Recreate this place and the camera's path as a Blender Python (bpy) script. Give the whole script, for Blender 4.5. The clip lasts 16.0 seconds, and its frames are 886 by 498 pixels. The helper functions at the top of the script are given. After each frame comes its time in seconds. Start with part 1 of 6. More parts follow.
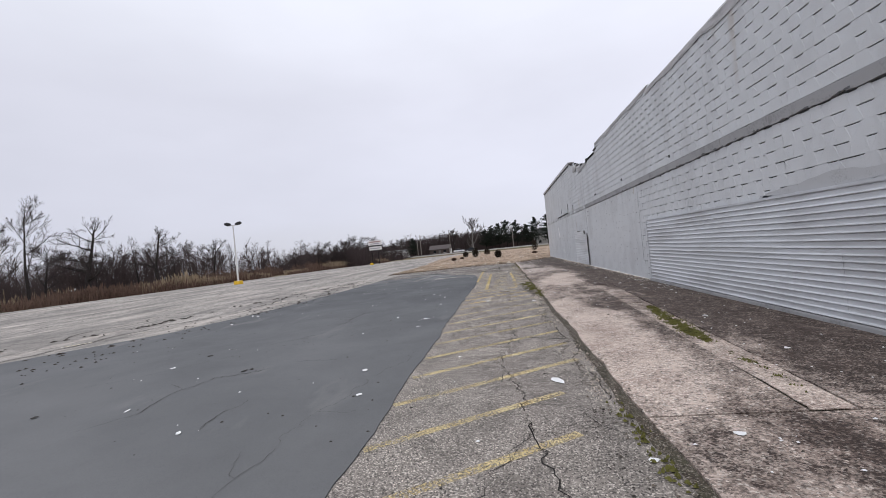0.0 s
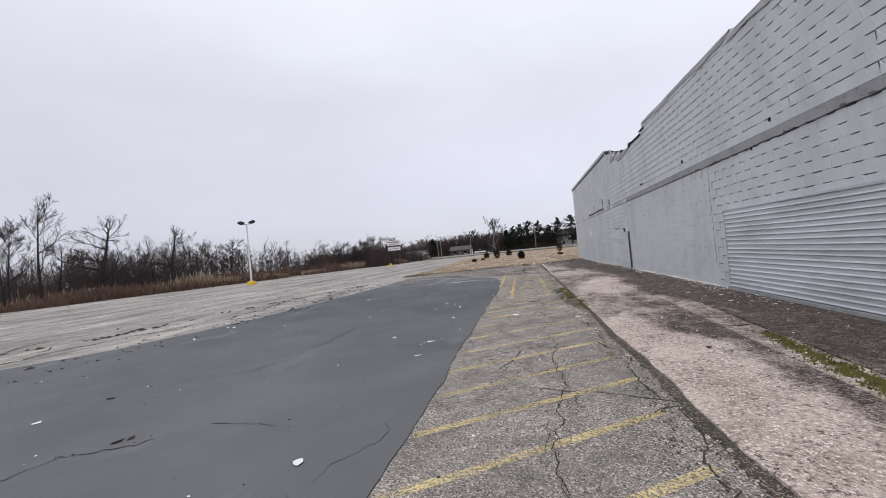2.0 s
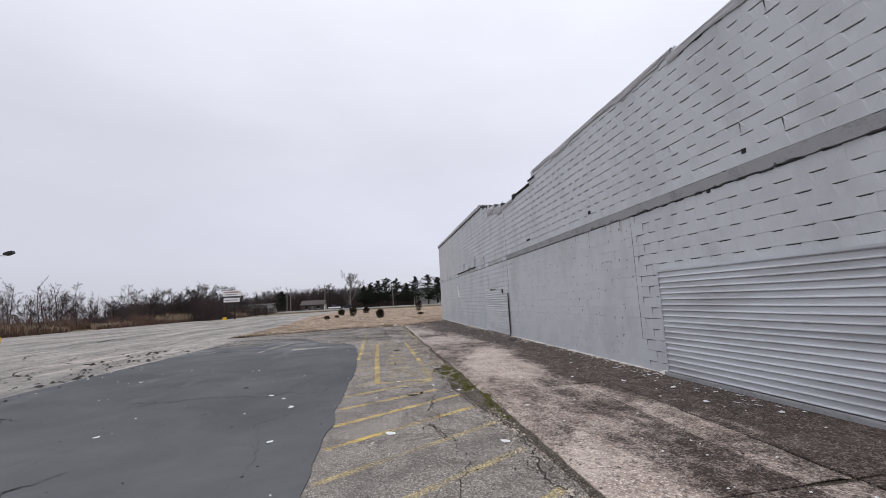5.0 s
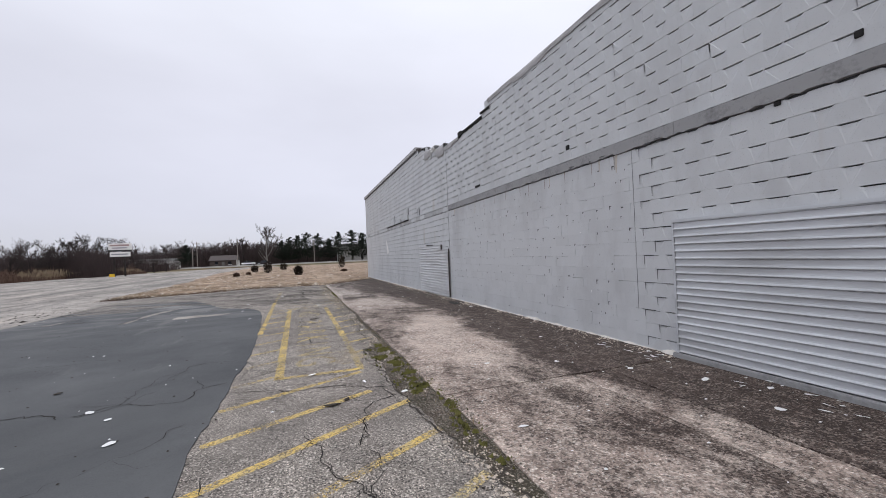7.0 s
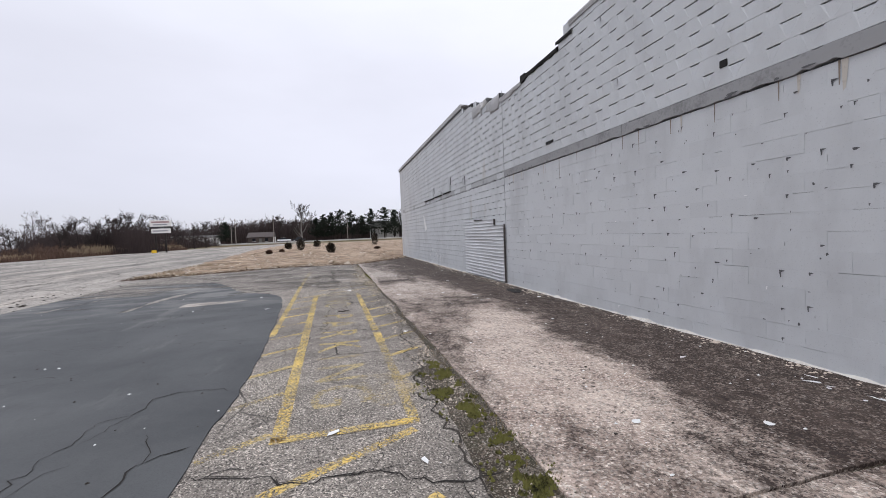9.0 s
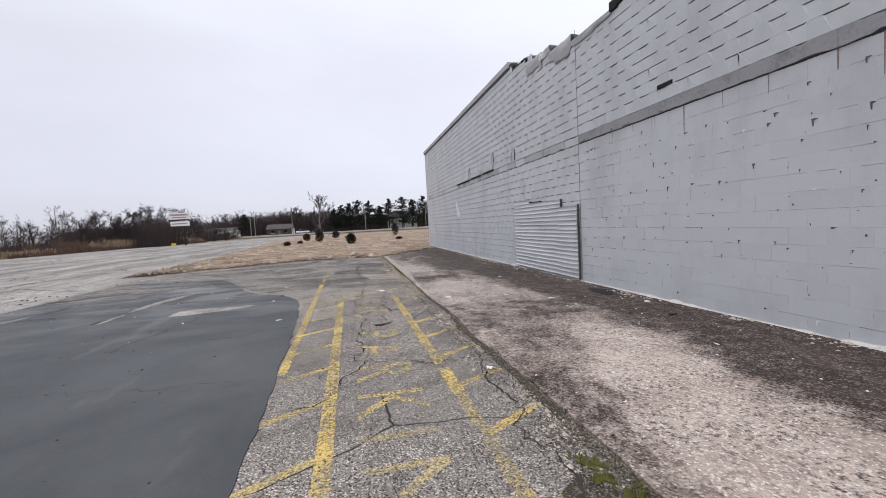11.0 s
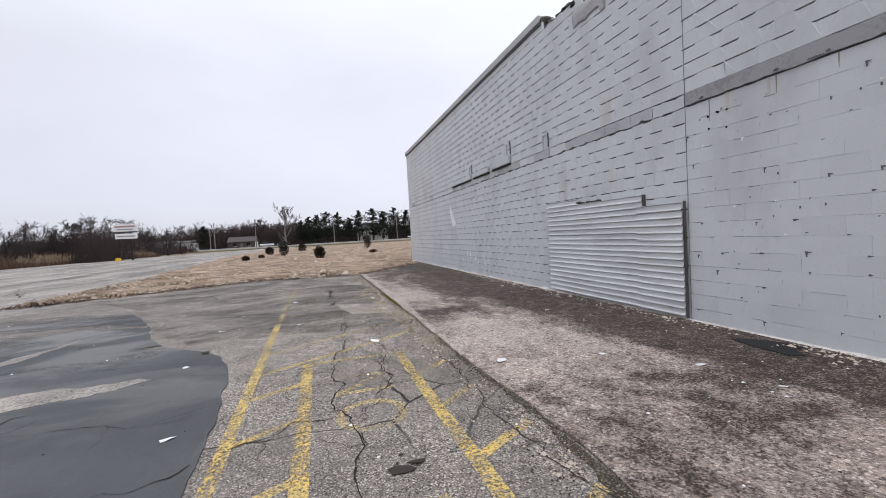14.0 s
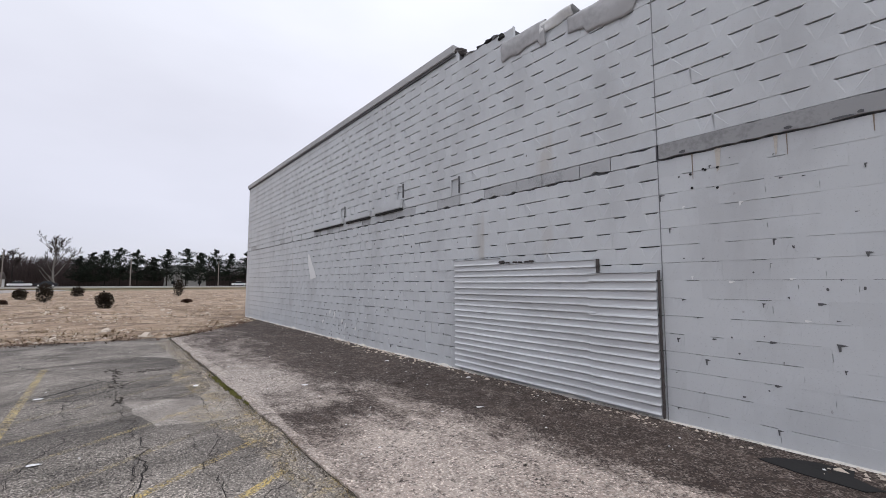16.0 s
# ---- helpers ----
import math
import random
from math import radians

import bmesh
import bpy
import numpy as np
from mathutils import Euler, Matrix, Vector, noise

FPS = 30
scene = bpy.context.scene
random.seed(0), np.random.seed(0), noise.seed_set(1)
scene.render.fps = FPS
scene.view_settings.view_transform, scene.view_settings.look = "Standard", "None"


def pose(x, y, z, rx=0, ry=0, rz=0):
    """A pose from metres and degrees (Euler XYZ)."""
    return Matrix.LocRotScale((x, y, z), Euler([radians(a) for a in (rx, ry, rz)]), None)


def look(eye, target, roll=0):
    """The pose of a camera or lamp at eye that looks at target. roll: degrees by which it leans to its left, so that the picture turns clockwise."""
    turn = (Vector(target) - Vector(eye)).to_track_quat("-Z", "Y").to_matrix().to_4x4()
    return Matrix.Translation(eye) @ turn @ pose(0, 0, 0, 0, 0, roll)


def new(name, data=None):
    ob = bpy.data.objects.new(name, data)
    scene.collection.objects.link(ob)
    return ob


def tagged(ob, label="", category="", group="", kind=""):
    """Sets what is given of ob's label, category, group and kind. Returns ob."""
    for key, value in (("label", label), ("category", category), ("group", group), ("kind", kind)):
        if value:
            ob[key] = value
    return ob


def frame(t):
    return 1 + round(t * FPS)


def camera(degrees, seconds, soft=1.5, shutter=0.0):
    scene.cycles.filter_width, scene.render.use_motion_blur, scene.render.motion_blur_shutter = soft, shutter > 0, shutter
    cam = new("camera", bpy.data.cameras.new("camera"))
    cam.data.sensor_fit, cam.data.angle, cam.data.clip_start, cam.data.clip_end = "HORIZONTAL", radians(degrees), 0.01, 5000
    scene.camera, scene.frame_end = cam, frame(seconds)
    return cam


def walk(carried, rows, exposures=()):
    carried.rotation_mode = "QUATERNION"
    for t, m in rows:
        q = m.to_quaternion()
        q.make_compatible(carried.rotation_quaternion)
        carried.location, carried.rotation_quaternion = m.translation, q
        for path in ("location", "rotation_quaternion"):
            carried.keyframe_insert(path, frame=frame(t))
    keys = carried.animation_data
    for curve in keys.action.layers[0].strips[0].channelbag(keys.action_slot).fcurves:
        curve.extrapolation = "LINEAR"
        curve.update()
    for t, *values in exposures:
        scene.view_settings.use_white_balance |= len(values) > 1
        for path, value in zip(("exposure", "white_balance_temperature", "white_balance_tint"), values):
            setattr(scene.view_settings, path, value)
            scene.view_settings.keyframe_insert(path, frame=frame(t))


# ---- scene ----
cam = camera(94.2, 16.0, soft=0.88)
PATH = [
    (0, (0.044, -0.037, 1.55), (-0.244, 1.943, 1.561), -5.7),
    (0.5, (0.036, 0.663, 1.52), (-0.298, 2.635, 1.514), -5.8),
    (1, (-0.081, 1.28, 1.487), (-0.448, 3.246, 1.479), -5.7),
    (1.5, (-0.123, 1.979, 1.465), (-0.505, 3.942, 1.471), -5.7),
    (2, (-0.191, 2.619, 1.472), (-0.578, 4.581, 1.498), -5.4),
    (2.5, (-0.282, 3.266, 1.507), (-0.663, 5.229, 1.549), -5.1),
    (3, (-0.33, 3.943, 1.521), (-0.7, 5.908, 1.57), -4.9),
    (3.5, (-0.478, 4.567, 1.507), (-0.798, 6.54, 1.575), -4.7),
    (4, (-0.491, 5.274, 1.498), (-0.698, 7.261, 1.61), -4.6),
    (4.5, (-0.591, 5.856, 1.502), (-0.56, 7.844, 1.714), -4.1),
    (4.7, (-0.599, 6.129, 1.551), (-0.447, 8.106, 1.809), -3.6),
    (6.8, (-0.355, 8.857, 1.546), (0.31, 10.743, 1.597), -2.2),
    (7, (-0.367, 9.13, 1.566), (0.286, 11.02, 1.59), -2.4),
    (7.5, (-0.263, 9.763, 1.526), (0.364, 11.662, 1.505), -2.8),
    (8, (-0.227, 10.357, 1.529), (0.366, 12.267, 1.488), -3.0),
    (8.5, (-0.207, 10.99, 1.559), (0.352, 12.91, 1.501), -2.9),
    (9, (-0.192, 11.662, 1.564), (0.311, 13.596, 1.484), -2.3),
    (9.5, (-0.261, 12.319, 1.562), (0.187, 14.265, 1.458), -2.2),
    (9.7, (-0.259, 12.566, 1.511), (0.17, 14.516, 1.405), -2.2),
    (11.8, (-0.537, 15.305, 1.483), (-0.096, 17.251, 1.336), -3.7),
    (12, (-0.541, 15.552, 1.491), (-0.087, 17.494, 1.339), -3.7),
    (12.5, (-0.534, 16.157, 1.5), (-0.053, 18.092, 1.347), -3.7),
    (13, (-0.561, 16.708, 1.502), (-0.055, 18.637, 1.355), -3.7),
    (13.5, (-0.488, 17.354, 1.471), (0.047, 19.276, 1.343), -3.7),
    (14, (-0.524, 17.939, 1.462), (0.043, 19.855, 1.388), -3.2),
    (14.5, (-0.579, 18.565, 1.498), (0.047, 20.464, 1.499), -2.4),
    (15, (-0.572, 19.16, 1.573), (0.147, 21.024, 1.668), -1.3),
    (15.5, (-0.64, 19.774, 1.645), (0.236, 21.561, 1.847), -0.6),
    (16, (-0.531, 20.436, 1.596), (0.724, 21.985, 1.759), 0.0),
]
walk(cam, [(t, look(eye, target, roll)) for t, eye, target, roll in PATH],
     [(0, -0.02), (2, -0.04), (3.5, -0.08), (4.5, -0.14), (7, -0.06), (8, 0.04), (9.5, 0.07), (12, 0.06), (13, 0.09), (14.5, 0.08), (15.5, -0.02), (16, -0.06)])

# ---- world and sun ----
WALL = 4.53           # front of the block wall
COURSE = 0.2032
LEN = 0.4064


def build_world():
    w = bpy.data.worlds.new("overcast_sky")
    scene.world = w
    w.use_nodes = True
    nt = w.node_tree
    nt.nodes.clear()
    out = nt.nodes.new("ShaderNodeOutputWorld")
    bg = nt.nodes.new("ShaderNodeBackground")
    sky = nt.nodes.new("ShaderNodeTexSky")
    sky.sky_type = "NISHITA"
    sky.sun_disc = False
    sky.sun_elevation, sky.sun_rotation = radians(38), radians(200)
    tc = nt.nodes.new("ShaderNodeTexCoord")
    sep = nt.nodes.new("ShaderNodeSeparateXYZ")
    nt.links.new(tc.outputs["Generated"], sep.inputs[0])
    # cloud cover grows brighter towards the zenith, as an overcast sky does
    grad = nt.nodes.new("ShaderNodeValToRGB")
    grad.color_ramp.elements[0].position, grad.color_ramp.elements[0].color = 0.0, (0.69, 0.70, 0.78, 1)
    grad.color_ramp.elements[1].position, grad.color_ramp.elements[1].color = 1.0, (1.40, 1.43, 1.56, 1)
    for p, c in ((0.10, (0.76, 0.77, 0.888)), (0.35, (0.80, 0.81, 0.922)), (0.6, (1.02, 1.05, 1.16))):
        e = grad.color_ramp.elements.new(p)
        e.color = (*c, 1)
    nt.links.new(sep.outputs["Z"], grad.inputs[0])
    mp = nt.nodes.new("ShaderNodeMapping")
    mp.inputs["Scale"].default_value = (1.0, 1.0, 2.6)
    nt.links.new(tc.outputs["Generated"], mp.inputs[0])
    no = nt.nodes.new("ShaderNodeTexNoise")
    no.inputs["Scale"].default_value, no.inputs["Detail"].default_value, no.inputs["Roughness"].default_value = 1.6, 5, 0.5
    nt.links.new(mp.outputs[0], no.inputs["Vector"])
    mr = nt.nodes.new("ShaderNodeMapRange")
    mr.inputs["From Min"].default_value, mr.inputs["From Max"].default_value = 0.3, 0.7
    mr.inputs["To Min"].default_value, mr.inputs["To Max"].default_value = 0.94, 1.07
    nt.links.new(no.outputs["Fac"], mr.inputs[0])
    mul = nt.nodes.new("ShaderNodeVectorMath")
    mul.operation = "SCALE"
    nt.links.new(grad.outputs[0], mul.inputs[0])
    side = nt.nodes.new("ShaderNodeMapRange")
    side.inputs["From Min"].default_value, side.inputs["From Max"].default_value = -0.8, 0.5
    side.inputs["To Min"].default_value, side.inputs["To Max"].default_value = 0.93, 1.08
    nt.links.new(sep.outputs["X"], side.inputs[0])
    both = nt.nodes.new("ShaderNodeMath")
    both.operation = "MULTIPLY"
    nt.links.new(mr.outputs[0], both.inputs[0])
    nt.links.new(side.outputs[0], both.inputs[1])
    nt.links.new(both.outputs[0], mul.inputs["Scale"])
    skys = nt.nodes.new("ShaderNodeVectorMath")
    skys.operation = "SCALE"
    skys.inputs["Scale"].default_value = 0.08
    nt.links.new(sky.outputs[0], skys.inputs[0])
    mix = nt.nodes.new("ShaderNodeMix")
    mix.data_type = "RGBA"
    mix.inputs["Factor"].default_value = 0.93
    nt.links.new(skys.outputs[0], mix.inputs["A"])
    nt.links.new(mul.outputs[0], mix.inputs["B"])
    nt.links.new(mix.outputs["Result"], bg.inputs["Color"])
    bg.inputs["Strength"].default_value = 1.0
    nt.links.new(bg.outputs[0], out.inputs[0])


build_world()
sun = new("sun", bpy.data.lights.new("sun", "SUN"))
sun.data.energy, sun.data.angle, sun.data.color = 0.5, radians(30), (1.0, 0.97, 0.93)
sun.matrix_world = look((-12, -30, 40), (0, 0, 0))


# ---- materials ----
class Graph:
    """A small node graph round one Principled shader."""

    def __init__(self, name, rough=0.9, metal=0.0):
        self.m = bpy.data.materials.new(name)
        self.m.use_nodes = True
        self.nt = self.m.node_tree
        self.b = self.nt.nodes["Principled BSDF"]
        self.b.inputs["Roughness"].default_value = rough
        self.b.inputs["Metallic"].default_value = metal
        self.b.inputs["Specular IOR Level"].default_value = 0.3
        self.p = self.nt.nodes.new("ShaderNodeNewGeometry").outputs["Position"]

    def put(self, sock, v):
        if isinstance(v, (int, float)):
            sock.default_value = v
        elif isinstance(v, tuple):
            sock.default_value = (*v, 1.0) if len(v) == 3 and len(sock.default_value) == 4 else v
        else:
            self.nt.links.new(v, sock)

    def scaled(self, s):
        n = self.nt.nodes.new("ShaderNodeMapping")
        self.put(n.inputs["Vector"], self.p)
        n.inputs["Scale"].default_value = s
        return n.outputs[0]

    def noise(self, scale, detail=3.0, rough=0.55, vec=None, dist=0.0):
        n = self.nt.nodes.new("ShaderNodeTexNoise")
        self.put(n.inputs["Vector"], vec or self.p)
        n.inputs["Scale"].default_value, n.inputs["Detail"].default_value = scale, detail
        n.inputs["Roughness"].default_value, n.inputs["Distortion"].default_value = rough, dist
        return n.outputs["Fac"]

    def cells(self, scale, feature="F1", out="Distance", vec=None):
        n = self.nt.nodes.new("ShaderNodeTexVoronoi")
        n.feature = feature
        self.put(n.inputs["Vector"], vec or self.p)
        n.inputs["Scale"].default_value = scale
        return n.outputs[out]

    def range(self, v, a, b, c=0.0, d=1.0):
        n = self.nt.nodes.new("ShaderNodeMapRange")
        self.put(n.inputs[0], v)
        for i, k in enumerate((a, b, c, d)):
            n.inputs[i + 1].default_value = k
        return n.outputs[0]

    def math(self, op, a, b=0.0):
        n = self.nt.nodes.new("ShaderNodeMath")
        n.operation = op
        self.put(n.inputs[0], a)
        self.put(n.inputs[1], b)
        return n.outputs[0]

    def mix(self, a, b, f, blend="MIX"):
        n = self.nt.nodes.new("ShaderNodeMix")
        n.data_type, n.blend_type = "RGBA", blend
        self.put(n.inputs["Factor"], f)
        self.put(n.inputs["A"], a)
        self.put(n.inputs["B"], b)
        return n.outputs["Result"]

    def axis(self, i):
        n = self.nt.nodes.new("ShaderNodeSeparateXYZ")
        self.put(n.inputs[0], self.p)
        return n.outputs[i]

    def random(self, island=False):
        if island:
            return self.nt.nodes.new("ShaderNodeNewGeometry").outputs["Random Per Island"]
        return self.nt.nodes.new("ShaderNodeObjectInfo").outputs["Random"]

    def color(self, c):
        self.put(self.b.inputs["Base Color"], c)
        return self

    def bump(self, h, strength=0.4, dist=0.01):
        n = self.nt.nodes.new("ShaderNodeBump")
        n.inputs["Strength"].default_value, n.inputs["Distance"].default_value = strength, dist
        self.put(n.inputs["Height"], h)
        self.put(self.b.inputs["Normal"], n.outputs[0])
        return self

    def holes(self, f):
        """Lets what lies under shine through where f is 0: worn paint."""
        out = self.nt.nodes["Material Output"]
        tr = self.nt.nodes.new("ShaderNodeBsdfTransparent")
        mx = self.nt.nodes.new("ShaderNodeMixShader")
        self.put(mx.inputs[0], f)
        self.nt.links.new(tr.outputs[0], mx.inputs[1])
        self.nt.links.new(self.b.outputs[0], mx.inputs[2])
        self.nt.links.new(mx.outputs[0], out.inputs[0])
        return self


def plain(name, c, rough=0.8, metal=0.0, var=0.25, scale=3.0, fine=40.0):
    g = Graph(name, rough, metal)
    n = g.math("ADD", g.range(g.noise(scale, 4), 0.3, 0.7, 1 - var, 1 + var), g.range(g.noise(fine, 2), 0.3, 0.7, -var / 2, var / 2))
    g.color(g.mix((0, 0, 0), c, n))
    g.bump(g.noise(fine, 3), 0.25, 0.004)
    return g.m


def make_asphalt(name, base, light, dark, patch, tint_scale=0.35, speck=105.0, crack=0.0, streak=False):
    """Weathered asphalt: pale and dark stones in a grey binder, with stains metres wide."""
    g = Graph(name, 0.92)
    stones = g.cells(speck, "F1", "Color")
    sep = g.nt.nodes.new("ShaderNodeSeparateColor")
    g.put(sep.inputs[0], stones)
    c = g.mix(base, light, g.range(sep.outputs[0], 0.62, 0.98))
    c = g.mix(c, dark, g.range(sep.outputs[1], 0.56, 0.92))
    big = g.range(g.noise(tint_scale, 6, 0.6), 0.35, 0.68)
    c = g.mix(c, patch, g.math("MULTIPLY", big, 0.7))
    if streak:
        # drainage and tyre streaks along the lot
        run = g.noise(1.0, 7, 0.68, g.scaled((0.55, 0.09, 1)), 0.5)
        c = g.mix(c, (0.17, 0.16, 0.148), g.range(run, 0.50, 0.62, 0, 0.75))
        c = g.mix(c, (0.60, 0.53, 0.465), g.range(run, 0.46, 0.36, 0, 0.6))
    mid = g.range(g.noise(2.2, 5, 0.6, dist=0.6), 0.35, 0.7, 0.72, 1.18)
    c = g.mix((0, 0, 0), c, mid)
    if crack:
        d = g.cells(crack, "DISTANCE_TO_EDGE", "Distance", g.wobble(0.35))
        gate = g.range(g.noise(0.22, 2), 0.5, 0.6)
        c = g.mix(c, (0.03, 0.028, 0.026), g.math("MULTIPLY", g.range(d, 0.002, 0.007, 1, 0), gate))
    g.color(c)
    g.bump(g.math("ADD", sep.outputs[0], g.noise(speck * 0.5, 2)), 0.35, 0.006)
    return g.m


def wobble(self, amount):
    n = self.nt.nodes.new("ShaderNodeTexNoise")
    self.put(n.inputs["Vector"], self.p)
    n.inputs["Scale"].default_value, n.inputs["Detail"].default_value = 1.3, 4
    a = self.nt.nodes.new("ShaderNodeVectorMath")
    a.operation = "MULTIPLY_ADD"
    self.put(a.inputs[0], n.outputs["Color"])
    a.inputs[1].default_value = (amount, amount, 0)
    self.put(a.inputs[2], self.p)
    return a.outputs[0]


Graph.wobble = wobble

ASPHALT = make_asphalt("old_asphalt", (0.285, 0.252, 0.220), (0.86, 0.78, 0.69), (0.035, 0.031, 0.028), (0.175, 0.156, 0.14), crack=0.55)
LOT = make_asphalt("bleached_lot_asphalt", (0.47, 0.43, 0.385), (0.62, 0.575, 0.52), (0.16, 0.15, 0.14), (0.16, 0.148, 0.134), 0.16, 55.0, crack=0.16, streak=True)


def seal_material():
    g = Graph("sealcoated_asphalt", 0.8)
    c = g.mix((0.066, 0.069, 0.073), (0.100, 0.103, 0.107), g.range(g.noise(0.5, 6, 0.6, dist=0.5), 0.35, 0.65))
    c = g.mix(c, (0.06, 0.061, 0.064), g.math("MULTIPLY", g.range(g.noise(2.5, 6, 0.65), 0.55, 0.75), 0.5))
    # tyre-worn streaks, where the grey stone shows again
    st = g.math("MULTIPLY", g.range(g.noise(1.1, 5, 0.6, g.scaled((1.0, 0.35, 1))), 0.60, 0.70), 0.4)
    c = g.mix(c, (0.2, 0.195, 0.19), st)
    far = g.math("MULTIPLY", g.range(g.axis(1), 20.0, 27.0), g.range(g.noise(0.9, 5, 0.6, g.scaled((0.45, 0.9, 1)), 0.8), 0.47, 0.60))
    c = g.mix(c, (0.24, 0.235, 0.225), g.math("MULTIPLY", far, 0.8))
    # blends unevenly to a paler grey towards the southern end
    tint = g.math("ADD", g.range(g.axis(1), 3.0, 17.0, 0.34, 0.0), g.range(g.noise(0.35, 5, 0.6), 0.3, 0.7, -0.10, 0.10))
    c = g.mix(c, (0.235, 0.235, 0.232), tint)
    grain = g.noise(130, 2)
    c = g.mix((0, 0, 0), c, g.range(grain, 0.3, 0.7, 0.80, 1.16))
    pebble = g.range(g.cells(38, "F1", "Distance"), 0.04, 0.10, 1, 0)
    c = g.mix(c, (0.30, 0.295, 0.285), g.math("MULTIPLY", pebble, g.range(g.noise(7, 4), 0.45, 0.65, 0, 0.55)))
    g.color(c)
    g.bump(g.math("ADD", grain, g.noise(40, 2)), 0.3, 0.004)
    # the coat thins out to streaks at its far end
    thin = g.math("ADD", g.range(g.axis(1), 20.0, 32.0, -0.22, 0.34), g.noise(1.0, 6, 0.65, g.scaled((0.35, 1.1, 1)), 0.6))
    g.holes(g.range(g.math("ADD", thin, g.range(g.noise(24, 4, 0.75), 0.3, 0.7, -0.05, 0.05)), 0.57, 0.70, 1.0, 0.08))
    return g.m


def tar_material():
    """Old tar coat, mostly worn off, dark brown-grey in ragged streaks."""
    g = Graph("worn_tar_coat", 0.9)
    c = g.mix((0.085, 0.076, 0.07), (0.14, 0.128, 0.118), g.range(g.noise(3, 6, 0.7), 0.35, 0.65))
    g.color(g.mix((0, 0, 0), c, g.range(g.noise(110, 3, 0.7), 0.3, 0.7, 0.6, 1.35)))
    g.bump(g.noise(90, 3), 0.4, 0.005)
    f = g.math("ADD", g.noise(0.8, 8, 0.7, g.scaled((0.55, 1.0, 1)), 0.7), g.range(g.noise(60, 3, 0.7), 0.3, 0.7, -0.10, 0.10))
    g.holes(g.range(f, 0.46, 0.64, 0.0, 0.52))
    return g.m


def concrete_material(name="stained_concrete", offset=0.0):
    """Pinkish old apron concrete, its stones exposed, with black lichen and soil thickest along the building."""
    g = Graph(name, 0.93)
    tone = g.noise(1.1, 6, 0.65)
    c = g.mix((0.45, 0.345, 0.29), (0.71, 0.585, 0.50), g.range(tone, 0.36, 0.64))
    # the far slabs have weathered to grey
    grey = g.math("ADD", g.range(g.axis(1), 18.0, 27.0, 0.0, 0.8), g.range(g.noise(0.5, 4), 0.3, 0.7, -0.15, 0.15))
    c = g.mix(c, (0.44, 0.385, 0.345), grey)
    sep = g.nt.nodes.new("ShaderNodeSeparateColor")
    g.put(sep.inputs[0], g.cells(70, "F1", "Color", g.wobble(0.02)))
    c = g.mix(c, (0.88, 0.79, 0.70), g.range(sep.outputs[1], 0.68, 0.94, 0, 0.95))
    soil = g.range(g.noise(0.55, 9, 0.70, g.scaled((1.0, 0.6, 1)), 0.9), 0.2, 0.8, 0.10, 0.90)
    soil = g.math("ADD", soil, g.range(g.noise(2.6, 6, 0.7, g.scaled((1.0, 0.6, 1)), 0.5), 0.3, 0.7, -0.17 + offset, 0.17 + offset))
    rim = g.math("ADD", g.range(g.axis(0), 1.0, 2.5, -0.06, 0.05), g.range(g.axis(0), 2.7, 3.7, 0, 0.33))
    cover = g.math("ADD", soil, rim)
    # scoured pale areas (+) and wet dark ones (-), each a blurred uneven oval
    rough = g.wobble(0.9)
    for x, y, rx, ry, k in ((2.1, 16.2, 0.85, 2.3, 0.34), (2.75, 14.0, 0.8, 0.8, -0.16), (1.8, 23.4, 0.85, 1.7, 0.24), (2.6, 18.3, 0.7, 0.9, 0.28), (1.9, 21.4, 0.7, 1.0, 0.10), (1.45, 7.0, 0.65, 3.8, 0.42), (1.55, 28.0, 0.6, 1.4, 0.22),
                            (1.9, 12.2, 0.95, 1.2, -0.06), (3.7, 24.0, 1.0, 3.6, -0.22), (3.1, 31.0, 1.6, 5.5, -0.16), (1.6, 20.4, 0.9, 1.7, -0.06), (3.8, 12.6, 0.9, 2.2, -0.22), (3.7, 16.6, 0.9, 2.4, -0.16), (1.9, 3.1, 0.9, 0.7, -0.20), (1.6, 25.3, 0.5, 0.5, -0.15), (3.5, 9.8, 0.6, 4.0, -0.08)):
        n = g.nt.nodes.new("ShaderNodeMapping")
        n.vector_type = "TEXTURE"
        g.put(n.inputs["Vector"], rough)
        n.inputs["Location"].default_value, n.inputs["Scale"].default_value = (x + 0.45, y + 0.45, 0), (rx, ry, 1000)
        ln = g.nt.nodes.new("ShaderNodeVectorMath")
        ln.operation = "LENGTH"
        g.put(ln.inputs[0], n.outputs[0])
        cover = g.math("SUBTRACT", cover, g.range(ln.outputs["Value"], 0.45, 1.15, k, 0.0))
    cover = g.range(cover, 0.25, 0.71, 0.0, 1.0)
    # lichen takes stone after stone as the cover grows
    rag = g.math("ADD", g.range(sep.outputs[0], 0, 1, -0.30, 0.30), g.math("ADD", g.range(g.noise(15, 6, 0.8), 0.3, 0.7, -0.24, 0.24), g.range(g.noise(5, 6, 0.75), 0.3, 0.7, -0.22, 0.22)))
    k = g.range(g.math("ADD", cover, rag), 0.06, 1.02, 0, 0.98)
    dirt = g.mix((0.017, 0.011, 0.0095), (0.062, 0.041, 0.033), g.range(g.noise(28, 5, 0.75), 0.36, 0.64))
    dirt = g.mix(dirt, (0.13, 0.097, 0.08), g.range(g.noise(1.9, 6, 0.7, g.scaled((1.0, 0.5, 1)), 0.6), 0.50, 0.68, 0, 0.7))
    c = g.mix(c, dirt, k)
    fine = g.noise(120, 3, 0.7)
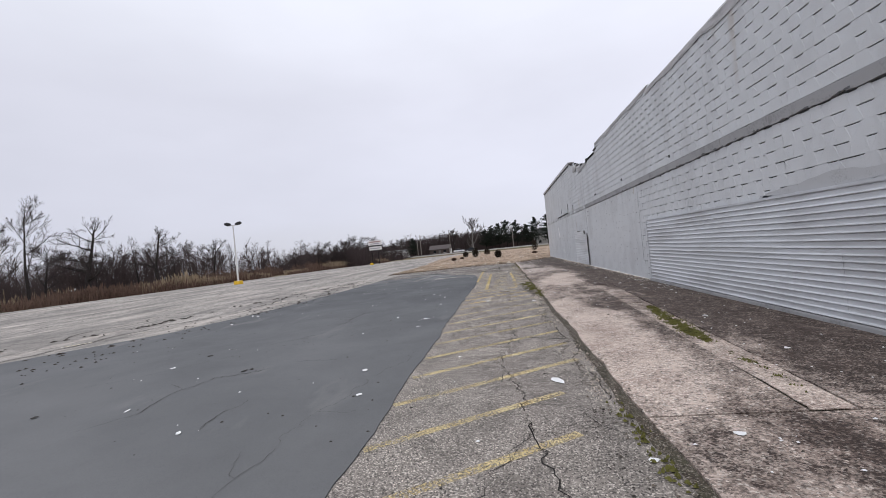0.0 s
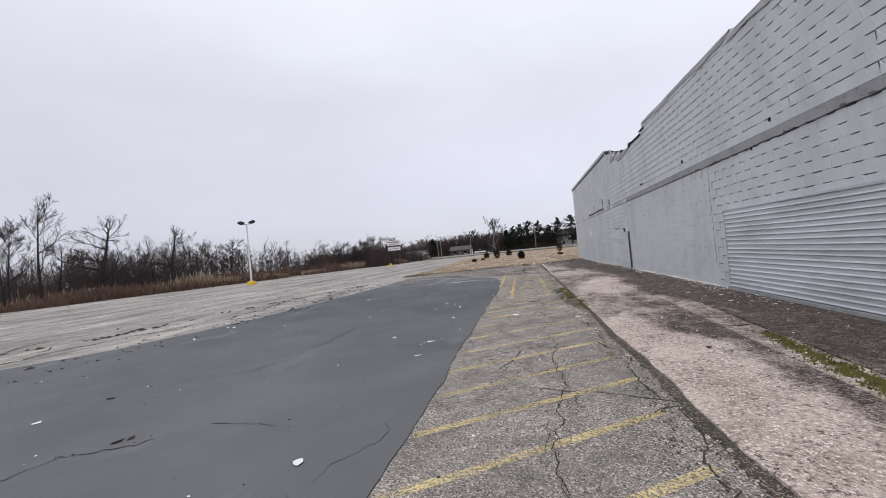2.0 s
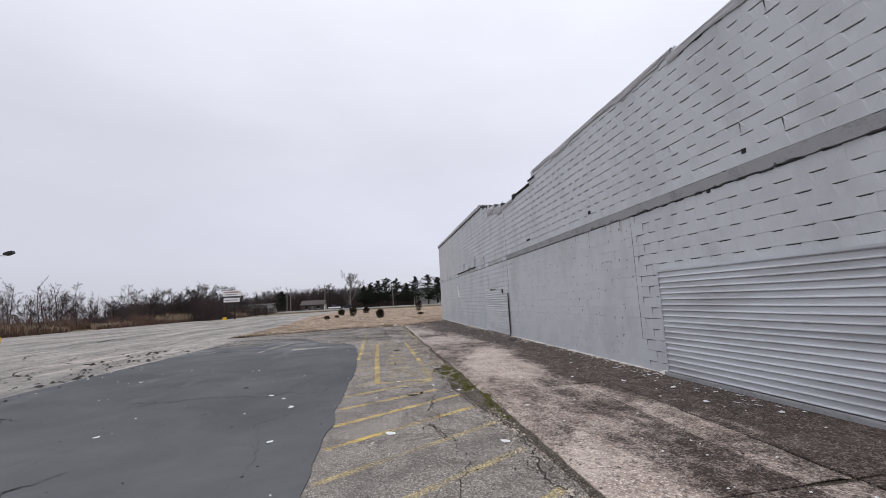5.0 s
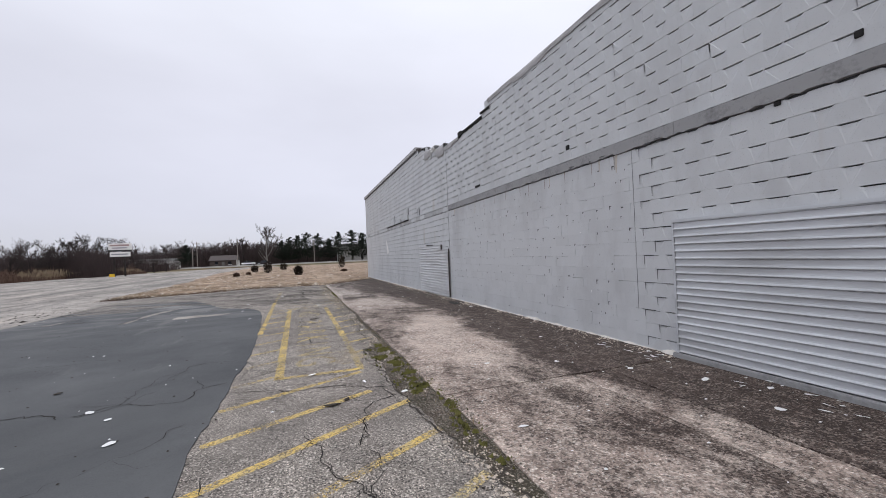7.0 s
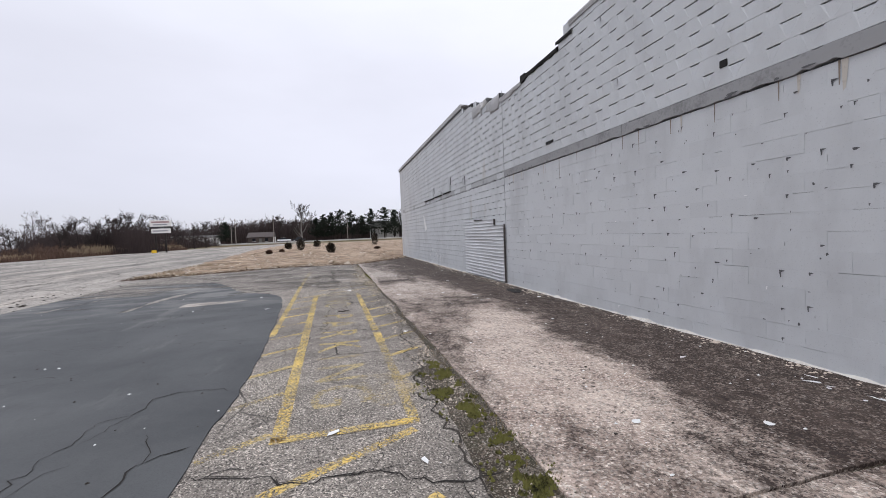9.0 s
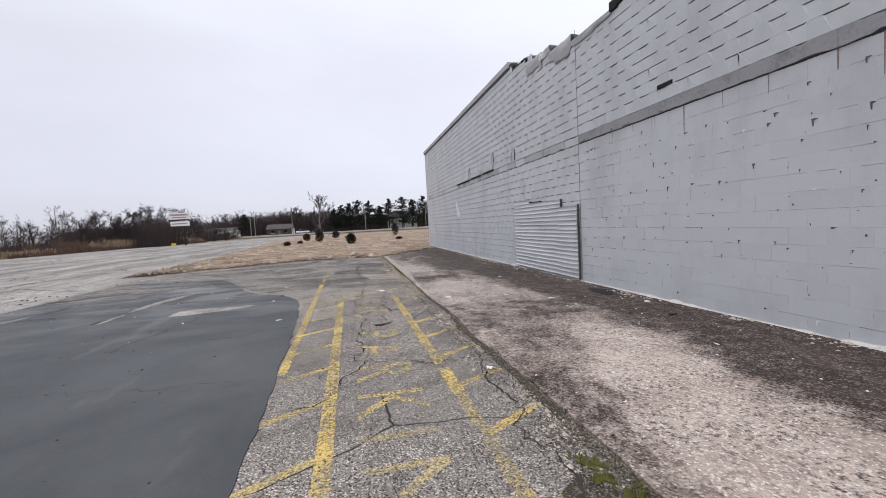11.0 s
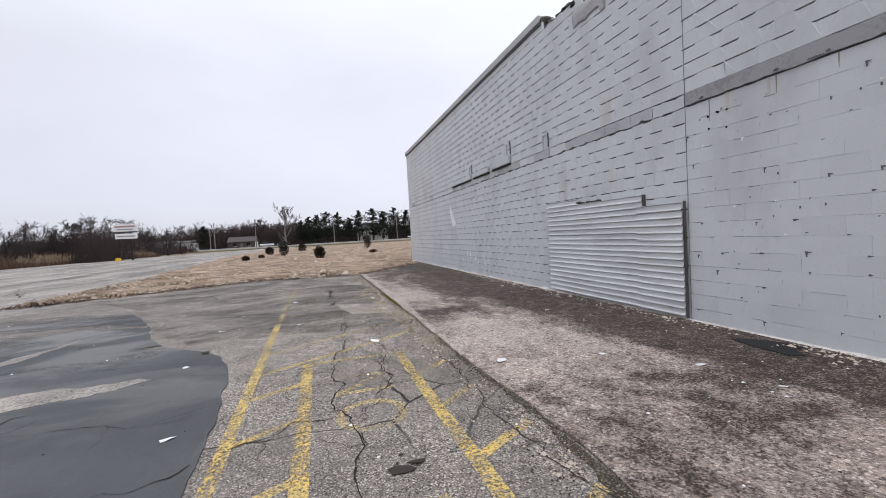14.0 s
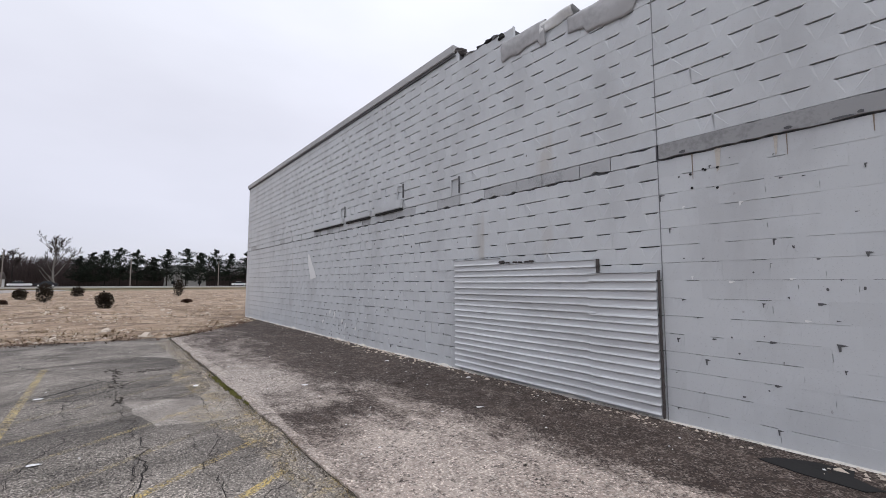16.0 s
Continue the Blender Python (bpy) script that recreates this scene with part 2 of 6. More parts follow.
    c = g.mix((0, 0, 0), c, g.range(fine, 0.3, 0.7, 0.70, 1.27))
    # black grains lodged between the stones
    grain = g.math("MULTIPLY", g.range(g.noise(26, 5, 0.75), 0.50, 0.62), g.range(g.noise(1.6, 4, 0.6), 0.36, 0.60, 0.35, 0.95))
    c = g.mix(c, (0.045, 0.034, 0.030), grain)
    g.color(c)
    g.bump(g.math("ADD", g.math("ADD", fine, sep.outputs[0]), g.noise(12, 5)), 0.6, 0.008)
    return g.m


def paint_material(name, base=(0.585, 0.600, 0.615), island=False):
    """Blue-grey masonry paint, rolled on rough block, streaked and a little dirty."""
    g = Graph(name, 0.78)
    rnd = g.range(g.random(island), 0, 1, 0.95, 1.04)
    c = g.mix((0, 0, 0), base, rnd)
    c = g.mix(c, (0.42, 0.424, 0.435), g.range(g.noise(0.9, 6, 0.62, g.scaled((1, 1, 0.45))), 0.48, 0.72, 0, 0.65))
    c = g.mix(c, (0.60, 0.622, 0.645), g.range(g.noise(2.7, 5, 0.6), 0.55, 0.75, 0, 0.6))
    rust = g.math("MULTIPLY", g.range(g.noise(1.7, 3, 0.5, g.scaled((1, 1.4, 0.12))), 0.66, 0.76), g.range(g.noise(0.5, 2), 0.5, 0.6))
    c = g.mix(c, (0.42, 0.36, 0.30), g.math("MULTIPLY", rust, 0.4))
    pit = g.range(g.noise(60, 3, 0.8), 0.60, 0.72)
    c = g.mix(c, (0.30, 0.31, 0.32), g.math("MULTIPLY", pit, 0.5))
    g.color(c)
    g.bump(g.math("SUBTRACT", g.noise(85, 3, 0.7), g.math("MULTIPLY", pit, 0.8)), 0.45, 0.004)
    return g.m


def metal_material(name="painted_corrugated_steel", fresh=(0.56, 0.58, 0.605), worn=(0.43, 0.44, 0.455)):
    g = Graph(name, 0.48, 0.0)
    g.b.inputs["Specular IOR Level"].default_value = 0.5
    c = g.mix(fresh, worn, g.range(g.noise(1.3, 6, 0.65, g.scaled((1, 0.35, 2.2))), 0.42, 0.66))
    c = g.mix(c, (0.33, 0.32, 0.31), g.math("MULTIPLY", g.range(g.noise(6, 7, 0.75, g.scaled((1, 0.3, 1))), 0.60, 0.74), 0.55))
    g.color(c)
    g.bump(g.noise(9, 4), 0.15, 0.01)
    return g.m


def yellow_material(name, lo, hi, fresh=(0.76, 0.535, 0.15)):
    g = Graph(name, 0.7)
    c = g.mix(fresh, (0.56, 0.43, 0.20), g.range(g.noise(5, 5), 0.4, 0.65))
    c = g.mix(c, (0.22, 0.19, 0.14), g.range(g.noise(60, 3, 0.7), 0.55, 0.72, 0, 0.8))
    g.color(c)
    wear = g.math("ADD", g.noise(45, 4, 0.75), g.range(g.noise(1.6, 4), 0.3, 0.7, -0.08, 0.08))
    g.holes(g.range(wear, lo, hi))
    return g.m


def straw_ground():
    g = Graph("dry_straw_ground", 0.95)
    c = g.mix((0.35, 0.25, 0.175), (0.56, 0.43, 0.32), g.range(g.noise(0.35, 8, 0.7), 0.38, 0.62))
    c = g.mix(c, (0.13, 0.09, 0.065), g.range(g.noise(0.9, 9, 0.8, g.scaled((0.6, 1.5, 1))), 0.45, 0.60, 0, 0.9))
    c = g.mix((0, 0, 0), c, g.range(g.noise(18, 4, 0.7), 0.3, 0.7, 0.65, 1.25))
    g.color(c)
    g.bump(g.noise(12, 5, 0.7), 0.8, 0.05)
    return g.m


def verge_ground():
    g = Graph("verge_soil_and_dead_grass", 0.95)
    c = g.mix((0.16, 0.13, 0.085), (0.26, 0.21, 0.135), g.range(g.noise(0.15, 8, 0.7), 0.4, 0.62))
    c = g.mix(c, (0.13, 0.145, 0.07), g.range(g.noise(0.05, 4), 0.5, 0.62, 0, 0.7))
    g.color(c)
    g.bump(g.noise(4, 6), 0.6, 0.05)
    return g.m


SEAL = seal_material()
TAR = tar_material()
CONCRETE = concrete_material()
CONCRETE_PALE = concrete_material("scoured_concrete", -0.18)
PAINT = paint_material("painted_block")
PAINT_JOINED = paint_material("painted_block_far", island=True)
STEEL = metal_material()
STEEL_LIGHT = metal_material("light_corrugated_steel", (0.63, 0.645, 0.66), (0.50, 0.505, 0.515))
YELLOW = yellow_material("worn_yellow_paint", 0.43, 0.56)
YELLOW_FADED = yellow_material("faded_yellow_paint", 0.44, 0.62, (0.64, 0.51, 0.26))
STRAW = straw_ground()
VERGE = verge_ground()
# dirty mortar, also the dark colour of the painted shade below the coping
MORTAR_AND_SHADE = plain("dirty_mortar_and_shade", (0.12, 0.12, 0.125), 0.95)
BARE = plain("bare_grey_concrete", (0.325, 0.325, 0.33), 0.95, var=0.28, scale=2.0, fine=25)
SHEET = plain("weathered_flashing", (0.44, 0.435, 0.44), 0.6, var=0.22, scale=1.2, fine=12)
WHITE = plain("chalky_white", (0.80, 0.80, 0.79), 0.8, var=0.1)
BLACK = plain("black_tar_felt", (0.025, 0.024, 0.024), 0.9)
SEAM = make_asphalt("seam_dirt", (0.078, 0.056, 0.042), (0.46, 0.41, 0.35), (0.03, 0.025, 0.02), (0.05, 0.05, 0.028), 2.5, 120.0)
YELLOW_PALE = yellow_material("pale_yellow_paint", 0.42, 0.59, (0.66, 0.54, 0.29))
YELLOW_GHOST = yellow_material("ghost_yellow_paint", 0.50, 0.72, (0.58, 0.49, 0.30))
YELLOW_LETTER = yellow_material("rubbed_yellow_paint", 0.45, 0.60, (0.72, 0.54, 0.20))
STALL_WHITE = yellow_material("worn_white_paint", 0.38, 0.52, (0.80, 0.79, 0.76))
SAND = yellow_material("sandy_dust", 0.47, 0.66, (0.52, 0.46, 0.40))
SOIL = plain("dark_wet_soil", (0.05, 0.042, 0.036), 0.9, var=0.4, scale=6, fine=60)
CRACK = plain("crack_dirt", (0.026, 0.023, 0.021), 0.95, var=0.4, scale=5)
GRIT = make_asphalt("loose_grit", (0.20, 0.158, 0.125), (0.52, 0.48, 0.43), (0.08, 0.07, 0.06), (0.13, 0.115, 0.095), 1.2, 110.0)
BARE_PATCH = make_asphalt("bare_patch", (0.42, 0.375, 0.335), (0.66, 0.60, 0.54), (0.10, 0.09, 0.08), (0.24, 0.21, 0.185), 1.6, 105.0)
JOINT = plain("grey_joint_sealant", (0.24, 0.245, 0.255), 0.9)
RUST_STAIN = plain("orange_rust_stain", (0.54, 0.50, 0.445), 0.9, var=0.25, scale=8)
DRIP = plain("brown_drip_stain", (0.26, 0.21, 0.17), 0.9, var=0.3, scale=6)
PATCH = plain("chalky_grey_patch", (0.44, 0.445, 0.455), 0.9, var=0.25, scale=3)
MOSS = plain("green_moss", (0.125, 0.120, 0.034), 0.95, var=0.75, scale=9, fine=60)
WEED = plain("dry_weed", (0.20, 0.15, 0.075), 0.95, var=0.4)
RUBBLE = plain("pale_rubble", (0.58, 0.50, 0.42), 0.95, var=0.4, scale=0.7, fine=20)
BARK = plain("grey_brown_bark", (0.034, 0.028, 0.026), 0.95, var=0.35, scale=2, fine=20)
PALE_BARK = plain("pale_bark", (0.20, 0.185, 0.17), 0.95, var=0.3, scale=2, fine=20)
TWIG = plain("winter_twigs", (0.046, 0.036, 0.033), 0.95, var=0.3, scale=0.5)
WOOD_FAR = plain("winter_woods", (0.064, 0.047, 0.046), 0.95, var=0.35, scale=0.1, fine=1.0)
REED = plain("tan_reed", (0.32, 0.245, 0.165), 0.95, var=0.4, scale=0.25, fine=3.0)
REED_DARK = plain("brown_brush", (0.14, 0.088, 0.066), 0.95, var=0.4, scale=0.25, fine=3.0)
NEEDLE = plain("dark_conifer", (0.014, 0.021, 0.013), 0.9, var=0.4, scale=0.6, fine=5)
YEW = plain("brown_green_shrub", (0.030, 0.022, 0.014), 0.95, var=0.5, scale=2, fine=12)
GALV = plain("galvanised_pole", (0.62, 0.61, 0.60), 0.5, var=0.08)
DARKMETAL = plain("dark_lamp_housing", (0.03, 0.03, 0.032), 0.5)
RUST = plain("rusty_dark_steel", (0.085, 0.075, 0.072), 0.8, var=0.4, scale=5)
BASE_YELLOW = plain("yellow_painted_concrete", (0.70, 0.44, 0.04), 0.8, var=0.2)
POLE = plain("weathered_pole_wood", (0.23, 0.20, 0.18), 0.9)
SIGN_WHITE = plain("sign_face_white", (0.74, 0.72, 0.71), 0.6, var=0.08)
SIGN_RED = plain("sign_lettering_red", (0.36, 0.25, 0.25), 0.6)
SIGN_GREY = plain("sign_lettering_grey", (0.30, 0.30, 0.32), 0.6)
SIDING = plain("house_white_siding", (0.34, 0.335, 0.33), 0.7, var=0.08)
ROOF = plain("grey_roof_shingle", (0.14, 0.135, 0.13), 0.9)
ROAD = plain("pale_road_concrete", (0.42, 0.405, 0.385), 0.9, var=0.12, scale=0.1)
CARWHITE = plain("white_car_paint", (0.75, 0.75, 0.76), 0.3, var=0.03)
CARDARK = plain("dark_car_paint", (0.03, 0.03, 0.035), 0.3, var=0.05)
GLASS = plain("car_glass", (0.02, 0.022, 0.025), 0.1, var=0.02)
TYRE = plain("tyre_rubber", (0.02, 0.02, 0.02), 0.85)


# ---- building blocks for meshes ----
def mesh_ob(name, verts, faces, material, parent=None, label=""):
    me = bpy.data.meshes.new(name)
    me.from_pydata([tuple(v) for v in verts], [], faces)
    me.update()
    me.materials.append(material)
    ob = new(name, me)
    if parent:
        ob.parent = parent
    if label:
        ob["label"] = label
    return ob


def part(name, bm, material, parent=None, label="", smooth=False):
    me = bpy.data.meshes.new(name)
    bm.to_mesh(me)
    bm.free()
    me.materials.append(material)
    if smooth:
        me.polygons.foreach_set("use_smooth", [True] * len(me.polygons))
    ob = new(name, me)
    if parent:
        ob.parent = parent
    if label:
        ob["label"] = label
    return ob


def box(x0, x1, y0, y1, z0, z1, bevel=0.0):
    bm = bmesh.new()
    bmesh.ops.create_cube(bm, size=1.0, matrix=Matrix.Translation(((x0 + x1) / 2, (y0 + y1) / 2, (z0 + z1) / 2)) @ Matrix.Diagonal((x1 - x0, y1 - y0, z1 - z0, 1)))
    if bevel:
        bmesh.ops.bevel(bm, geom=bm.edges[:], offset=bevel, segments=2, affect="EDGES")
    return bm


def tube(r0, r1, h, at=(0, 0, 0), n=12, turn=None):
    bm = bmesh.new()
    m = Matrix.Translation(at) @ (turn or Matrix.Identity(4)) @ Matrix.Translation((0, 0, h / 2))
    bmesh.ops.create_cone(bm, cap_ends=True, segments=n, radius1=r0, radius2=r1, depth=h, matrix=m)
    return bm


def wob(x, y=0.0, z=0.0):
    return noise.noise(Vector((x, y, z)))


def sheet(name, outline, z, material, thick=0.0, parent=None, cell=None):
    """A flat sheet with the given outline; thick: how far its edge goes down."""
    n = len(outline)
    verts = [(x, y, z) for x, y in outline]
    faces = [tuple(range(n))]
    if thick:
        verts += [(x, y, z - thick) for x, y in outline]
        faces += [(i, i + n, (i + 1) % n + n, (i + 1) % n) for i in range(n)]
    return mesh_ob(name, verts, faces, material, parent)


def ragged(points, step, amount, seed, closed=True):
    """The outline with its edges broken into short uneven stretches."""
    out = []
    m = len(points)
    for i in range(m if closed else m - 1):
        a, b = Vector(points[i]), Vector(points[(i + 1) % m])
        d = b - a
        k = max(1, int(d.length / step))
        side = Vector((-d.y, d.x)).normalized()
        for j in range(k):
            p = a + d * j / k
            off = amount * (wob(p.x * 1.1 + seed, p.y * 1.1, seed) + 0.6 * wob(p.x * 4.3, p.y * 4.3 + seed, seed))
            if j or closed:
                p = p + side * off
            out.append((p.x, p.y))
    if not closed:
        out.append(tuple(points[-1]))
    return out


def ribbon(verts, faces, path, width, z, seed=0.0):
    """Adds a thin uneven strip along a path to verts and faces."""
    base = len(verts)
    for i, p in enumerate(path):
        a = Vector(path[max(i - 1, 0)])
        b = Vector(path[min(i + 1, len(path) - 1)])
        d = (b - a)
        side = Vector((-d.y, d.x)).normalized() if d.length > 1e-6 else Vector((1, 0))
        w = width * (0.3 + 0.9 * abs(wob(p[0] * 2.3 + seed, p[1] * 2.3, 3.1)) + 1.1 * abs(wob(p[0] * 17 + seed, p[1] * 17, 1.7))) * (0.35 if i in (0, len(path) - 1) else 1)
        verts.append((p[0] + side.x * w / 2, p[1] + side.y * w / 2, z))
        verts.append((p[0] - side.x * w / 2, p[1] - side.y * w / 2, z))
    for i in range(len(path) - 1):
        k = base + 2 * i
        faces.append((k, k + 1, k + 3, k + 2))


def seam_x(y):
    """Where the broken joint between asphalt and apron runs."""
    return 1.08 - 0.004 * y + 0.05 * wob(y * 0.6, 2.0)


# ---- the ground ----
def build_ground():
    n = 40
    xs = [-2500 * math.copysign(abs(t) ** 3, t) * -1 for t in np.linspace(-1, 1, n)]
    verts, faces = [], []
    for y in xs:
        for x in xs:
            verts.append((x, y + 40, -0.06))
    for j in range(n - 1):
        for i in range(n - 1):
            k = j * n + i
            faces.append((k, k + 1, k + n + 1, k + n))
    tagged(mesh_ob("ground", verts, faces, VERGE), "brown winter ground with dead grass and soil", "ground", kind="structure")
    lot = [(-43.8, -60), (-43.8, 30), (-42.4, 47), (-38.7, 93), (-34, 112), (-22, 140), (-13, 150), (-7, 150), (-9, 104), (-8, 76), (-6.8, 62), (-6, 46), (-6.2, 33.2), (-7.4, -60)]
    tagged(sheet("parking_lot", ragged(lot, 1.5, 0.25, 3.0), -0.005, LOT, 0.05), "bleached cracked grey asphalt of an empty parking lot", "parking lot", kind="structure")
    old = ragged([(-8.62, -60), (-8.22, 31.5), (-7.3, 33.4)], 0.5, 0.12, 4.0, False) + [(-3.0, 35.6), (0.9, 35.0), (1.05, 34.5), (1.05, -60)]
    tagged(sheet("pavement", old, 0.0, ASPHALT, 0.05), "coarse worn grey asphalt beside the building", "pavement", kind="structure")
    tar = [(-7.2, 32.7), (-3.0, 35.4), (0.9, 34.8), (0.86, 29), (0.82, 24.6), (-0.2, 23.9), (-1.2, 25.0), (-1.9, 24.3), (-3.4, 26.2), (-5.0, 29.8)]
    tagged(sheet("tar_remnant", ragged(tar, 0.3, 0.2, 5.0), 0.0022, TAR), "dark worn tar coat over the old asphalt", "tar coat", kind="structure")
    for pts, sd in (([(-0.3, 27.5), (-0.05, 26.1), (0.4, 25.9), (0.9, 25.85), (0.93, 28.2), (0.75, 27.6), (0.5, 27.0), (0.2, 27.3)], 4.0), ([(0.07, 31.6), (0.6, 31.9), (0.68, 34.2), (0.85, 34.2), (0.85, 30.5)], 9.0)):
        tagged(sheet("bare_patch", ragged(pts, 0.12, 0.07, sd), 0.0032, BARE_PATCH), "pale bare concrete showing through worn asphalt", "worn patch", kind="structure")
    edge = [(seam_x(22.5) + 0.01, 22.5), (seam_x(28.0) + 0.01, 28.0), (seam_x(34.3) + 0.01, 34.3), (seam_x(34.3) + 0.20, 34.5), (seam_x(30.0) + 0.14, 30.0), (seam_x(28.0) + 0.26, 28.0), (seam_x(25.5) + 0.12, 25.5), (seam_x(22.5) + 0.06, 22.5)]
    tagged(sheet("apron_edge", ragged(edge, 0.15, 0.035, 6.0), 0.034, CONCRETE_PALE, 0.02), "pale broken lip along the edge of the apron", "concrete edge", kind="structure")
    seal = [(-1.27, -30), (-1.25, 3), (-1.28, 6.4), (-1.28, 10), (-1.30, 14), (-1.22, 16), (-1.33, 19), (-1.45, 21.5), (-1.55, 22.8), (-1.68, 23.4), (-1.9, 23.9), (-2.3, 24.4), (-2.8, 24.9), (-3.2, 25.6), (-3.6, 26.6), (-4.2, 28.0), (-5.2, 29.8), (-6.6, 32.4), (-7.9, 30.5), (-8.2, 22), (-8.5, 15), (-8.9, 12.8), (-9.5, 10.4), (-11.4, 7.7), (-12.4, 5), (-13, -30)]
    tagged(sheet("sealcoat", ragged(seal, 0.16, 0.06, 7.0), 0.012, SEAL, 0.012), "dark grey sealcoated strip of asphalt drive", "asphalt strip", kind="structure")


def build_field():
    """Dry straw field, slightly lumpy, with broken rubble."""
    edge = [(-8.3, 33.2), (-7.3, 33.3), (-3.0, 35.5), (0.9, 34.9), (2.6, 36.4), (4.5, 39.2)]
    nx, ny = 130, 110
    verts, faces = [], []

    def near_edge(x):
        for (a, b), (c, d) in zip(edge, edge[1:]):
            if a <= x <= c:
                return b + (d - b) * (x - a) / (c - a)
        return 39.2 if x > 4.5 else 32.6
    for j in range(ny):
        v = (j / (ny - 1)) ** 2
        for i in range(nx):
            u = i / (nx - 1)
            left = -8.0 - 4.0 * min(1.0, v * 2.0) + 0.9 * wob(v * 40, 3.0)
            x = left + (60 - left) * u ** 1.6
            y0 = near_edge(x) + 0.25 * wob(x * 1.7, 4.0)
            if x > 4.5:
                y0 = 41.9
            y = y0 + (122 - y0) * v
            h = 0.08 * wob(x * 0.5, y * 0.5, 2.0) + 0.07 * wob(x * 1.6, y * 1.6, 5.0) + 0.05
            rise = min(1.0, (y - y0) / 1.5)
            verts.append((x, y, 0.012 + max(0.0, h) * rise))
    for j in range(ny - 1):
        for i in range(nx - 1):
            k = j * nx + i
            faces.append((k, k + 1, k + nx + 1, k + nx))
    tagged(mesh_ob("field_ground", verts, faces, STRAW), "pale straw-coloured field of dead grass and rubble", "field", kind="structure")
    rnd = random.Random(5)
    tv, tf, rv, rf = [], [], [], []
    for k in range(38000):
        x, y = -9 + 40 * rnd.random() ** 1.5, 33 + 70 * rnd.random() ** 2.0
        if y < near_edge(x) + 0.05 or (x > 4.3 and y < 42):
            continue
        if rnd.random() < 0.70:
            for b in range(3):
                a, h, w = rnd.uniform(0, 6.28), rnd.uniform(0.03, 0.13), rnd.uniform(0.01, 0.03)
                lean = rnd.uniform(0.8, 3.0) * h
                q = len(tv)
                bx, by = x + rnd.uniform(-.15, .15), y + rnd.uniform(-.15, .15)
                tv += [(bx - w * math.sin(a), by + w * math.cos(a), 0.02), (bx + w * math.sin(a), by - w * math.cos(a), 0.02), (bx + lean * math.cos(a), by + lean * math.sin(a), 0.02 + h)]
                tf.append((q, q + 1, q + 2))
        else:
            s = rnd.uniform(0.018, 0.075) * (2.0 if rnd.random() < 0.04 else 1)
            q = len(rv)
            a = rnd.uniform(0, 6.28)
            ca, sa = math.cos(a) * s, math.sin(a) * s
            zz = 0.03
            for sx, sy, sz in ((1, .7, 0), (-1, .8, 0), (-.9, -.7, 0), (.8, -.9, 0), (.6, .4, .8), (-.5, .5, .9), (-.6, -.4, .6), (.5, -.5, .75)):
                sx, sy = sx * rnd.uniform(.7, 1.2), sy * rnd.uniform(.7, 1.2)
                rv.append((x + sx * ca - sy * sa, y + sx * sa + sy * ca, zz + sz * s * rnd.uniform(.5, 1.1)))
            rf += [tuple(q + i for i in f) for f in ((4, 5, 6, 7), (0, 4, 7, 3), (1, 5, 4, 0), (2, 6, 5, 1), (3, 7, 6, 2))]
    bv, bf = [], []
    for k in range(5200):
        x = rnd.uniform(-9.4, 4.5)
        y = near_edge(x) + 0.1 + rnd.gauss(0, 0.32) + (abs(rnd.gauss(0, 1.2)) if rnd.random() < 0.4 else 0)
        if wob(x * 0.8, y * 0.8, 4.0) < -0.15:
            continue
        a, h, w = rnd.uniform(0, 6.28), rnd.uniform(0.01, 0.08), rnd.uniform(0.006, 0.018)
        lean = rnd.uniform(1.0, 4.0) * h
        q = len(bv)
        bv += [(x - w * math.sin(a), y + w * math.cos(a), 0.006), (x + w * math.sin(a), y - w * math.cos(a), 0.006), (x + lean * math.cos(a), y + lean * math.sin(a), 0.02 + h)]
        bf.append((q, q + 1, q + 2))
    tagged(mesh_ob("dead_leaf_litter", bv, bf, REED_DARK), "brown matted dead grass along the field edge", "dead grass", kind="stuff")
    tagged(mesh_ob("dry_grass_tufts", tv, tf, REED), "bent dry straw tufts over the field", "dry grass", kind="stuff")
    tagged(mesh_ob("field_rubble", rv, rf, RUBBLE), "broken pale concrete rubble in the field", "rubble", kind="stuff")


def strip_x(y, side=0):
    """The west (0) or east (1) edge of the pale strip let into the apron."""
    return (2.42 + 0.046 * (y - 6)) if side == 0 else (2.80 + 0.062 * (y - 6))


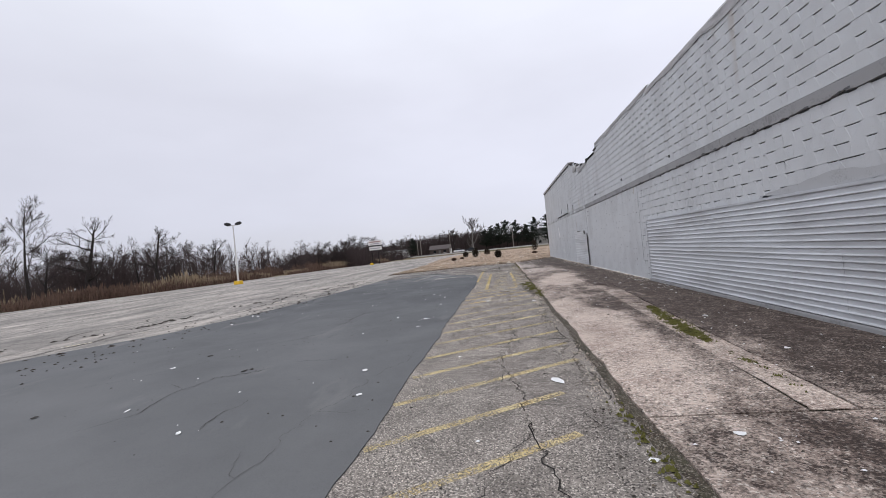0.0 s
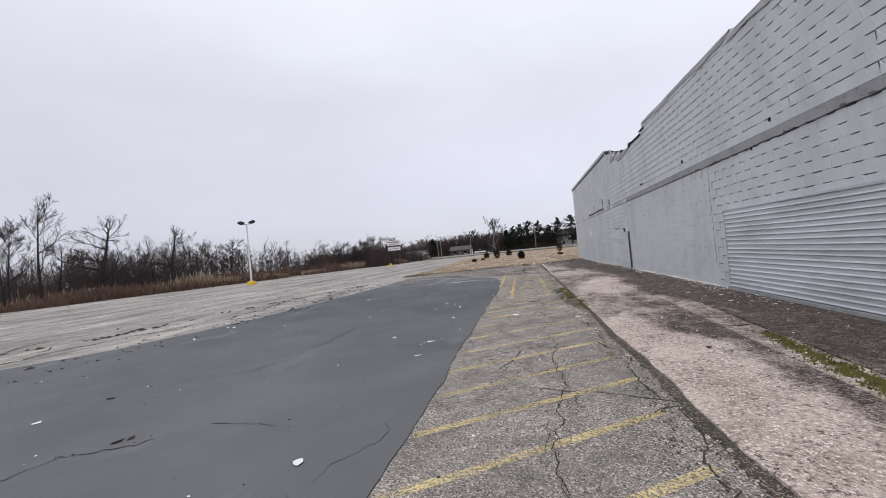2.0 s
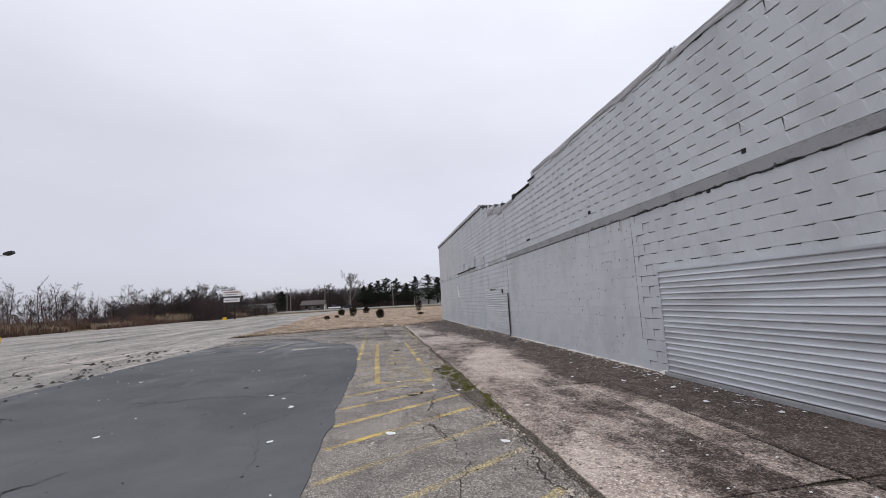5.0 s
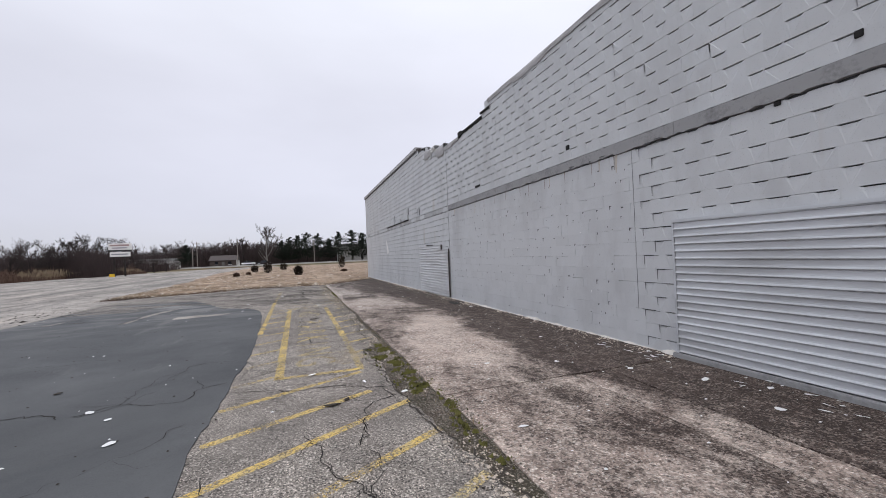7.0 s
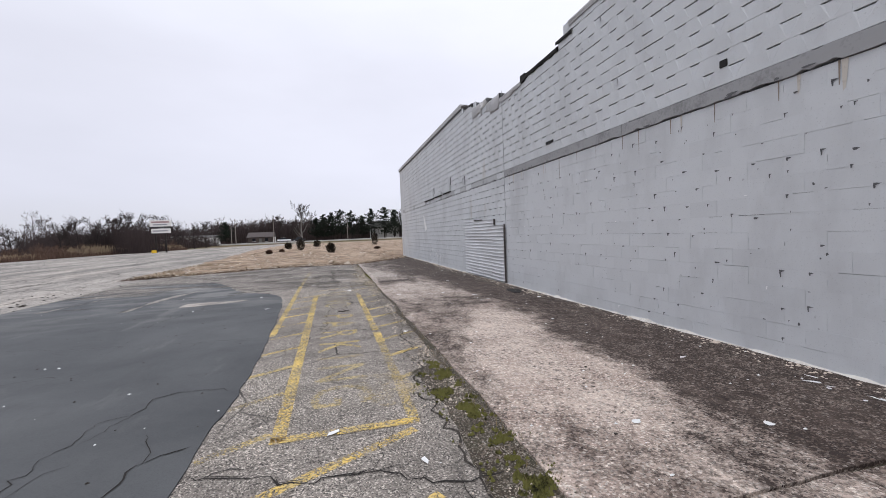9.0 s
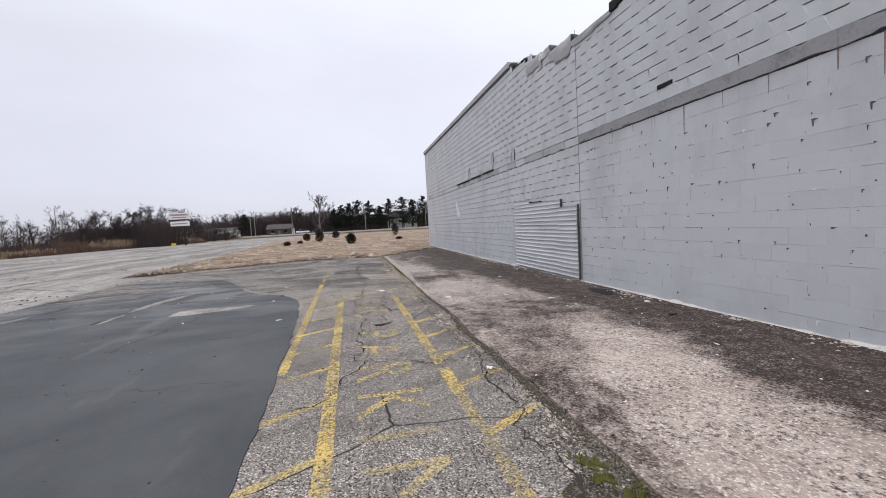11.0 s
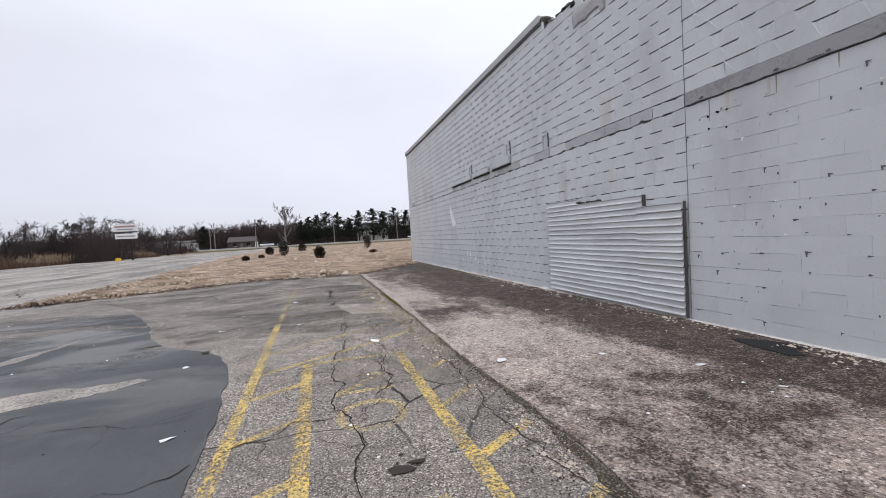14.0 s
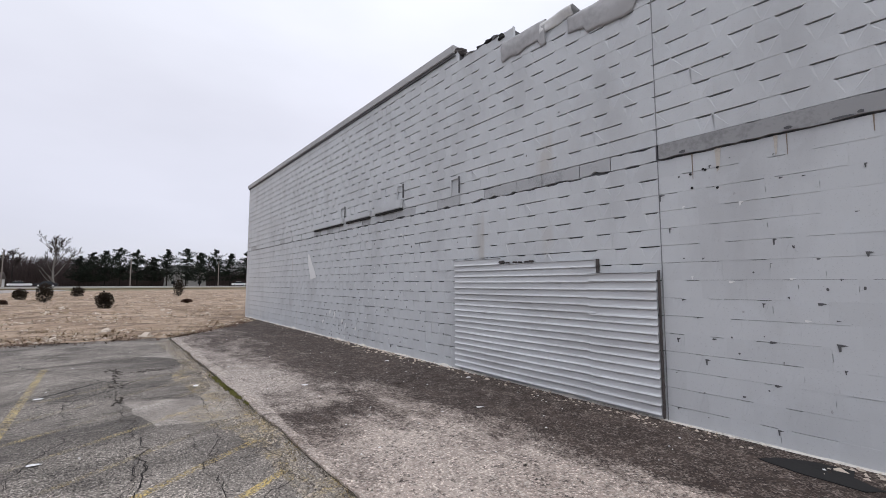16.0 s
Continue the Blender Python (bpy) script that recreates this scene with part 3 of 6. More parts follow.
def build_apron():
    """Concrete apron between the asphalt and the building, in slabs with open joints."""
    apron = tagged(new("apron_floor"), "stained pinkish concrete apron slabs along the building", "concrete apron", kind="structure")
    rows = [-40.0, -20.0, -2.6, 3.55, 9.42, 13.42, 18.52, 26.0, 33.0, 39.6]
    end = WALL + 0.02
    for i, (a, b) in enumerate(zip(rows, rows[1:])):
        split = 3 < a < 13
        for j in range(2 if split else 1):
            q = 0.012
            if b > 39:
                pts = [(1.11, a + q), (end, a + q), (end, 34.6 + (end - 1.1) * 1.32), (1.11, 34.6)]
            elif not split:
                pts = [(1.11, a + q), (end, a + q), (end, b - q), (1.11, b - q)]
            elif j == 0:
                pts = [(1.11, a + q), (strip_x(a) - q, a + q), (strip_x(b) - q, b - q), (1.11, b - q)]
            else:
                pts = [(strip_x(a, 1) + q, a + q), (end, a + q), (end, b - q), (strip_x(b, 1) + q, b - q)]
            n = len(pts)
            out = []
            for k in range(n):
                p, r = Vector(pts[k]), Vector(pts[(k + 1) % n])
                m = max(2, int((r - p).length / 0.2))
                for s in range(m):
                    v = p + (r - p) * s / m
                    amt = 0.035 if (j == 0 and k == 3) else 0.010
                    shift = seam_x(v.y) - 1.085 if v.x < 1.2 else 0.0
                    out.append((v.x + shift + amt * (wob(v.x * 2, v.y * 2.2, 1) + 0.6 * wob(v.x, v.y * 7, 9)), v.y + 0.012 * (wob(v.x * 5, v.y * 3, 5) + wob(v.x * 1.3, v.y, 2))))
            top = 0.022 + 0.006 * wob(i * 3.3, j * 5.1)
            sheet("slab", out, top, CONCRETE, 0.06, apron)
    sheet("joint_bed", [(0.9, -40), (WALL + 0.02, -40), (WALL + 0.02, 39.0), (0.9, 34.6)], -0.004, SEAM, 0, apron)
    for a, b in ((3.57, 9.40), (9.44, 13.40)):
        strip = ragged([(strip_x(a), a), (strip_x(a, 1), a), (strip_x(b, 1), b), (strip_x(b), b)], 0.10, 0.04, 2.0)
        sheet("drain_strip", strip, 0.020, CONCRETE_PALE, 0.01, apron)


build_ground()
build_field()
build_apron()


# ---- painted lines ----
def painted(name, quads, z, material, label, group):
    for q in quads:
        ob = mesh_ob(name, [(x, y, z) for x, y in q], [(0, 1, 2, 3)], material)
        tagged(ob, label, "road marking", group, "structure")


def stripe(x0, y0, x1, y1, w):
    a, b = Vector((x0, y0)), Vector((x1, y1))
    s = Vector((-(b - a).y, (b - a).x)).normalized() * w / 2
    return [tuple(a + s), tuple(a - s), tuple(b - s), tuple(b + s)]


def build_lines():
    z = 0.0035
    diag = []
    for y in (-0.6, 0.32, 1.28, 2.23, 3.15, 4.10, 5.0, 5.88, 6.77, 7.65, 8.57, 9.52, 10.5, 11.4, 12.27, 13.14, 14.01):
        x1 = 0.5 if y < 3.5 else (0.84 if y < 13 else 0.35)
        diag.append((stripe(-1.24, y + 0.02, x1, y + (0.63 if y < 12.5 else 0.53) * (x1 + 1.27), 0.095), y))
    fresh = [q for q, y in diag if y > 10.8]
    faded = [q for q, y in diag if y <= 10.8]
    painted("yellow_stripe", fresh, z, YELLOW, "worn yellow diagonal hatch stripe on the asphalt", "hatch stripes")
    painted("yellow_stripe", faded, z, YELLOW_PALE, "faded yellow diagonal hatch stripe on the asphalt", "hatch stripes")
    left = [stripe(-1.24, 14.88 + 0.905 * k, -0.77, 15.08 + 0.905 * k + 0.08, 0.085) for k in range(9)]
    right = [stripe(0.41, 16.08 + 0.87 * k, 0.41 + (0.50 if k < 6 else 0.36), 16.08 + 0.87 * k + 0.31, 0.085) for k in range(8)]
    painted("yellow_stripe", left[3:] + right[1:6], z, YELLOW, "worn yellow short hatch stripe on the asphalt", "hatch stripes")
    painted("yellow_stripe", left[:3] + right[:1] + right[6:], z, YELLOW_LETTER, "faded yellow short hatch stripe on the asphalt", "hatch stripes")
    worn = [stripe(-1.28, 22.86 + 0.88 * k, 0.72, 24.12 + 0.88 * k, 0.085) for k in range(7)]
    painted("yellow_stripe", worn[:2], z, YELLOW_LETTER, "worn yellow diagonal hatch stripe on the asphalt", "hatch stripes")
    painted("yellow_stripe", worn[2:], z, YELLOW_GHOST, "faded yellow diagonal hatch stripe on the asphalt", "hatch stripes")
    sides = [stripe(-0.70, 15.0, -0.76, 23.06, 0.115), stripe(0.38, 17.7, 0.375, 18.32, 0.12), stripe(0.37, 18.46, 0.32, 23.08, 0.11), stripe(-0.76, 15.03, 0.42, 15.02, 0.11)]
    painted("yellow_line", sides, z + 0.003, YELLOW, "worn yellow border line of the marked box", "marked box lines")
    painted("yellow_line", [stripe(0.38, 15.08, 0.38, 17.7, 0.10), stripe(-0.70, 23.04, 0.27, 23.04, 0.085)], z + 0.003, YELLOW_LETTER, "faded yellow border line of the marked box", "marked box lines")
    painted("yellow_line", [stripe(-1.25, 18.7, -1.34, 25.6, 0.10)], z + 0.003, YELLOW, "worn yellow border line along the hatching", "marked box lines")
    painted("yellow_line", [stripe(-1.34, 25.6, -1.36, 31.0, 0.09)], z + 0.003, YELLOW_FADED, "faded yellow border line along the hatching", "marked box lines")
    stall = [stripe(-10.45, 17.0, -9.35, 17.78, 0.13), stripe(-11.85, 9.35, -11.45, 9.85, 0.12), stripe(-11.3, 10.82, -10.85, 11.05, 0.10), stripe(-13.6, 7.3, -13.2, 7.8, 0.12)]
    painted("white_line", stall, 0.003, STALL_WHITE, "worn white stall line on the bleached lot", "stall lines")
    letters = (("N", 22.14), ("O", 21.36), ("P", 19.97), ("A", 19.20), ("R", 18.47), ("K", 17.70), ("I", 17.12), ("N", 16.50), ("G", 15.80))
    for ch, y in letters:
        cu = bpy.data.curves.new("letter", "FONT")
        cu.body, cu.size, cu.align_x, cu.align_y = ch, 0.84, "CENTER", "BOTTOM_BASELINE"
        tmp = bpy.data.objects.new("letter", cu)
        me = bpy.data.meshes.new_from_object(tmp)
        bpy.data.objects.remove(tmp)
        me.materials.clear()
        me.materials.append(YELLOW_LETTER if ch in "PARK" and y > 17.5 else YELLOW_FADED)
        ob = new("painted_letter", me)
        ob.matrix_world = pose(-0.49, y, z + 0.001, 0, 0, -90)
        ob.scale = (1.0, 1.0, 1.0)
        tagged(ob, "worn yellow painted letter %s on the asphalt" % ch, "painted letter", "no parking lettering", "structure")


def wander(a, b, step, amount, seed):
    a, b = Vector(a), Vector(b)
    d = b - a
    n = max(2, int(d.length / step))
    s = Vector((-d.y, d.x)).normalized()
    rnd = random.Random(seed)
    out, turn, off = [], 0.0, 0.0
    for i in range(n + 1):
        # mostly straight short runs with sudden kinks
        if rnd.random() < 0.45:
            turn = rnd.uniform(-1, 1) * step * 0.9
        off = (off + turn) * 0.93
        off = max(-2.2 * amount, min(2.2 * amount, off))
        p = a + d * i / n + s * (off + amount * 0.9 * wob(d.length * i / n * 0.5 + seed, seed * 1.7))
        out.append(tuple(p + Vector((rnd.uniform(-1, 1), rnd.uniform(-1, 1))) * step * 0.34))
    return out


def crack_line(points, seed, step=0.07, amount=0.022):
    """A jagged line through the given corners."""
    out = []
    for k, (a, b) in enumerate(zip(points, points[1:])):
        if (Vector(b) - Vector(a)).length < 2 * step:
            out.append(tuple(a))
            continue
        out += wander(a, b, step, amount, seed + 3.1 * k)[:-1]
    return out + [tuple(points[-1])]


def build_cracks():
    v, f = [], []
    z = 0.0062
    south = [([(0.2, 1.0), (0.25, 2.6), (0.2, 3.05), (0.12, 3.5), (0.11, 4.05), (-0.06, 4.74), (-0.08, 5.9), (0.15, 7.1)], .030), ([(-1.26, 6.54), (-0.42, 6.73), (0.17, 7.08)], .020),
             ([(0.14, 6.4), (0.11, 7.1), (0.08, 8.46), (0.03, 10.05), (0.2, 10.8), (0.07, 11.7), (0.14, 13.4)], .022), ([(-1.24, 10.4), (-1.21, 9.45), (-1.1, 8.8)], .024),
             ([(-0.77, 8.78), (-0.78, 8.15), (-0.58, 7.9), (-0.66, 7.27), (-0.74, 6.92), (-0.88, 6.6)], .020), ([(-0.4, 2.2), (-0.1, 2.9), (0.12, 3.5)], .018), ([(0.11, 4.05), (0.55, 3.8), (0.85, 3.3)], .022)]
    middle = [([(-1.26, 14.64), (-0.62, 14.44), (-0.05, 14.4), (0.56, 14.06), (0.8, 14.1)], .042), ([(0.56, 14.06), (0.5, 13.75), (0.22, 13.4), (0.13, 12.8), (0.04, 12.6)], .032),
              ([(-0.4, 13.05), (-0.33, 12.76), (-0.28, 12.43), (-0.19, 12.2), (-0.03, 12.07), (0.02, 11.85), (0.14, 11.3)], .030), ([(-1.28, 12.57), (-1.12, 12.57), (-1.0, 12.3)], .02),
              ([(-0.41, 18.8), (0.0, 18.8), (0.33, 18.53), (0.63, 18.55), (1.05, 18.45)], .028), ([(0.0, 15.3), (0.06, 14.9), (-0.02, 14.4)], .018), ([(-0.15, 15.1), (-0.3, 16.6), (-0.45, 17.6)], .012)]
    north = [([(-1.0, 17.75), (-0.79, 17.89), (-0.69, 17.95), (-0.67, 18.25), (-0.44, 18.6), (-0.47, 18.9), (-0.43, 19.4), (-0.41, 20.2), (-0.36, 20.9), (-0.46, 21.5), (-0.45, 22.3), (-0.4, 23.4), (-0.26, 24.5), (-0.2, 25.5)], .038),
             ([(-0.3, 24.6), (-0.15, 25.4), (-0.44, 28.0), (-0.35, 32.0)], .026), ([(0.36, 23.35), (0.1, 23.0), (0.05, 22.1), (-0.11, 21.6)], .034), ([(-0.36, 21.2), (0.08, 22.1), (0.21, 24.3), (0.3, 25.5)], .018)]
    far = [([(-1.4, 21.06), (-1.28, 21.15), (-0.74, 21.41), (-0.49, 21.4)], .030), ([(-0.99, 22.4), (-0.9, 21.85), (-0.74, 21.41)], .022), ([(0.36, 23.35), (0.55, 23.9), (0.8, 24.0)], .024), ([(-1.2, 27.2), (-0.35, 27.6), (0.24, 27.5), (0.8, 27.9)], .026),
           ([(-2.6, 28.4), (-1.4, 27.9), (-0.4, 28.1)], .025), ([(-2.9, 31.0), (-1.0, 30.6), (0.9, 30.2)], .03), ([(0.3, 24.6), (0.5, 26.2), (0.45, 31.0)], .025), ([(-1.3, 24.6), (-0.8, 26.1), (-0.9, 29.0)], .025)]
    for k, (points, w) in enumerate(south + middle + north + far):
        m = crack_line(points, k * 5 + 1.0)
        ribbon(v, f, m, w * 0.37, z, k)
        # crumbled edges and short side cracks
        for s in range(2, len(m) - 5, 6):
            side = 0.028 * (-1) ** s
            ribbon(v, f, [(p[0] + side * (0.5 + wob(p[0] * 9, p[1] * 9)), p[1] + side * 0.6) for p in m[s:s + 4]], w * 0.24, z + 0.0002, k + s)
            if s % 4 == 2 * (k % 2):
                p = m[s]
                an = 2.1 * (s + k)
                ribbon(v, f, wander(p, (p[0] + 0.42 * math.cos(an), p[1] + 0.42 * math.sin(an)), 0.05, 0.02, k * 7 + s + 401.0), w * 0.22, z + 0.0003, k + s)
    tagged(mesh_ob("asphalt_cracks", v, f, CRACK), "jagged dirt-filled cracks across the coarse asphalt", "cracks", kind="stuff")
    v, f = [], []
    seal = [([(-2.73, 14.56), (-2.33, 14.75), (-1.76, 14.56), (-1.64, 14.88), (-1.33, 15.13)], .030), ([(-2.35, 14.7), (-2.32, 15.34), (-2.22, 15.9), (-1.9, 16.4), (-1.35, 16.31)], .020), ([(-8.4, 13.0), (-7.66, 13.86), (-6.9, 14.5), (-6.2, 14.3)], .045),
            ([(-4.7, 14.8), (-3.55, 14.83), (-2.73, 14.56)], .055), ([(-4.09, 9.5), (-4.03, 10.0), (-4.07, 10.65), (-3.97, 11.2)], .055), ([(-4.33, 4.15), (-4.5, 4.9), (-4.41, 5.53), (-3.72, 5.85)], .030)]
    thin = [([(-3.4, 6.12), (-2.55, 6.09)], .030), ([(-3.11, 3.7), (-3.16, 4.5)], .022), ([(-3.65, 20.4), (-3.47, 21.6), (-3.2, 22.6)], .025), ([(-2.6, 20.5), (-1.8, 20.85), (-1.46, 21.03)], .025), ([(-4.5, 7.9), (-4.0, 8.7)], .030),
            ([(-6.5, 5.4), (-4.4, 7.4), (-2.2, 9.3)], .010), ([(-8.2, 16.5), (-5.2, 17.4), (-3.3, 17.6)], .016), ([(-7.8, 20.2), (-4.0, 19.0), (-1.5, 18.6)], .012), ([(-6.4, 22.6), (-3.6, 22.1), (-1.7, 21.9)], .012), ([(-2.2, 2.4), (-1.9, 4.6), (-1.4, 6.4)], .012),
            ([(-3.4, 8.0), (-2.3, 8.4), (-1.3, 9.3)], .010), ([(-5.6, 10.9), (-3.6, 13.2)], .012), ([(-1.9, 11.0), (-2.3, 12.6), (-1.4, 13.8)], .010)]
    for k, (points, w) in enumerate(seal + thin):
        m = crack_line(points, k * 4 + 31.0, 0.06, 0.03)
        s, r = 0, random.Random(k + 900)
        while s < len(m) - 2:
            e = s + r.randrange(4, 12)
            ribbon(v, f, m[s:e + 1], w * r.uniform(0.3, 0.65), 0.0165, k + s)
            if r.random() < 0.55:
                p, an = m[s], r.uniform(0, 6.283)
                ribbon(v, f, wander(p, (p[0] + 0.5 * math.cos(an), p[1] + 0.5 * math.sin(an)), 0.07, 0.03, k * 9 + s + 700.0), w * 0.3, 0.0167, k)
            s = e + (r.randrange(0, 3) if w < 0.02 else 0)
    tagged(mesh_ob("sealcoat_cracks", v, f, CRACK), "thin dark cracks through the sealcoated strip", "cracks", kind="stuff")
    v, f = [], []
    rnd = random.Random(8)
    for k in range(90):
        x = -9.5 - 33 * rnd.random() ** 1.3
        y = rnd.uniform(-4, 95)
        if rnd.random() < 0.72:
            b = (x + rnd.uniform(-1.5, 1.5), y + rnd.uniform(9, 26))
        else:
            b = (x + rnd.uniform(4, 10), y + rnd.uniform(-1, 1))
        if b[0] > -9.6 or (b[1] > 90 and b[0] < -36):
            continue
        ribbon(v, f, wander((x, y), b, 0.4, 0.35, k + 61.0), rnd.uniform(0.03, 0.10), 0.002, k)
    tagged(mesh_ob("lot_cracks", v, f, SOIL), "wide soil-filled cracks across the bleached lot", "cracks", kind="stuff")


build_lines()
build_cracks()


# ---- the block building ----
TOP_LOW, TOP_HIGH = 27, 30       # courses


def block_mesh(kind, rnd, length=LEN):
    """The face of one painted block, its lower left front corner at the origin, running along +y, front towards -x.
    kind: shadow (a sunk triangle under an open bed joint), flat (plain infill), full (bed joint open all along)."""
    L, H, D = length, COURSE, 0.05
    v, f = [], []
    if kind == "flat":
        # plain face; a stretch of the head joint or bed joint stands open
        a = rnd.uniform(0.1, 0.55) * H
        b = a + rnd.uniform(0.22, 0.42) * H
        w = rnd.choice((0.0004, 0.0004, 0.0008, 0.002, 0.004))
        s = rnd.choice((0.0004, 0.0006, 0.002, 0.003, 0.0045))
        e0 = rnd.choice((0.0, 0.0, 0.15, 0.3)) * L
        e1 = L * rnd.choice((1.0, 1.0, 0.8, 0.6))
        v = [(0, 0, 0), (0, L, 0), (0, L, a), (0, L - w, a + 0.01), (0, L - w, b - 0.01), (0, L, b), (0, L, H), (0, e1, H), (0, e1 - .01, H - s), (0, e0 + .01, H - s), (0, e0, H), (0, 0, H)]
        n = len(v)
        f = [tuple(range(n))[::-1]]
        v += [(D, y, z) for _, y, z in v]
        f += [(i, (i + 1) % n, (i + 1) % n + n, i + n) for i in range(n)]
        return v, f
    gap = rnd.uniform(0.012, 0.017)
    sink = rnd.uniform(0.007, 0.011)
    if kind == "weak":
        gap, sink = rnd.uniform(0.005, 0.008), rnd.uniform(0.002, 0.004)
    m = L * (rnd.uniform(0.38, 0.62) if kind == "shadow" else rnd.uniform(0.2, 0.4) if kind == "weak" else 0.985)
    p = m * 0.5 + L * 0.12
    s = 0.02 * L
    t = rnd.choice((0.0, 0.001, 0.0032))
    v = [(0, 0, 0), (0, p, 0), (0, L, 0), (0, L, H - t), (0, m + 0.03, H - t), (sink, m, H - gap), (sink, s + 0.03, H - gap), (0, s, H - t), (0, 0, H - t)]
    f = [(8, 7, 0), (7, 6, 1), (7, 1, 0), (6, 5, 1), (5, 4, 1), (4, 3, 2), (4, 2, 1)]
    n = 9
    v += [(D, y, z) for _, y, z in v]
    for i in ((0, 1), (1, 2), (2, 3), (3, 4), (4, 5), (5, 6), (6, 7), (7, 8), (8, 0)):
        f.append((i[0], i[1], i[1] + n, i[0] + n))
    return v, f


def top_course(y):
    if y >= 26.2:
        return TOP_HIGH
    if y >= 25.0:
        return 29
    if 12.5 < y < 19.2:
        return TOP_LOW + 1
    if 19.4 < y < 23.3:
        return TOP_LOW - 1
    return TOP_LOW


def build_wall():
    wall = tagged(new("wall_west"), "blue-grey painted concrete block wall with sunk triangle faces", "block wall", kind="structure")
    y0, y1 = -14.0, 41.45
    part("wall_core", box(WALL + 0.045, WALL + 0.30, y0, y1, -0.05, (TOP_LOW - 1) * COURSE - 0.01), MORTAR_AND_SHADE, wall)
    part("wall_core", box(WALL + 0.045, WALL + 0.30, y0, 19.2, (TOP_LOW - 1) * COURSE - 0.012, TOP_LOW * COURSE + 0.10), MORTAR_AND_SHADE, wall)
    part("wall_core", box(WALL + 0.045, WALL + 0.30, 23.5, y1, (TOP_LOW - 1) * COURSE - 0.012, TOP_LOW * COURSE - 0.008), MORTAR_AND_SHADE, wall)
    part("wall_core", box(WALL + 0.045, WALL + 0.30, 24.84, 25.35, TOP_LOW * COURSE - 0.012, 29 * COURSE - 0.03), MORTAR_AND_SHADE, wall)
    part("wall_core", box(WALL + 0.045, WALL + 0.30, 25.35, y1, TOP_LOW * COURSE - 0.012, 29 * COURSE - 0.01), MORTAR_AND_SHADE, wall)
    part("wall_core", box(WALL + 0.045, WALL + 0.30, 26.25, y1, 29 * COURSE - 0.012, TOP_HIGH * COURSE - 0.005), MORTAR_AND_SHADE, wall)
    # the building's other sides and its roof
    back = tagged(new("wall_rear"), "plain painted block walls of the large store building", "wall", kind="structure")
    part("wall_north", box(WALL + 0.30, 48, 41.15, 41.45, -0.05, TOP_HIGH * COURSE), PAINT, back)
    part("wall_south", box(WALL + 0.30, 48, -14.0, -13.7, -0.05, 5.45), PAINT, back)
    part("wall_east", box(48, 48.3, -14.0, 41.45, -0.05, 5.45), PAINT, back)
    tagged(part("roof", box(WALL + 0.30, 48, -13.7, 41.15, 4.9, 5.1), BLACK), "flat dark tar roof behind the parapet", "roof", kind="structure")

    rnd = random.Random(11)
    kinds = {"shadow": [block_mesh("shadow", rnd) for _ in range(16)], "full": [block_mesh("full", rnd) for _ in range(2)], "weak": [block_mesh("weak", rnd) for _ in range(8)], "flat": [block_mesh("flat", rnd) for _ in range(20)]}
    meshes = {}
    for k, lst in kinds.items():
        meshes[k] = []
        for v, f in lst:
            me = bpy.data.meshes.new("block")
            me.from_pydata(v, [], f)
            me.materials.append(PAINT)
            meshes[k].append(me)
    infill = tagged(new("wall_infill"), "smooth blue-grey block infill with chipped joints", "block wall", kind="structure")
    V, F = [], []
    for c in range(TOP_HIGH):
        if c == 15:
            continue
        shift = 0.0 if c % 2 else LEN / 2
        lower = c < 15
        y = y0 - shift
        while y < y1:
            a, b = y, y + LEN
            y += LEN
            mid = (a + b) / 2
            if c >= top_course(mid) or b > y1 + 0.25 or a < y0:
                continue
            cut = b > y1
            flat = lower and 14.15 < mid < 21.45
            if lower and mid < 13.3 and c < 9:
                kind = "flat"              # hidden behind the steel sheets
            elif flat:
                kind = "flat"
            elif lower and 21.4 < mid < 22.6:
                kind = "weak"
            else:
                kind = "full" if rnd.random() < (0.13 if c > 15 else 0.04) else "shadow"
            i = rnd.randrange(len(meshes[kind]))
            x = WALL + rnd.uniform(-0.002, 0.002)
            near = (flat and 14.15 < mid < 21.45) or (not flat and 20.9 < mid < 25.4)
            if near and not cut:
                ob = new("block", meshes[kind][i])
                ob.parent = infill if flat else wall
                ob.location = (x, a, c * COURSE)
            else:
                v, f = kinds[kind][i]
                q = len(V)
                s = min(1.0, (y1 - a) / LEN)
                V += [(x + p[0], a + p[1] * s, c * COURSE + p[2]) for p in v]
                F += [tuple(q + t for t in g) for g in f]
    me = bpy.data.meshes.new("block_courses")
    me.from_pydata(V, [], F)
    me.materials.append(PAINT_JOINED)
    ob = new("block_courses", me)
    ob.parent = wall
    ob["kind"] = "stuff"

    # the bond beam course, bare grey, broken at its edges
    def beam(a, b, proud, mat, z0=15 * COURSE, z1=16 * COURSE, rag=0.012):
        n = max(3, int((b - a) / 0.07))
        v, f = [], []
        for i in range(n + 1):
            y = a + (b - a) * i / n
            lo = z0 + 0.016 + 1.5 * rag * max(-0.2, wob(y * 3.1, 1.0) + 0.8 * wob(y * 11, 2.0))
            hi = z1 - 0.012 - rag * max(-0.1, wob(y * 2.3, 5.0) + 0.8 * wob(y * 9, 6.0))
            d = 0.006 * wob(y * 2.0, 8.0)
            v += [(WALL + 0.05, y, lo), (WALL - proud + d, y, lo), (WALL - proud + d, y, hi), (WALL + 0.05, y, hi)]
        for i in range(n):
            k = 4 * i
            f += [(k, k + 4, k + 5, k + 1), (k + 1, k + 5, k + 6, k + 2), (k + 2, k + 6, k + 7, k + 3)]
        f += [(0, 1, 2, 3), tuple(4 * n + t for t in (3, 2, 1, 0))]
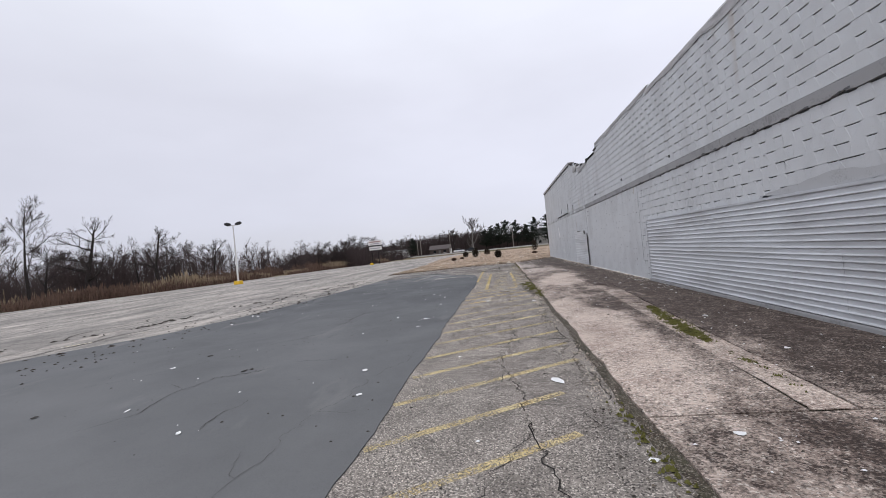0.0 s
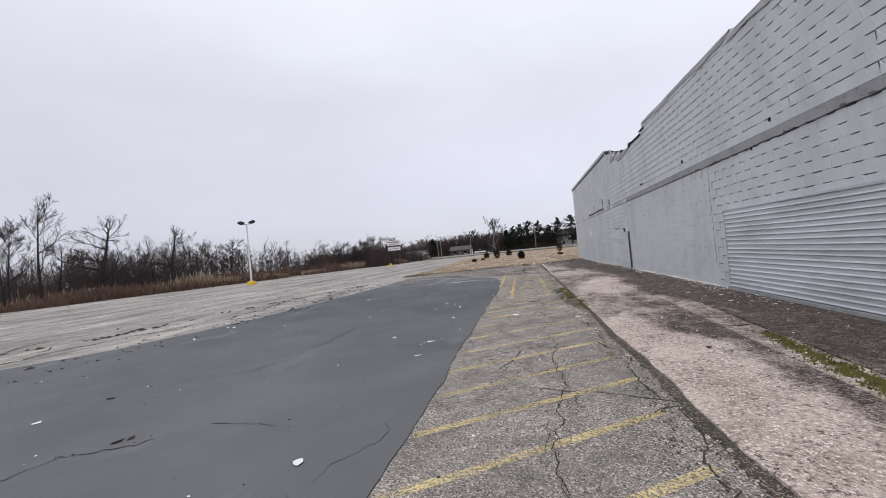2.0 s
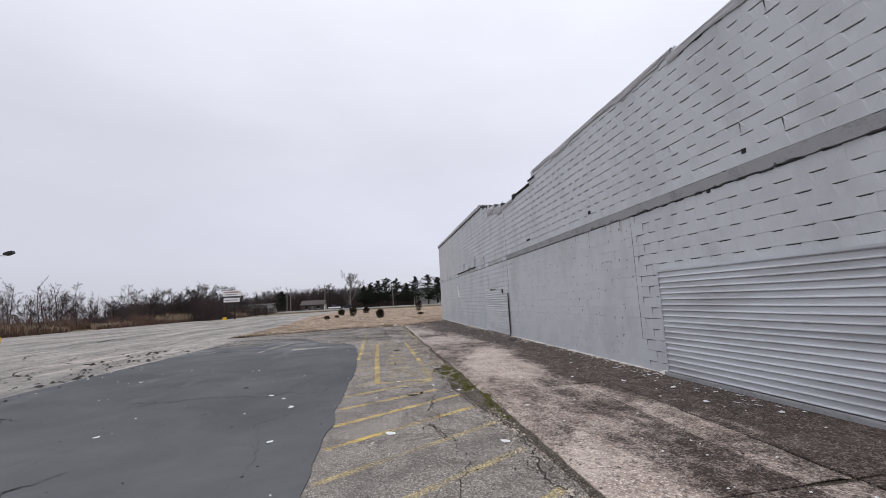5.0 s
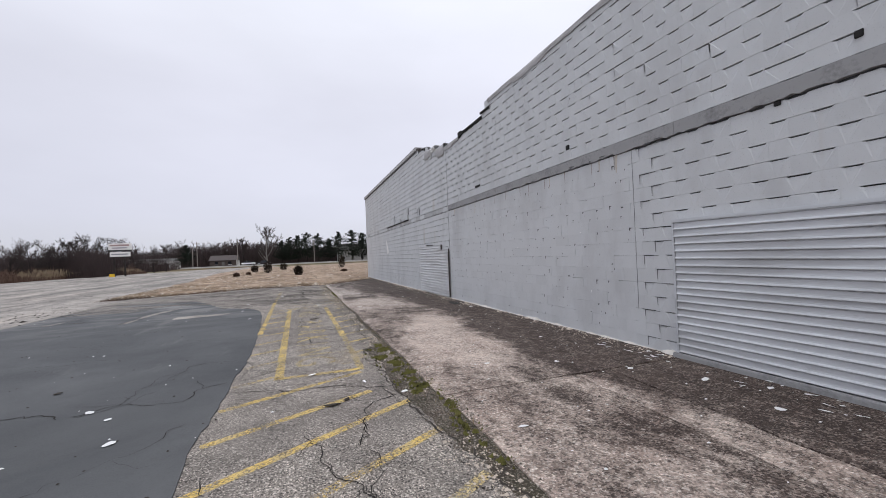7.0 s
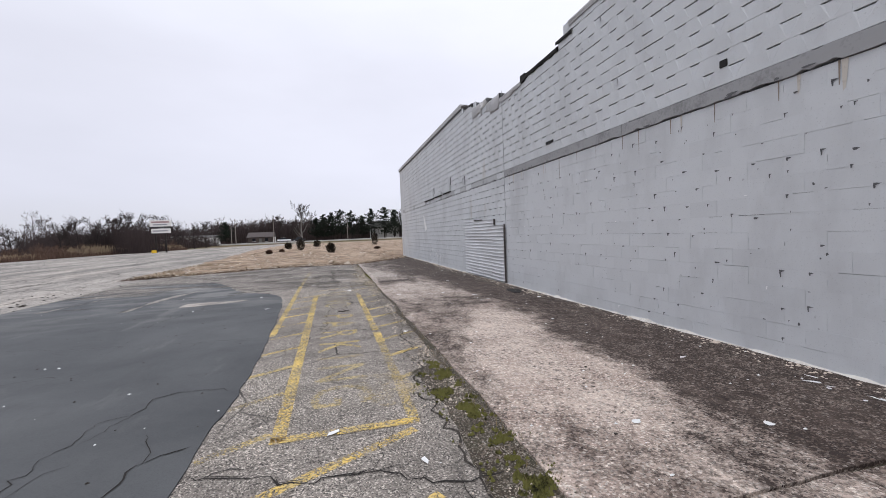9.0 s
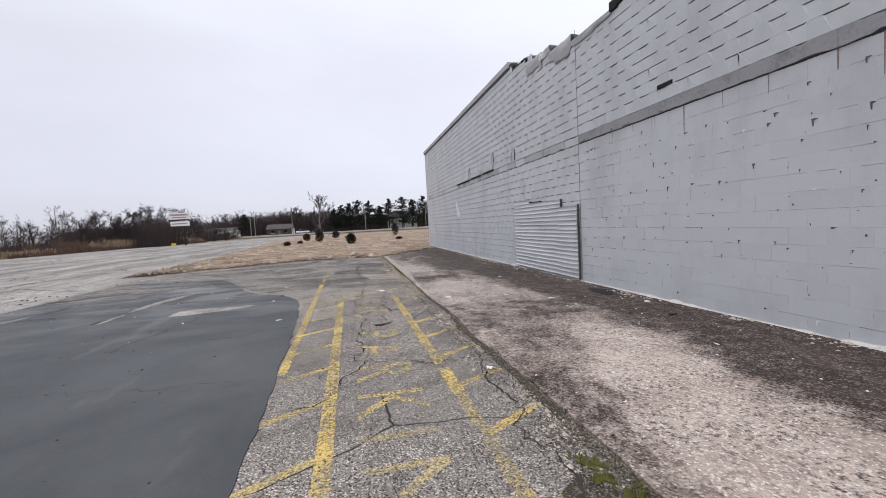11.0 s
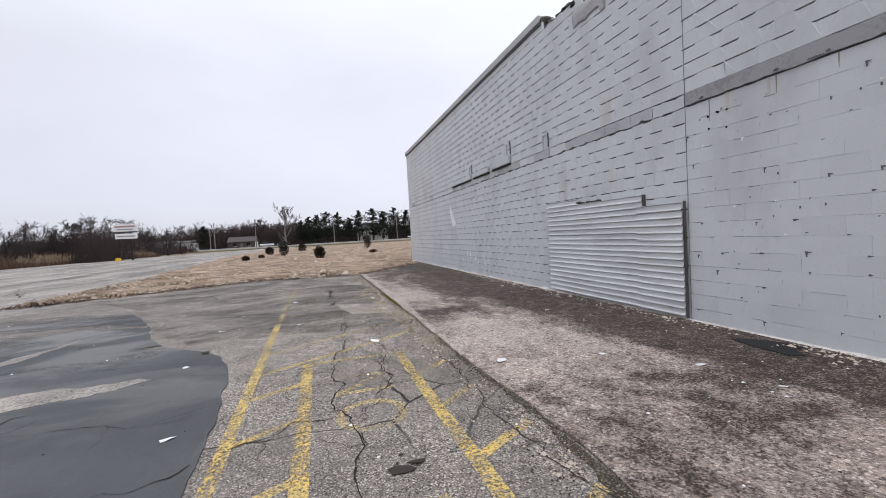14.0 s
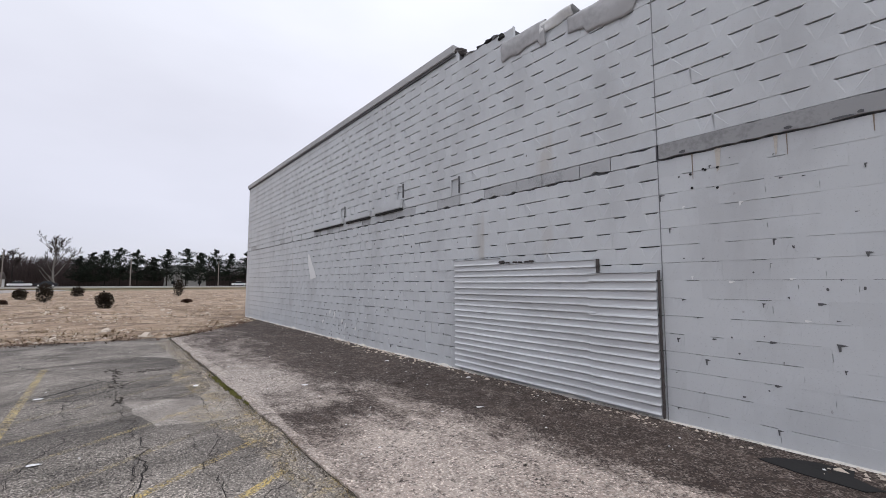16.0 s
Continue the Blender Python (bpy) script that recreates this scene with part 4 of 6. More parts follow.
        return mesh_ob("bond_beam", v, f, mat, wall, "bare grey concrete bond beam")
    cuts = [y0, -8.2, -2.6, 3.1, 8.9, 13.38, 17.6, 22.56]
    for a, b in zip(cuts, cuts[1:]):
        beam(a + 0.003, b - 0.003, 0.024, BARE, rag=0.028)
    y = 22.60
    while y < y1 - 0.3:
        w = rnd.uniform(0.35, 0.85)
        beam(y, min(y + w, y1) - 0.01, rnd.uniform(-0.006, 0.004), PATCH if rnd.random() < (0.62 if y < 27.0 else 0.2) else PAINT, rag=0.035)
        y += w
    # leftover lengths of an old canopy ledge
    for a, b, z, h in ((28.1, 29.3, 3.27, 0.2), (29.55, 30.9, 3.26, 0.14), (31.1, 33.2, 3.25, 0.16)):
        part("ledge", box(WALL - 0.07, WALL - 0.004, a, b, z, z + h, 0.012), PAINT, wall, "broken length of painted ledge")
        part("ledge_gap", box(WALL - 0.045, WALL - 0.004, a + 0.02, b - 0.02, z - 0.05, z - 0.002), BLACK, wall)
    for a, z in ((28.06, 3.5), (26.15, 3.28), (31.0, 3.4)):
        fr = new("frame")
        fr.parent = wall
        part("frame_side", box(WALL - 0.022, WALL - 0.004, a + 0.02, a + 0.05, z, z + 0.32), MORTAR_AND_SHADE, fr)
        part("frame_side", box(WALL - 0.03, WALL - 0.004, a + 0.25, a + 0.28, z, z + 0.32), PAINT, fr)
        part("frame_top", box(WALL - 0.03, WALL - 0.004, a + 0.05, a + 0.25, z + 0.28, z + 0.32), PAINT, fr)
    # control joints, filled
    for y, z0, z1 in ((22.58, 0.02, 15 * COURSE), (22.58, 16 * COURSE, TOP_LOW * COURSE), (14.17, 0.6, 15 * COURSE)):
        part("control_joint", box(WALL - 0.0055, WALL + 0.002, y - (0.004 if y > 20 else 0.002), y + (0.004 if y > 20 else 0.002), z0, z1), JOINT, wall)
    # open head and bed joints in the toothed column beside the steel sheets
    for c in range(15):
        yv = 13.80 if c % 2 else 14.02
        yv += rnd.gauss(0, 0.012)
        z = (c + 1) * COURSE - 0.006 + rnd.gauss(0, 0.004)
        h = rnd.uniform(0.10, 0.16)
        v = [(WALL - 0.0048, yv - 0.007, z), (WALL - 0.0048, yv + 0.006, z), (WALL - 0.0048, yv + 0.004, z - h), (WALL - 0.0048, yv - 0.003, z - h)]
        mesh_ob("open_joint", v, [(0, 1, 2, 3)], MORTAR_AND_SHADE, wall)
        e = yv - rnd.uniform(0.10, 0.42)
        e = max(13.47, e)
        v = [(WALL - 0.0048, e, z + 0.002), (WALL - 0.0048, yv + 0.006, z + 0.004), (WALL - 0.0048, yv + 0.006, z - 0.007), (WALL - 0.0048, e + 0.03, z - 0.004)]
        mesh_ob("open_joint", v, [(0, 1, 2, 3)], MORTAR_AND_SHADE, wall)
    # chips and holes knocked into the faces
    def hook(y, z, s):
        # a spall at a joint: a short ragged bar, some with a tail down the head joint
        pts = [(y - s * rnd.uniform(.8, 2.2), z + s * .2), (y - s * .4, z + s * .45), (y + s * rnd.uniform(.3, .9), z + s * .5), (y + s * .6, z - s * .3)]
        if rnd.random() < 0.55:
            d = s * rnd.uniform(.8, 2.6)
            pts += [(y + s * .35, z - d), (y - s * .1, z - d * .9)]
        pts += [(y - s * .15, z - s * .35)]
        mesh_ob("chip", [(WALL - 0.0045, a, b) for a, b in pts], [tuple(range(len(pts)))], MORTAR_AND_SHADE if rnd.random() < 0.9 else WHITE, infill)
    for c in range(1, 15):
        y = 14.3 + (0.0 if c % 2 else LEN / 2)
        while y < 22.5:
            if rnd.random() < (0.80 if 3 < c else 0.5):
                hook(y + rnd.gauss(0, 0.09), c * COURSE + rnd.gauss(0, 0.03), rnd.uniform(0.008, 0.031))
            y += LEN
    for k in range(180):
        y = rnd.uniform(5, 36) if k < 50 else (rnd.uniform(14.3, 22.4) if k < 110 else rnd.gauss(31, 1.2))
        z = rnd.uniform(3.3, 5.3) if k < 30 else (rnd.uniform(0.35, 2.9) if k < 110 else abs(rnd.gauss(0.25, 0.6)) + 0.1)
        if (y < 13.45 or 22.6 < y < 26.5) and z < 2.1:
            continue
        s = rnd.uniform(0.005, 0.015) * (1.8 if k >= 110 else 1)
        m = rnd.randrange(6, 9)
        ring = [(y + s * rnd.uniform(.5, 1.2) * math.cos(6.283 * i / m), z + s * rnd.uniform(.6, 1.7) * math.sin(6.283 * i / m)) for i in range(m)]
        v = [(WALL - 0.0045, a, b) for a, b in ring]
        mesh_ob("chip", v, [tuple(range(m))], MORTAR_AND_SHADE if rnd.random() < 0.72 else (PATCH if k < 110 else WHITE), wall)
    for k in range(110):
        y, z = rnd.gauss(29.6, 1.5), rnd.uniform(0.15, 2.9)
        if y < 26.6 or y > 36:
            continue
        s = rnd.uniform(0.008, 0.024)
        m = rnd.randrange(5, 9)
        ring = [(y + s * rnd.uniform(.5, 1.4) * math.cos(6.283 * i / m), z + s * rnd.uniform(.4, 1.5) * math.sin(6.283 * i / m)) for i in range(m)]
        mesh_ob("chip", [(WALL - 0.0045, a, b) for a, b in ring], [tuple(range(m))], MORTAR_AND_SHADE if rnd.random() < 0.55 else WHITE, wall)
    for y, z, w, h in ((15.75, 3.5, .10, .09), (20.0, 3.48, .32, .06), (18.1, 3.14, .08, .07), (11.4, 3.42, .07, .07), (5.6, 3.16, .16, .04), (12.1, 3.03, .07, .05)):
        part("hole", box(WALL - 0.016, WALL + 0.01, y - w / 2, y + w / 2, z - h / 2, z + h / 2, 0.006), BLACK, wall)
    for k in range(13):
        y = 14.6 + 0.62 * k + rnd.uniform(-0.2, 0.2)
        h, w = rnd.uniform(0.12, 0.30) * (1.7 if k % 4 == 0 else 1), rnd.uniform(0.005, 0.010)
        mesh_ob("drip_stain", [(WALL - 0.0042, y - w, 3.05), (WALL - 0.0042, y + w, 3.05), (WALL - 0.0042, y + w * .5, 3.05 - h), (WALL - 0.0042, y - w * .3, 3.05 - h)], [(0, 1, 2, 3)], DRIP, wall, "thin brown drip stain")
    for y, w, h in ((21.95, 0.030, 0.26), (21.45, 0.018, 0.20), (20.3, 0.012, 0.34), (14.5, 0.030, 0.30), (14.9, 0.020, 0.20), (16.4, 0.014, 0.24)):
        mesh_ob("rust_stain", [(WALL - 0.0044, y - w, 3.05), (WALL - 0.0044, y + w, 3.05), (WALL - 0.0044, y + w * .6, 3.05 - h), (WALL - 0.0044, y - w * .2, 3.05 - h * 0.9)], [(0, 1, 2, 3)], RUST_STAIN, wall, "faint orange rust stain")
    for k in range(26):
        # knocked-out spots along the beam's lower edge
        y, w, h = rnd.uniform(2, 22.5), rnd.uniform(0.03, 0.11), rnd.uniform(0.010, 0.024)
        z = 3.075 + rnd.uniform(-0.01, 0.02)
        m = 8
        ring = [(y + w * rnd.uniform(.5, 1) * math.cos(6.283 * i / m), z + h * rnd.uniform(.5, 1.2) * math.sin(6.283 * i / m)) for i in range(m)]
        mesh_ob("chip", [(WALL - 0.034, a, b) for a, b in ring], [tuple(range(m))], MORTAR_AND_SHADE, wall)
    # white peeled paint
    tri = ragged([(33.75, 2.50), (33.62, 2.52), (33.36, 2.2), (33.0, 1.76), (33.46, 1.72), (33.62, 2.05)], 0.06, 0.06, 3.0)
    mesh_ob("peeled_paint", [(WALL - 0.007, a, b) for a, b in tri], [tuple(range(len(tri)))], WHITE, wall, "white patch of peeled paint")
    for y, z, w, h, sd in ((31.9, 0.75, 0.10, 0.07, 2), (31.6, 0.68, 0.07, 0.12, 6), (31.1, 0.55, 0.13, 0.07, 3), (30.9, 0.42, 0.06, 0.10, 7), (32.4, 0.45, 0.09, 0.06, 4), (30.3, 0.4, 0.08, 0.06, 5)):
        ring = [(y + w * (0.6 + 0.5 * wob(i * .9, sd)) * math.cos(6.283 * i / 14) - (0.30 * math.sin(6.283 * i / 14) * w), z + h * (0.9 + 0.6 * wob(i * 1.3, sd + 9)) * math.sin(6.283 * i / 14)) for i in range(14)]
        mesh_ob("peeled_paint", [(WALL - 0.007, a, b) for a, b in ring], [tuple(range(14))], WHITE, wall, "white patch of peeled paint")
    smear = ragged([(4.4, 1.92), (7.9, 1.92), (7.6, 1.99), (6.9, 2.02), (6.2, 2.10), (5.4, 2.06), (4.6, 2.0)], 0.08, 0.05, 8.0)
    mesh_ob("cement_smear", [(WALL - 0.009, a, b) for a, b in smear], [tuple(range(len(smear)))], PATCH, wall, "rough cement smear above the steel sheets")
    # dark drill-marked plate area
    for dy, dz in ((-.14, .12), (.0, .13), (-.13, -.1), (.12, -.06), (-.02, .12), (.13, .1)):
        part("bolt_hole", tube(0.014, 0.014, 0.012, (WALL - 0.008, 22.1 + dy, 2.72 + dz), 8, Matrix.Rotation(radians(90), 4, "Y")), BLACK, wall)
    return wall


def drape(a, b, top, drop, seed, back=0.32, sag=0.04, bulge=0.03, name="flashing", mat=None, label="", parent=None, smooth=False):
    """Metal flashing or felt folded over the parapet's edge, bulged and torn along its lower edge."""
    n = max(4, int((b - a) / (0.05 if smooth else 0.12)))
    prof = 15 if smooth else 7
    v, f = [], []
    for i in range(n + 1):
        y = a + (b - a) * i / n
        lo = drop * (0.85 + 0.45 * wob(y * 0.8, seed) + 0.3 * (1 if wob(y * 0.55, seed + 7) > 0.05 else 0) + 0.12 * wob(y * 5, seed))
        up = top + sag * wob(y * 0.9, seed + 3) + 0.4 * sag * wob(y * 3.1, seed)
        for k in range(prof):
            t = k / (prof - 1)
            if t < 0.34:
                x, z = WALL + back * (1 - t / 0.34), up - 0.04 * (1 - t / 0.34)
            else:
                s = (t - 0.34) / 0.66
                x = WALL - 0.018 - bulge * math.sin(s * 3.14) * (0.6 + wob(y * 1.7, seed + s)) - 0.012 * wob(y * 2.2, s * 3, seed)
                z = up - lo * s
            v.append((x, y, z))
    for i in range(n):
        for k in range(prof - 1):
            q = i * prof + k
            f.append((q, q + 1, q + prof + 1, q + prof))
    ob = mesh_ob(name, v, f, mat or SHEET, parent, label)
    if smooth:
        ob.data.polygons.foreach_set("use_smooth", [True] * len(ob.data.polygons))
    so = ob.modifiers.new("thick", "SOLIDIFY")
    so.thickness, so.offset = 0.006, 1
    return ob


def build_parapet():
    z = TOP_LOW * COURSE
    tagged(drape(-14, 12.6, z + 0.145, 0.21, 1.0, sag=0.02, bulge=0.010), "loose grey metal flashing folded over the parapet", "flashing", "parapet flashing", "structure")
    tagged(drape(12.5, 19.1, z + 0.225, 0.15, 4.0, sag=0.012, bulge=0.014), "crumpled grey metal flashing torn along its lower edge", "flashing", "parapet flashing", "structure")
    tagged(drape(19.0, 19.6, z + 0.02, 0.10, 5.0, mat=BLACK, sag=0.03), "torn black roofing felt under the flashing", "roofing felt", kind="structure")
    tagged(drape(19.55, 21.15, z - 0.10, 0.12, 6.0, mat=BLACK, sag=0.03), "torn black roofing felt on the parapet edge", "roofing felt", kind="structure")
    tagged(drape(21.3, 22.7, z - 0.16, 0.14, 9.0, sag=0.05), "buckled grey flashing on the low parapet", "flashing", "parapet flashing", "structure")
    tagged(drape(22.7, 23.75, z - 0.01, 0.30, 15.0, sag=0.07, bulge=0.05, smooth=True), "buckled grey flashing hanging off the parapet", "flashing", "parapet flashing", "structure")
    tagged(drape(24.15, 25.06, z + 0.20, 0.40, 12.0, sag=0.03, bulge=0.05, smooth=True), "bent sheet of grey flashing standing off the parapet", "flashing", "parapet flashing", "structure")
    w = part("felt_scrap", box(WALL - 0.03, WALL + 0.2, 21.1, 21.35, z - 0.26, z - 0.06, 0.02), BLACK)
    tagged(w, "black torn felt stuffed in a parapet gap", "roofing felt", kind="structure")
    w = drape(23.66, 24.25, z + 0.16, 0.20, 21.0, mat=WHITE, name="white_membrane", sag=0.04, bulge=0.09, smooth=True)
    tagged(w, "white roof membrane bulging under loose flashing", "roof membrane", kind="structure")
    # broken end of the higher parapet
    rnd = random.Random(3)
    end = tagged(new("broken_parapet_end"), "crumbled dark block end of the higher parapet", "parapet", kind="structure")
    for k, (y, zz, sy, sz, mat) in enumerate(((25.08, 5.84, .12, .10, BLACK), (25.24, 5.90, .16, .07, MORTAR_AND_SHADE), (25.42, 5.92, .14, .05, BLACK), (25.62, 5.91, .16, .035, MORTAR_AND_SHADE), (25.9, 5.91, .2, .03, PATCH), (26.30, 6.12, .14, .09, RUST))):
        bm = bmesh.new()
        bmesh.ops.create_icosphere(bm, subdivisions=3, radius=1.0)
        for q in bm.verts:
            q.co *= 1 + 0.35 * wob(q.co.x * 2.1 + k * 5, q.co.y * 2.1, q.co.z * 2.1)
            q.co = Vector((WALL + 0.13 + q.co.x * 0.15, y + q.co.y * sy, zz + q.co.z * sz))
        part("chunk", bm, mat, end)
    cap = tagged(new("coping"), "grey metal coping along the higher parapet", "coping", kind="structure")
    hz = TOP_HIGH * COURSE
    y = 26.3
    while y < 41.5:
        b = min(y + 3.05, 41.53)
        bm = box(WALL - 0.06, WALL + 0.36, y, b - 0.006, hz - 0.02, hz + 0.15, 0.01)
        part("coping_length", bm, SHEET, cap)
        y += 3.05
    # dark strip added under the overhang, its colour standing in for the coping's shadow
    part("coping_shadow_strip", box(WALL - 0.03, WALL - 0.004, 26.3, 41.45, hz - 0.07, hz - 0.022), MORTAR_AND_SHADE, cap)


def corrugated(a, b, z0, z1, x, seed, pitch=0.1016, depth=0.030, mat=STEEL):
    """One sheet of box-rib steel with ribs running along y."""
    n = int(round((z1 - z0) / pitch))
    prof = []
    for i in range(n):
        z = z0 + (z1 - z0) * i / n
        p = (z1 - z0) / n
        prof += [(-depth * 1.10, z), (-depth * 1.20, z + 0.05 * p), (-depth * 1.05, z + 0.13 * p), (-depth * 0.62, z + 0.24 * p), (-depth * 0.50, z + 0.40 * p), (-depth * 0.46, z + 0.87 * p), (-depth * 0.30, z + 0.91 * p), (-depth * 0.30, z + 0.955 * p)]
    prof.append((-depth * 1.10, z1))
    m = max(2, int((b - a) / 0.3))
    v, f = [], []
    for i in range(m + 1):
        y = a + (b - a) * i / m
        for px, pz in prof:
            v.append((x + px + 0.007 * wob(y * 0.7 + seed, pz * 1.3), y, pz + 0.006 * wob(y * 0.5, seed)))
    k = len(prof)
    for i in range(m):
        for j in range(k - 1):
            q = i * k + j
            f.append((q, q + k, q + k + 1, q + 1))
    me = bpy.data.meshes.new("sheet")
    me.from_pydata(v, [], f)
    me.materials.append(mat)
    ob = new("sheet", me)
    so = ob.modifiers.new("thick", "SOLIDIFY")
    so.thickness, so.offset = 0.003, -1
    return ob


def build_covers():
    long = tagged(new("steel_covering_long"), "grey ribbed steel sheets closing the old store front", "steel sheeting", "ribbed steel covers", "structure")
    x = WALL - 0.035
    ys = [13.42, 9.8, 6.15, 2.5, -1.15, -4.8]
    for i, (b, a) in enumerate(zip(ys, ys[1:])):
        for j, (z0, z1) in enumerate(((0.10, 0.98), (0.98, 1.86))):
            ob = corrugated(a - 0.012, b, z0 - (0.0 if j == 0 else 0.012), z1, x - 0.004 * (i % 2) - 0.003 * j, i + 7.0 * j)
            ob.parent = long
    part("end_strip", box(WALL - 0.07, WALL - 0.003, 13.425, 13.455, 0.08, 1.87), STEEL, long)
    part("head_strip", box(WALL - 0.075, WALL - 0.003, -4.8, 13.46, 1.862, 1.905, 0.006), STEEL, long)
    sill = tagged(part("sill", box(WALL - 0.11, WALL + 0.02, -4.9, 13.5, 0.0, 0.085, 0.012), BARE), "low bare concrete sill under the steel sheets", "sill", kind="structure")
    short = tagged(new("steel_covering_short"), "grey ribbed steel sheets boarding up a doorway", "steel sheeting", "ribbed steel covers", "structure")
    x = WALL - 0.036
    for a, b, z0, z1, dx in ((23.4, 26.25, 0.09, 1.0, 0.0), (23.4, 26.25, 0.99, 1.90, -0.006), (22.62, 23.5, 0.08, 1.19, -0.012), (22.62, 23.5, 1.17, 1.72, -0.016), (25.1, 26.27, 1.89, 2.0, -0.004)):
        ob = corrugated(a, b, z0, z1, x + dx, a + z0, depth=0.036, mat=STEEL_LIGHT)
        ob.parent = short
    part("edge_angle", box(WALL - 0.064, WALL - 0.030, 22.594, 22.612, 0.05, 1.74), RUST, short, "dark rusted steel edge angle")
    part("edge_angle", box(WALL - 0.062, WALL - 0.004, 23.375, 23.395, 1.73, 1.91), RUST, short, "dark rusted steel edge angle")
    rnd = random.Random(4)
    for k in range(7):
        y = rnd.uniform(24.4, 25.1)
        s = rnd.uniform(0.02, 0.05)
        part("debris_lump", box(WALL - 0.09, WALL - 0.01, y, y + s * 2, 1.905, 1.905 + s, 0.01), RUST, short)


def build_wall_foot():
    """Pale mortar crumbs and flaked paint along the foot of the wall."""
    rnd = random.Random(21)
    v, f = [], []
    for k in range(620):
        y = rnd.uniform(13.4, 24) if k % 2 else rnd.uniform(13.4, 40)
        x = WALL - 0.02 - abs(rnd.gauss(0, 0.16))
        if wob(y * 0.9, 4.0) < -0.05 and rnd.random() < 0.8:
            continue
        s = rnd.uniform(0.006, 0.022) * (2.2 if rnd.random() < 0.05 else 1)
        q = len(v)
        for sx, sy, sz in ((1, .8, 0), (-1, .6, 0), (-.6, -1, 0), (.9, -.7, 0), (.1, 0, .7)):
            v.append((x + sx * s * rnd.uniform(.6, 1.2), y + sy * s * rnd.uniform(.6, 1.8), 0.023 + sz * s))
        f += [(q, q + 1, q + 4), (q + 1, q + 2, q + 4), (q + 2, q + 3, q + 4), (q + 3, q, q + 4)]
    tagged(mesh_ob("mortar_crumbs", v, f, RUBBLE), "pale flaked paint and mortar crumbs at the wall foot", "debris", kind="stuff")
    v, f = [], []
    for k in range(150):
        y = rnd.gauss(28.5, 1.9)
        x = WALL - 0.03 - abs(rnd.gauss(0, 0.14))
        if 22 > y or y > 40:
            continue
        s = rnd.uniform(0.008, 0.034)
        q = len(v)
        for sx, sy, sz in ((1, .8, 0), (-1, .6, 0), (-.6, -1, 0), (.9, -.7, 0), (.5, .3, .8), (-.4, -.3, .6)):
            v.append((x + sx * s * rnd.uniform(.6, 1.2), y + sy * s * rnd.uniform(.6, 1.8), 0.022 + sz * s))
        f += [(q, q + 1, q + 4), (q + 1, q + 2, q + 5), (q + 1, q + 5, q + 4), (q + 2, q + 3, q + 5), (q + 3, q, q + 4), (q + 3, q + 4, q + 5)]
    tagged(mesh_ob("footing_rubble", v, f, RUBBLE), "broken pale concrete pieces at the wall foot", "rubble", kind="stuff")
    n = 300
    v, f = [], []
    for i in range(n + 1):
        y = 13.5 + (41.3 - 13.5) * i / n
        w = 0.012 + 0.055 * max(0, wob(y * 1.3, 2) + wob(y * 4, 3))
        v += [(WALL + 0.02, y, 0.025 + w), (WALL - w * 0.5, y, 0.022 + w * (0.8 + 0.2 * wob(y * 6))), (WALL - w - 0.02, y, 0.02)]
    for i in range(n):
        k = 3 * i
        f += [(k, k + 3, k + 4, k + 1), (k + 1, k + 4, k + 5, k + 2)]
    tagged(mesh_ob("footing_lip", v, f, plain("pale_footing", (0.68, 0.65, 0.60), 0.95, var=0.4, scale=3, fine=30)), "uneven pale mortar lip along the wall foot", "footing", kind="structure")


build_wall()
build_parapet()
build_covers()
build_wall_foot()


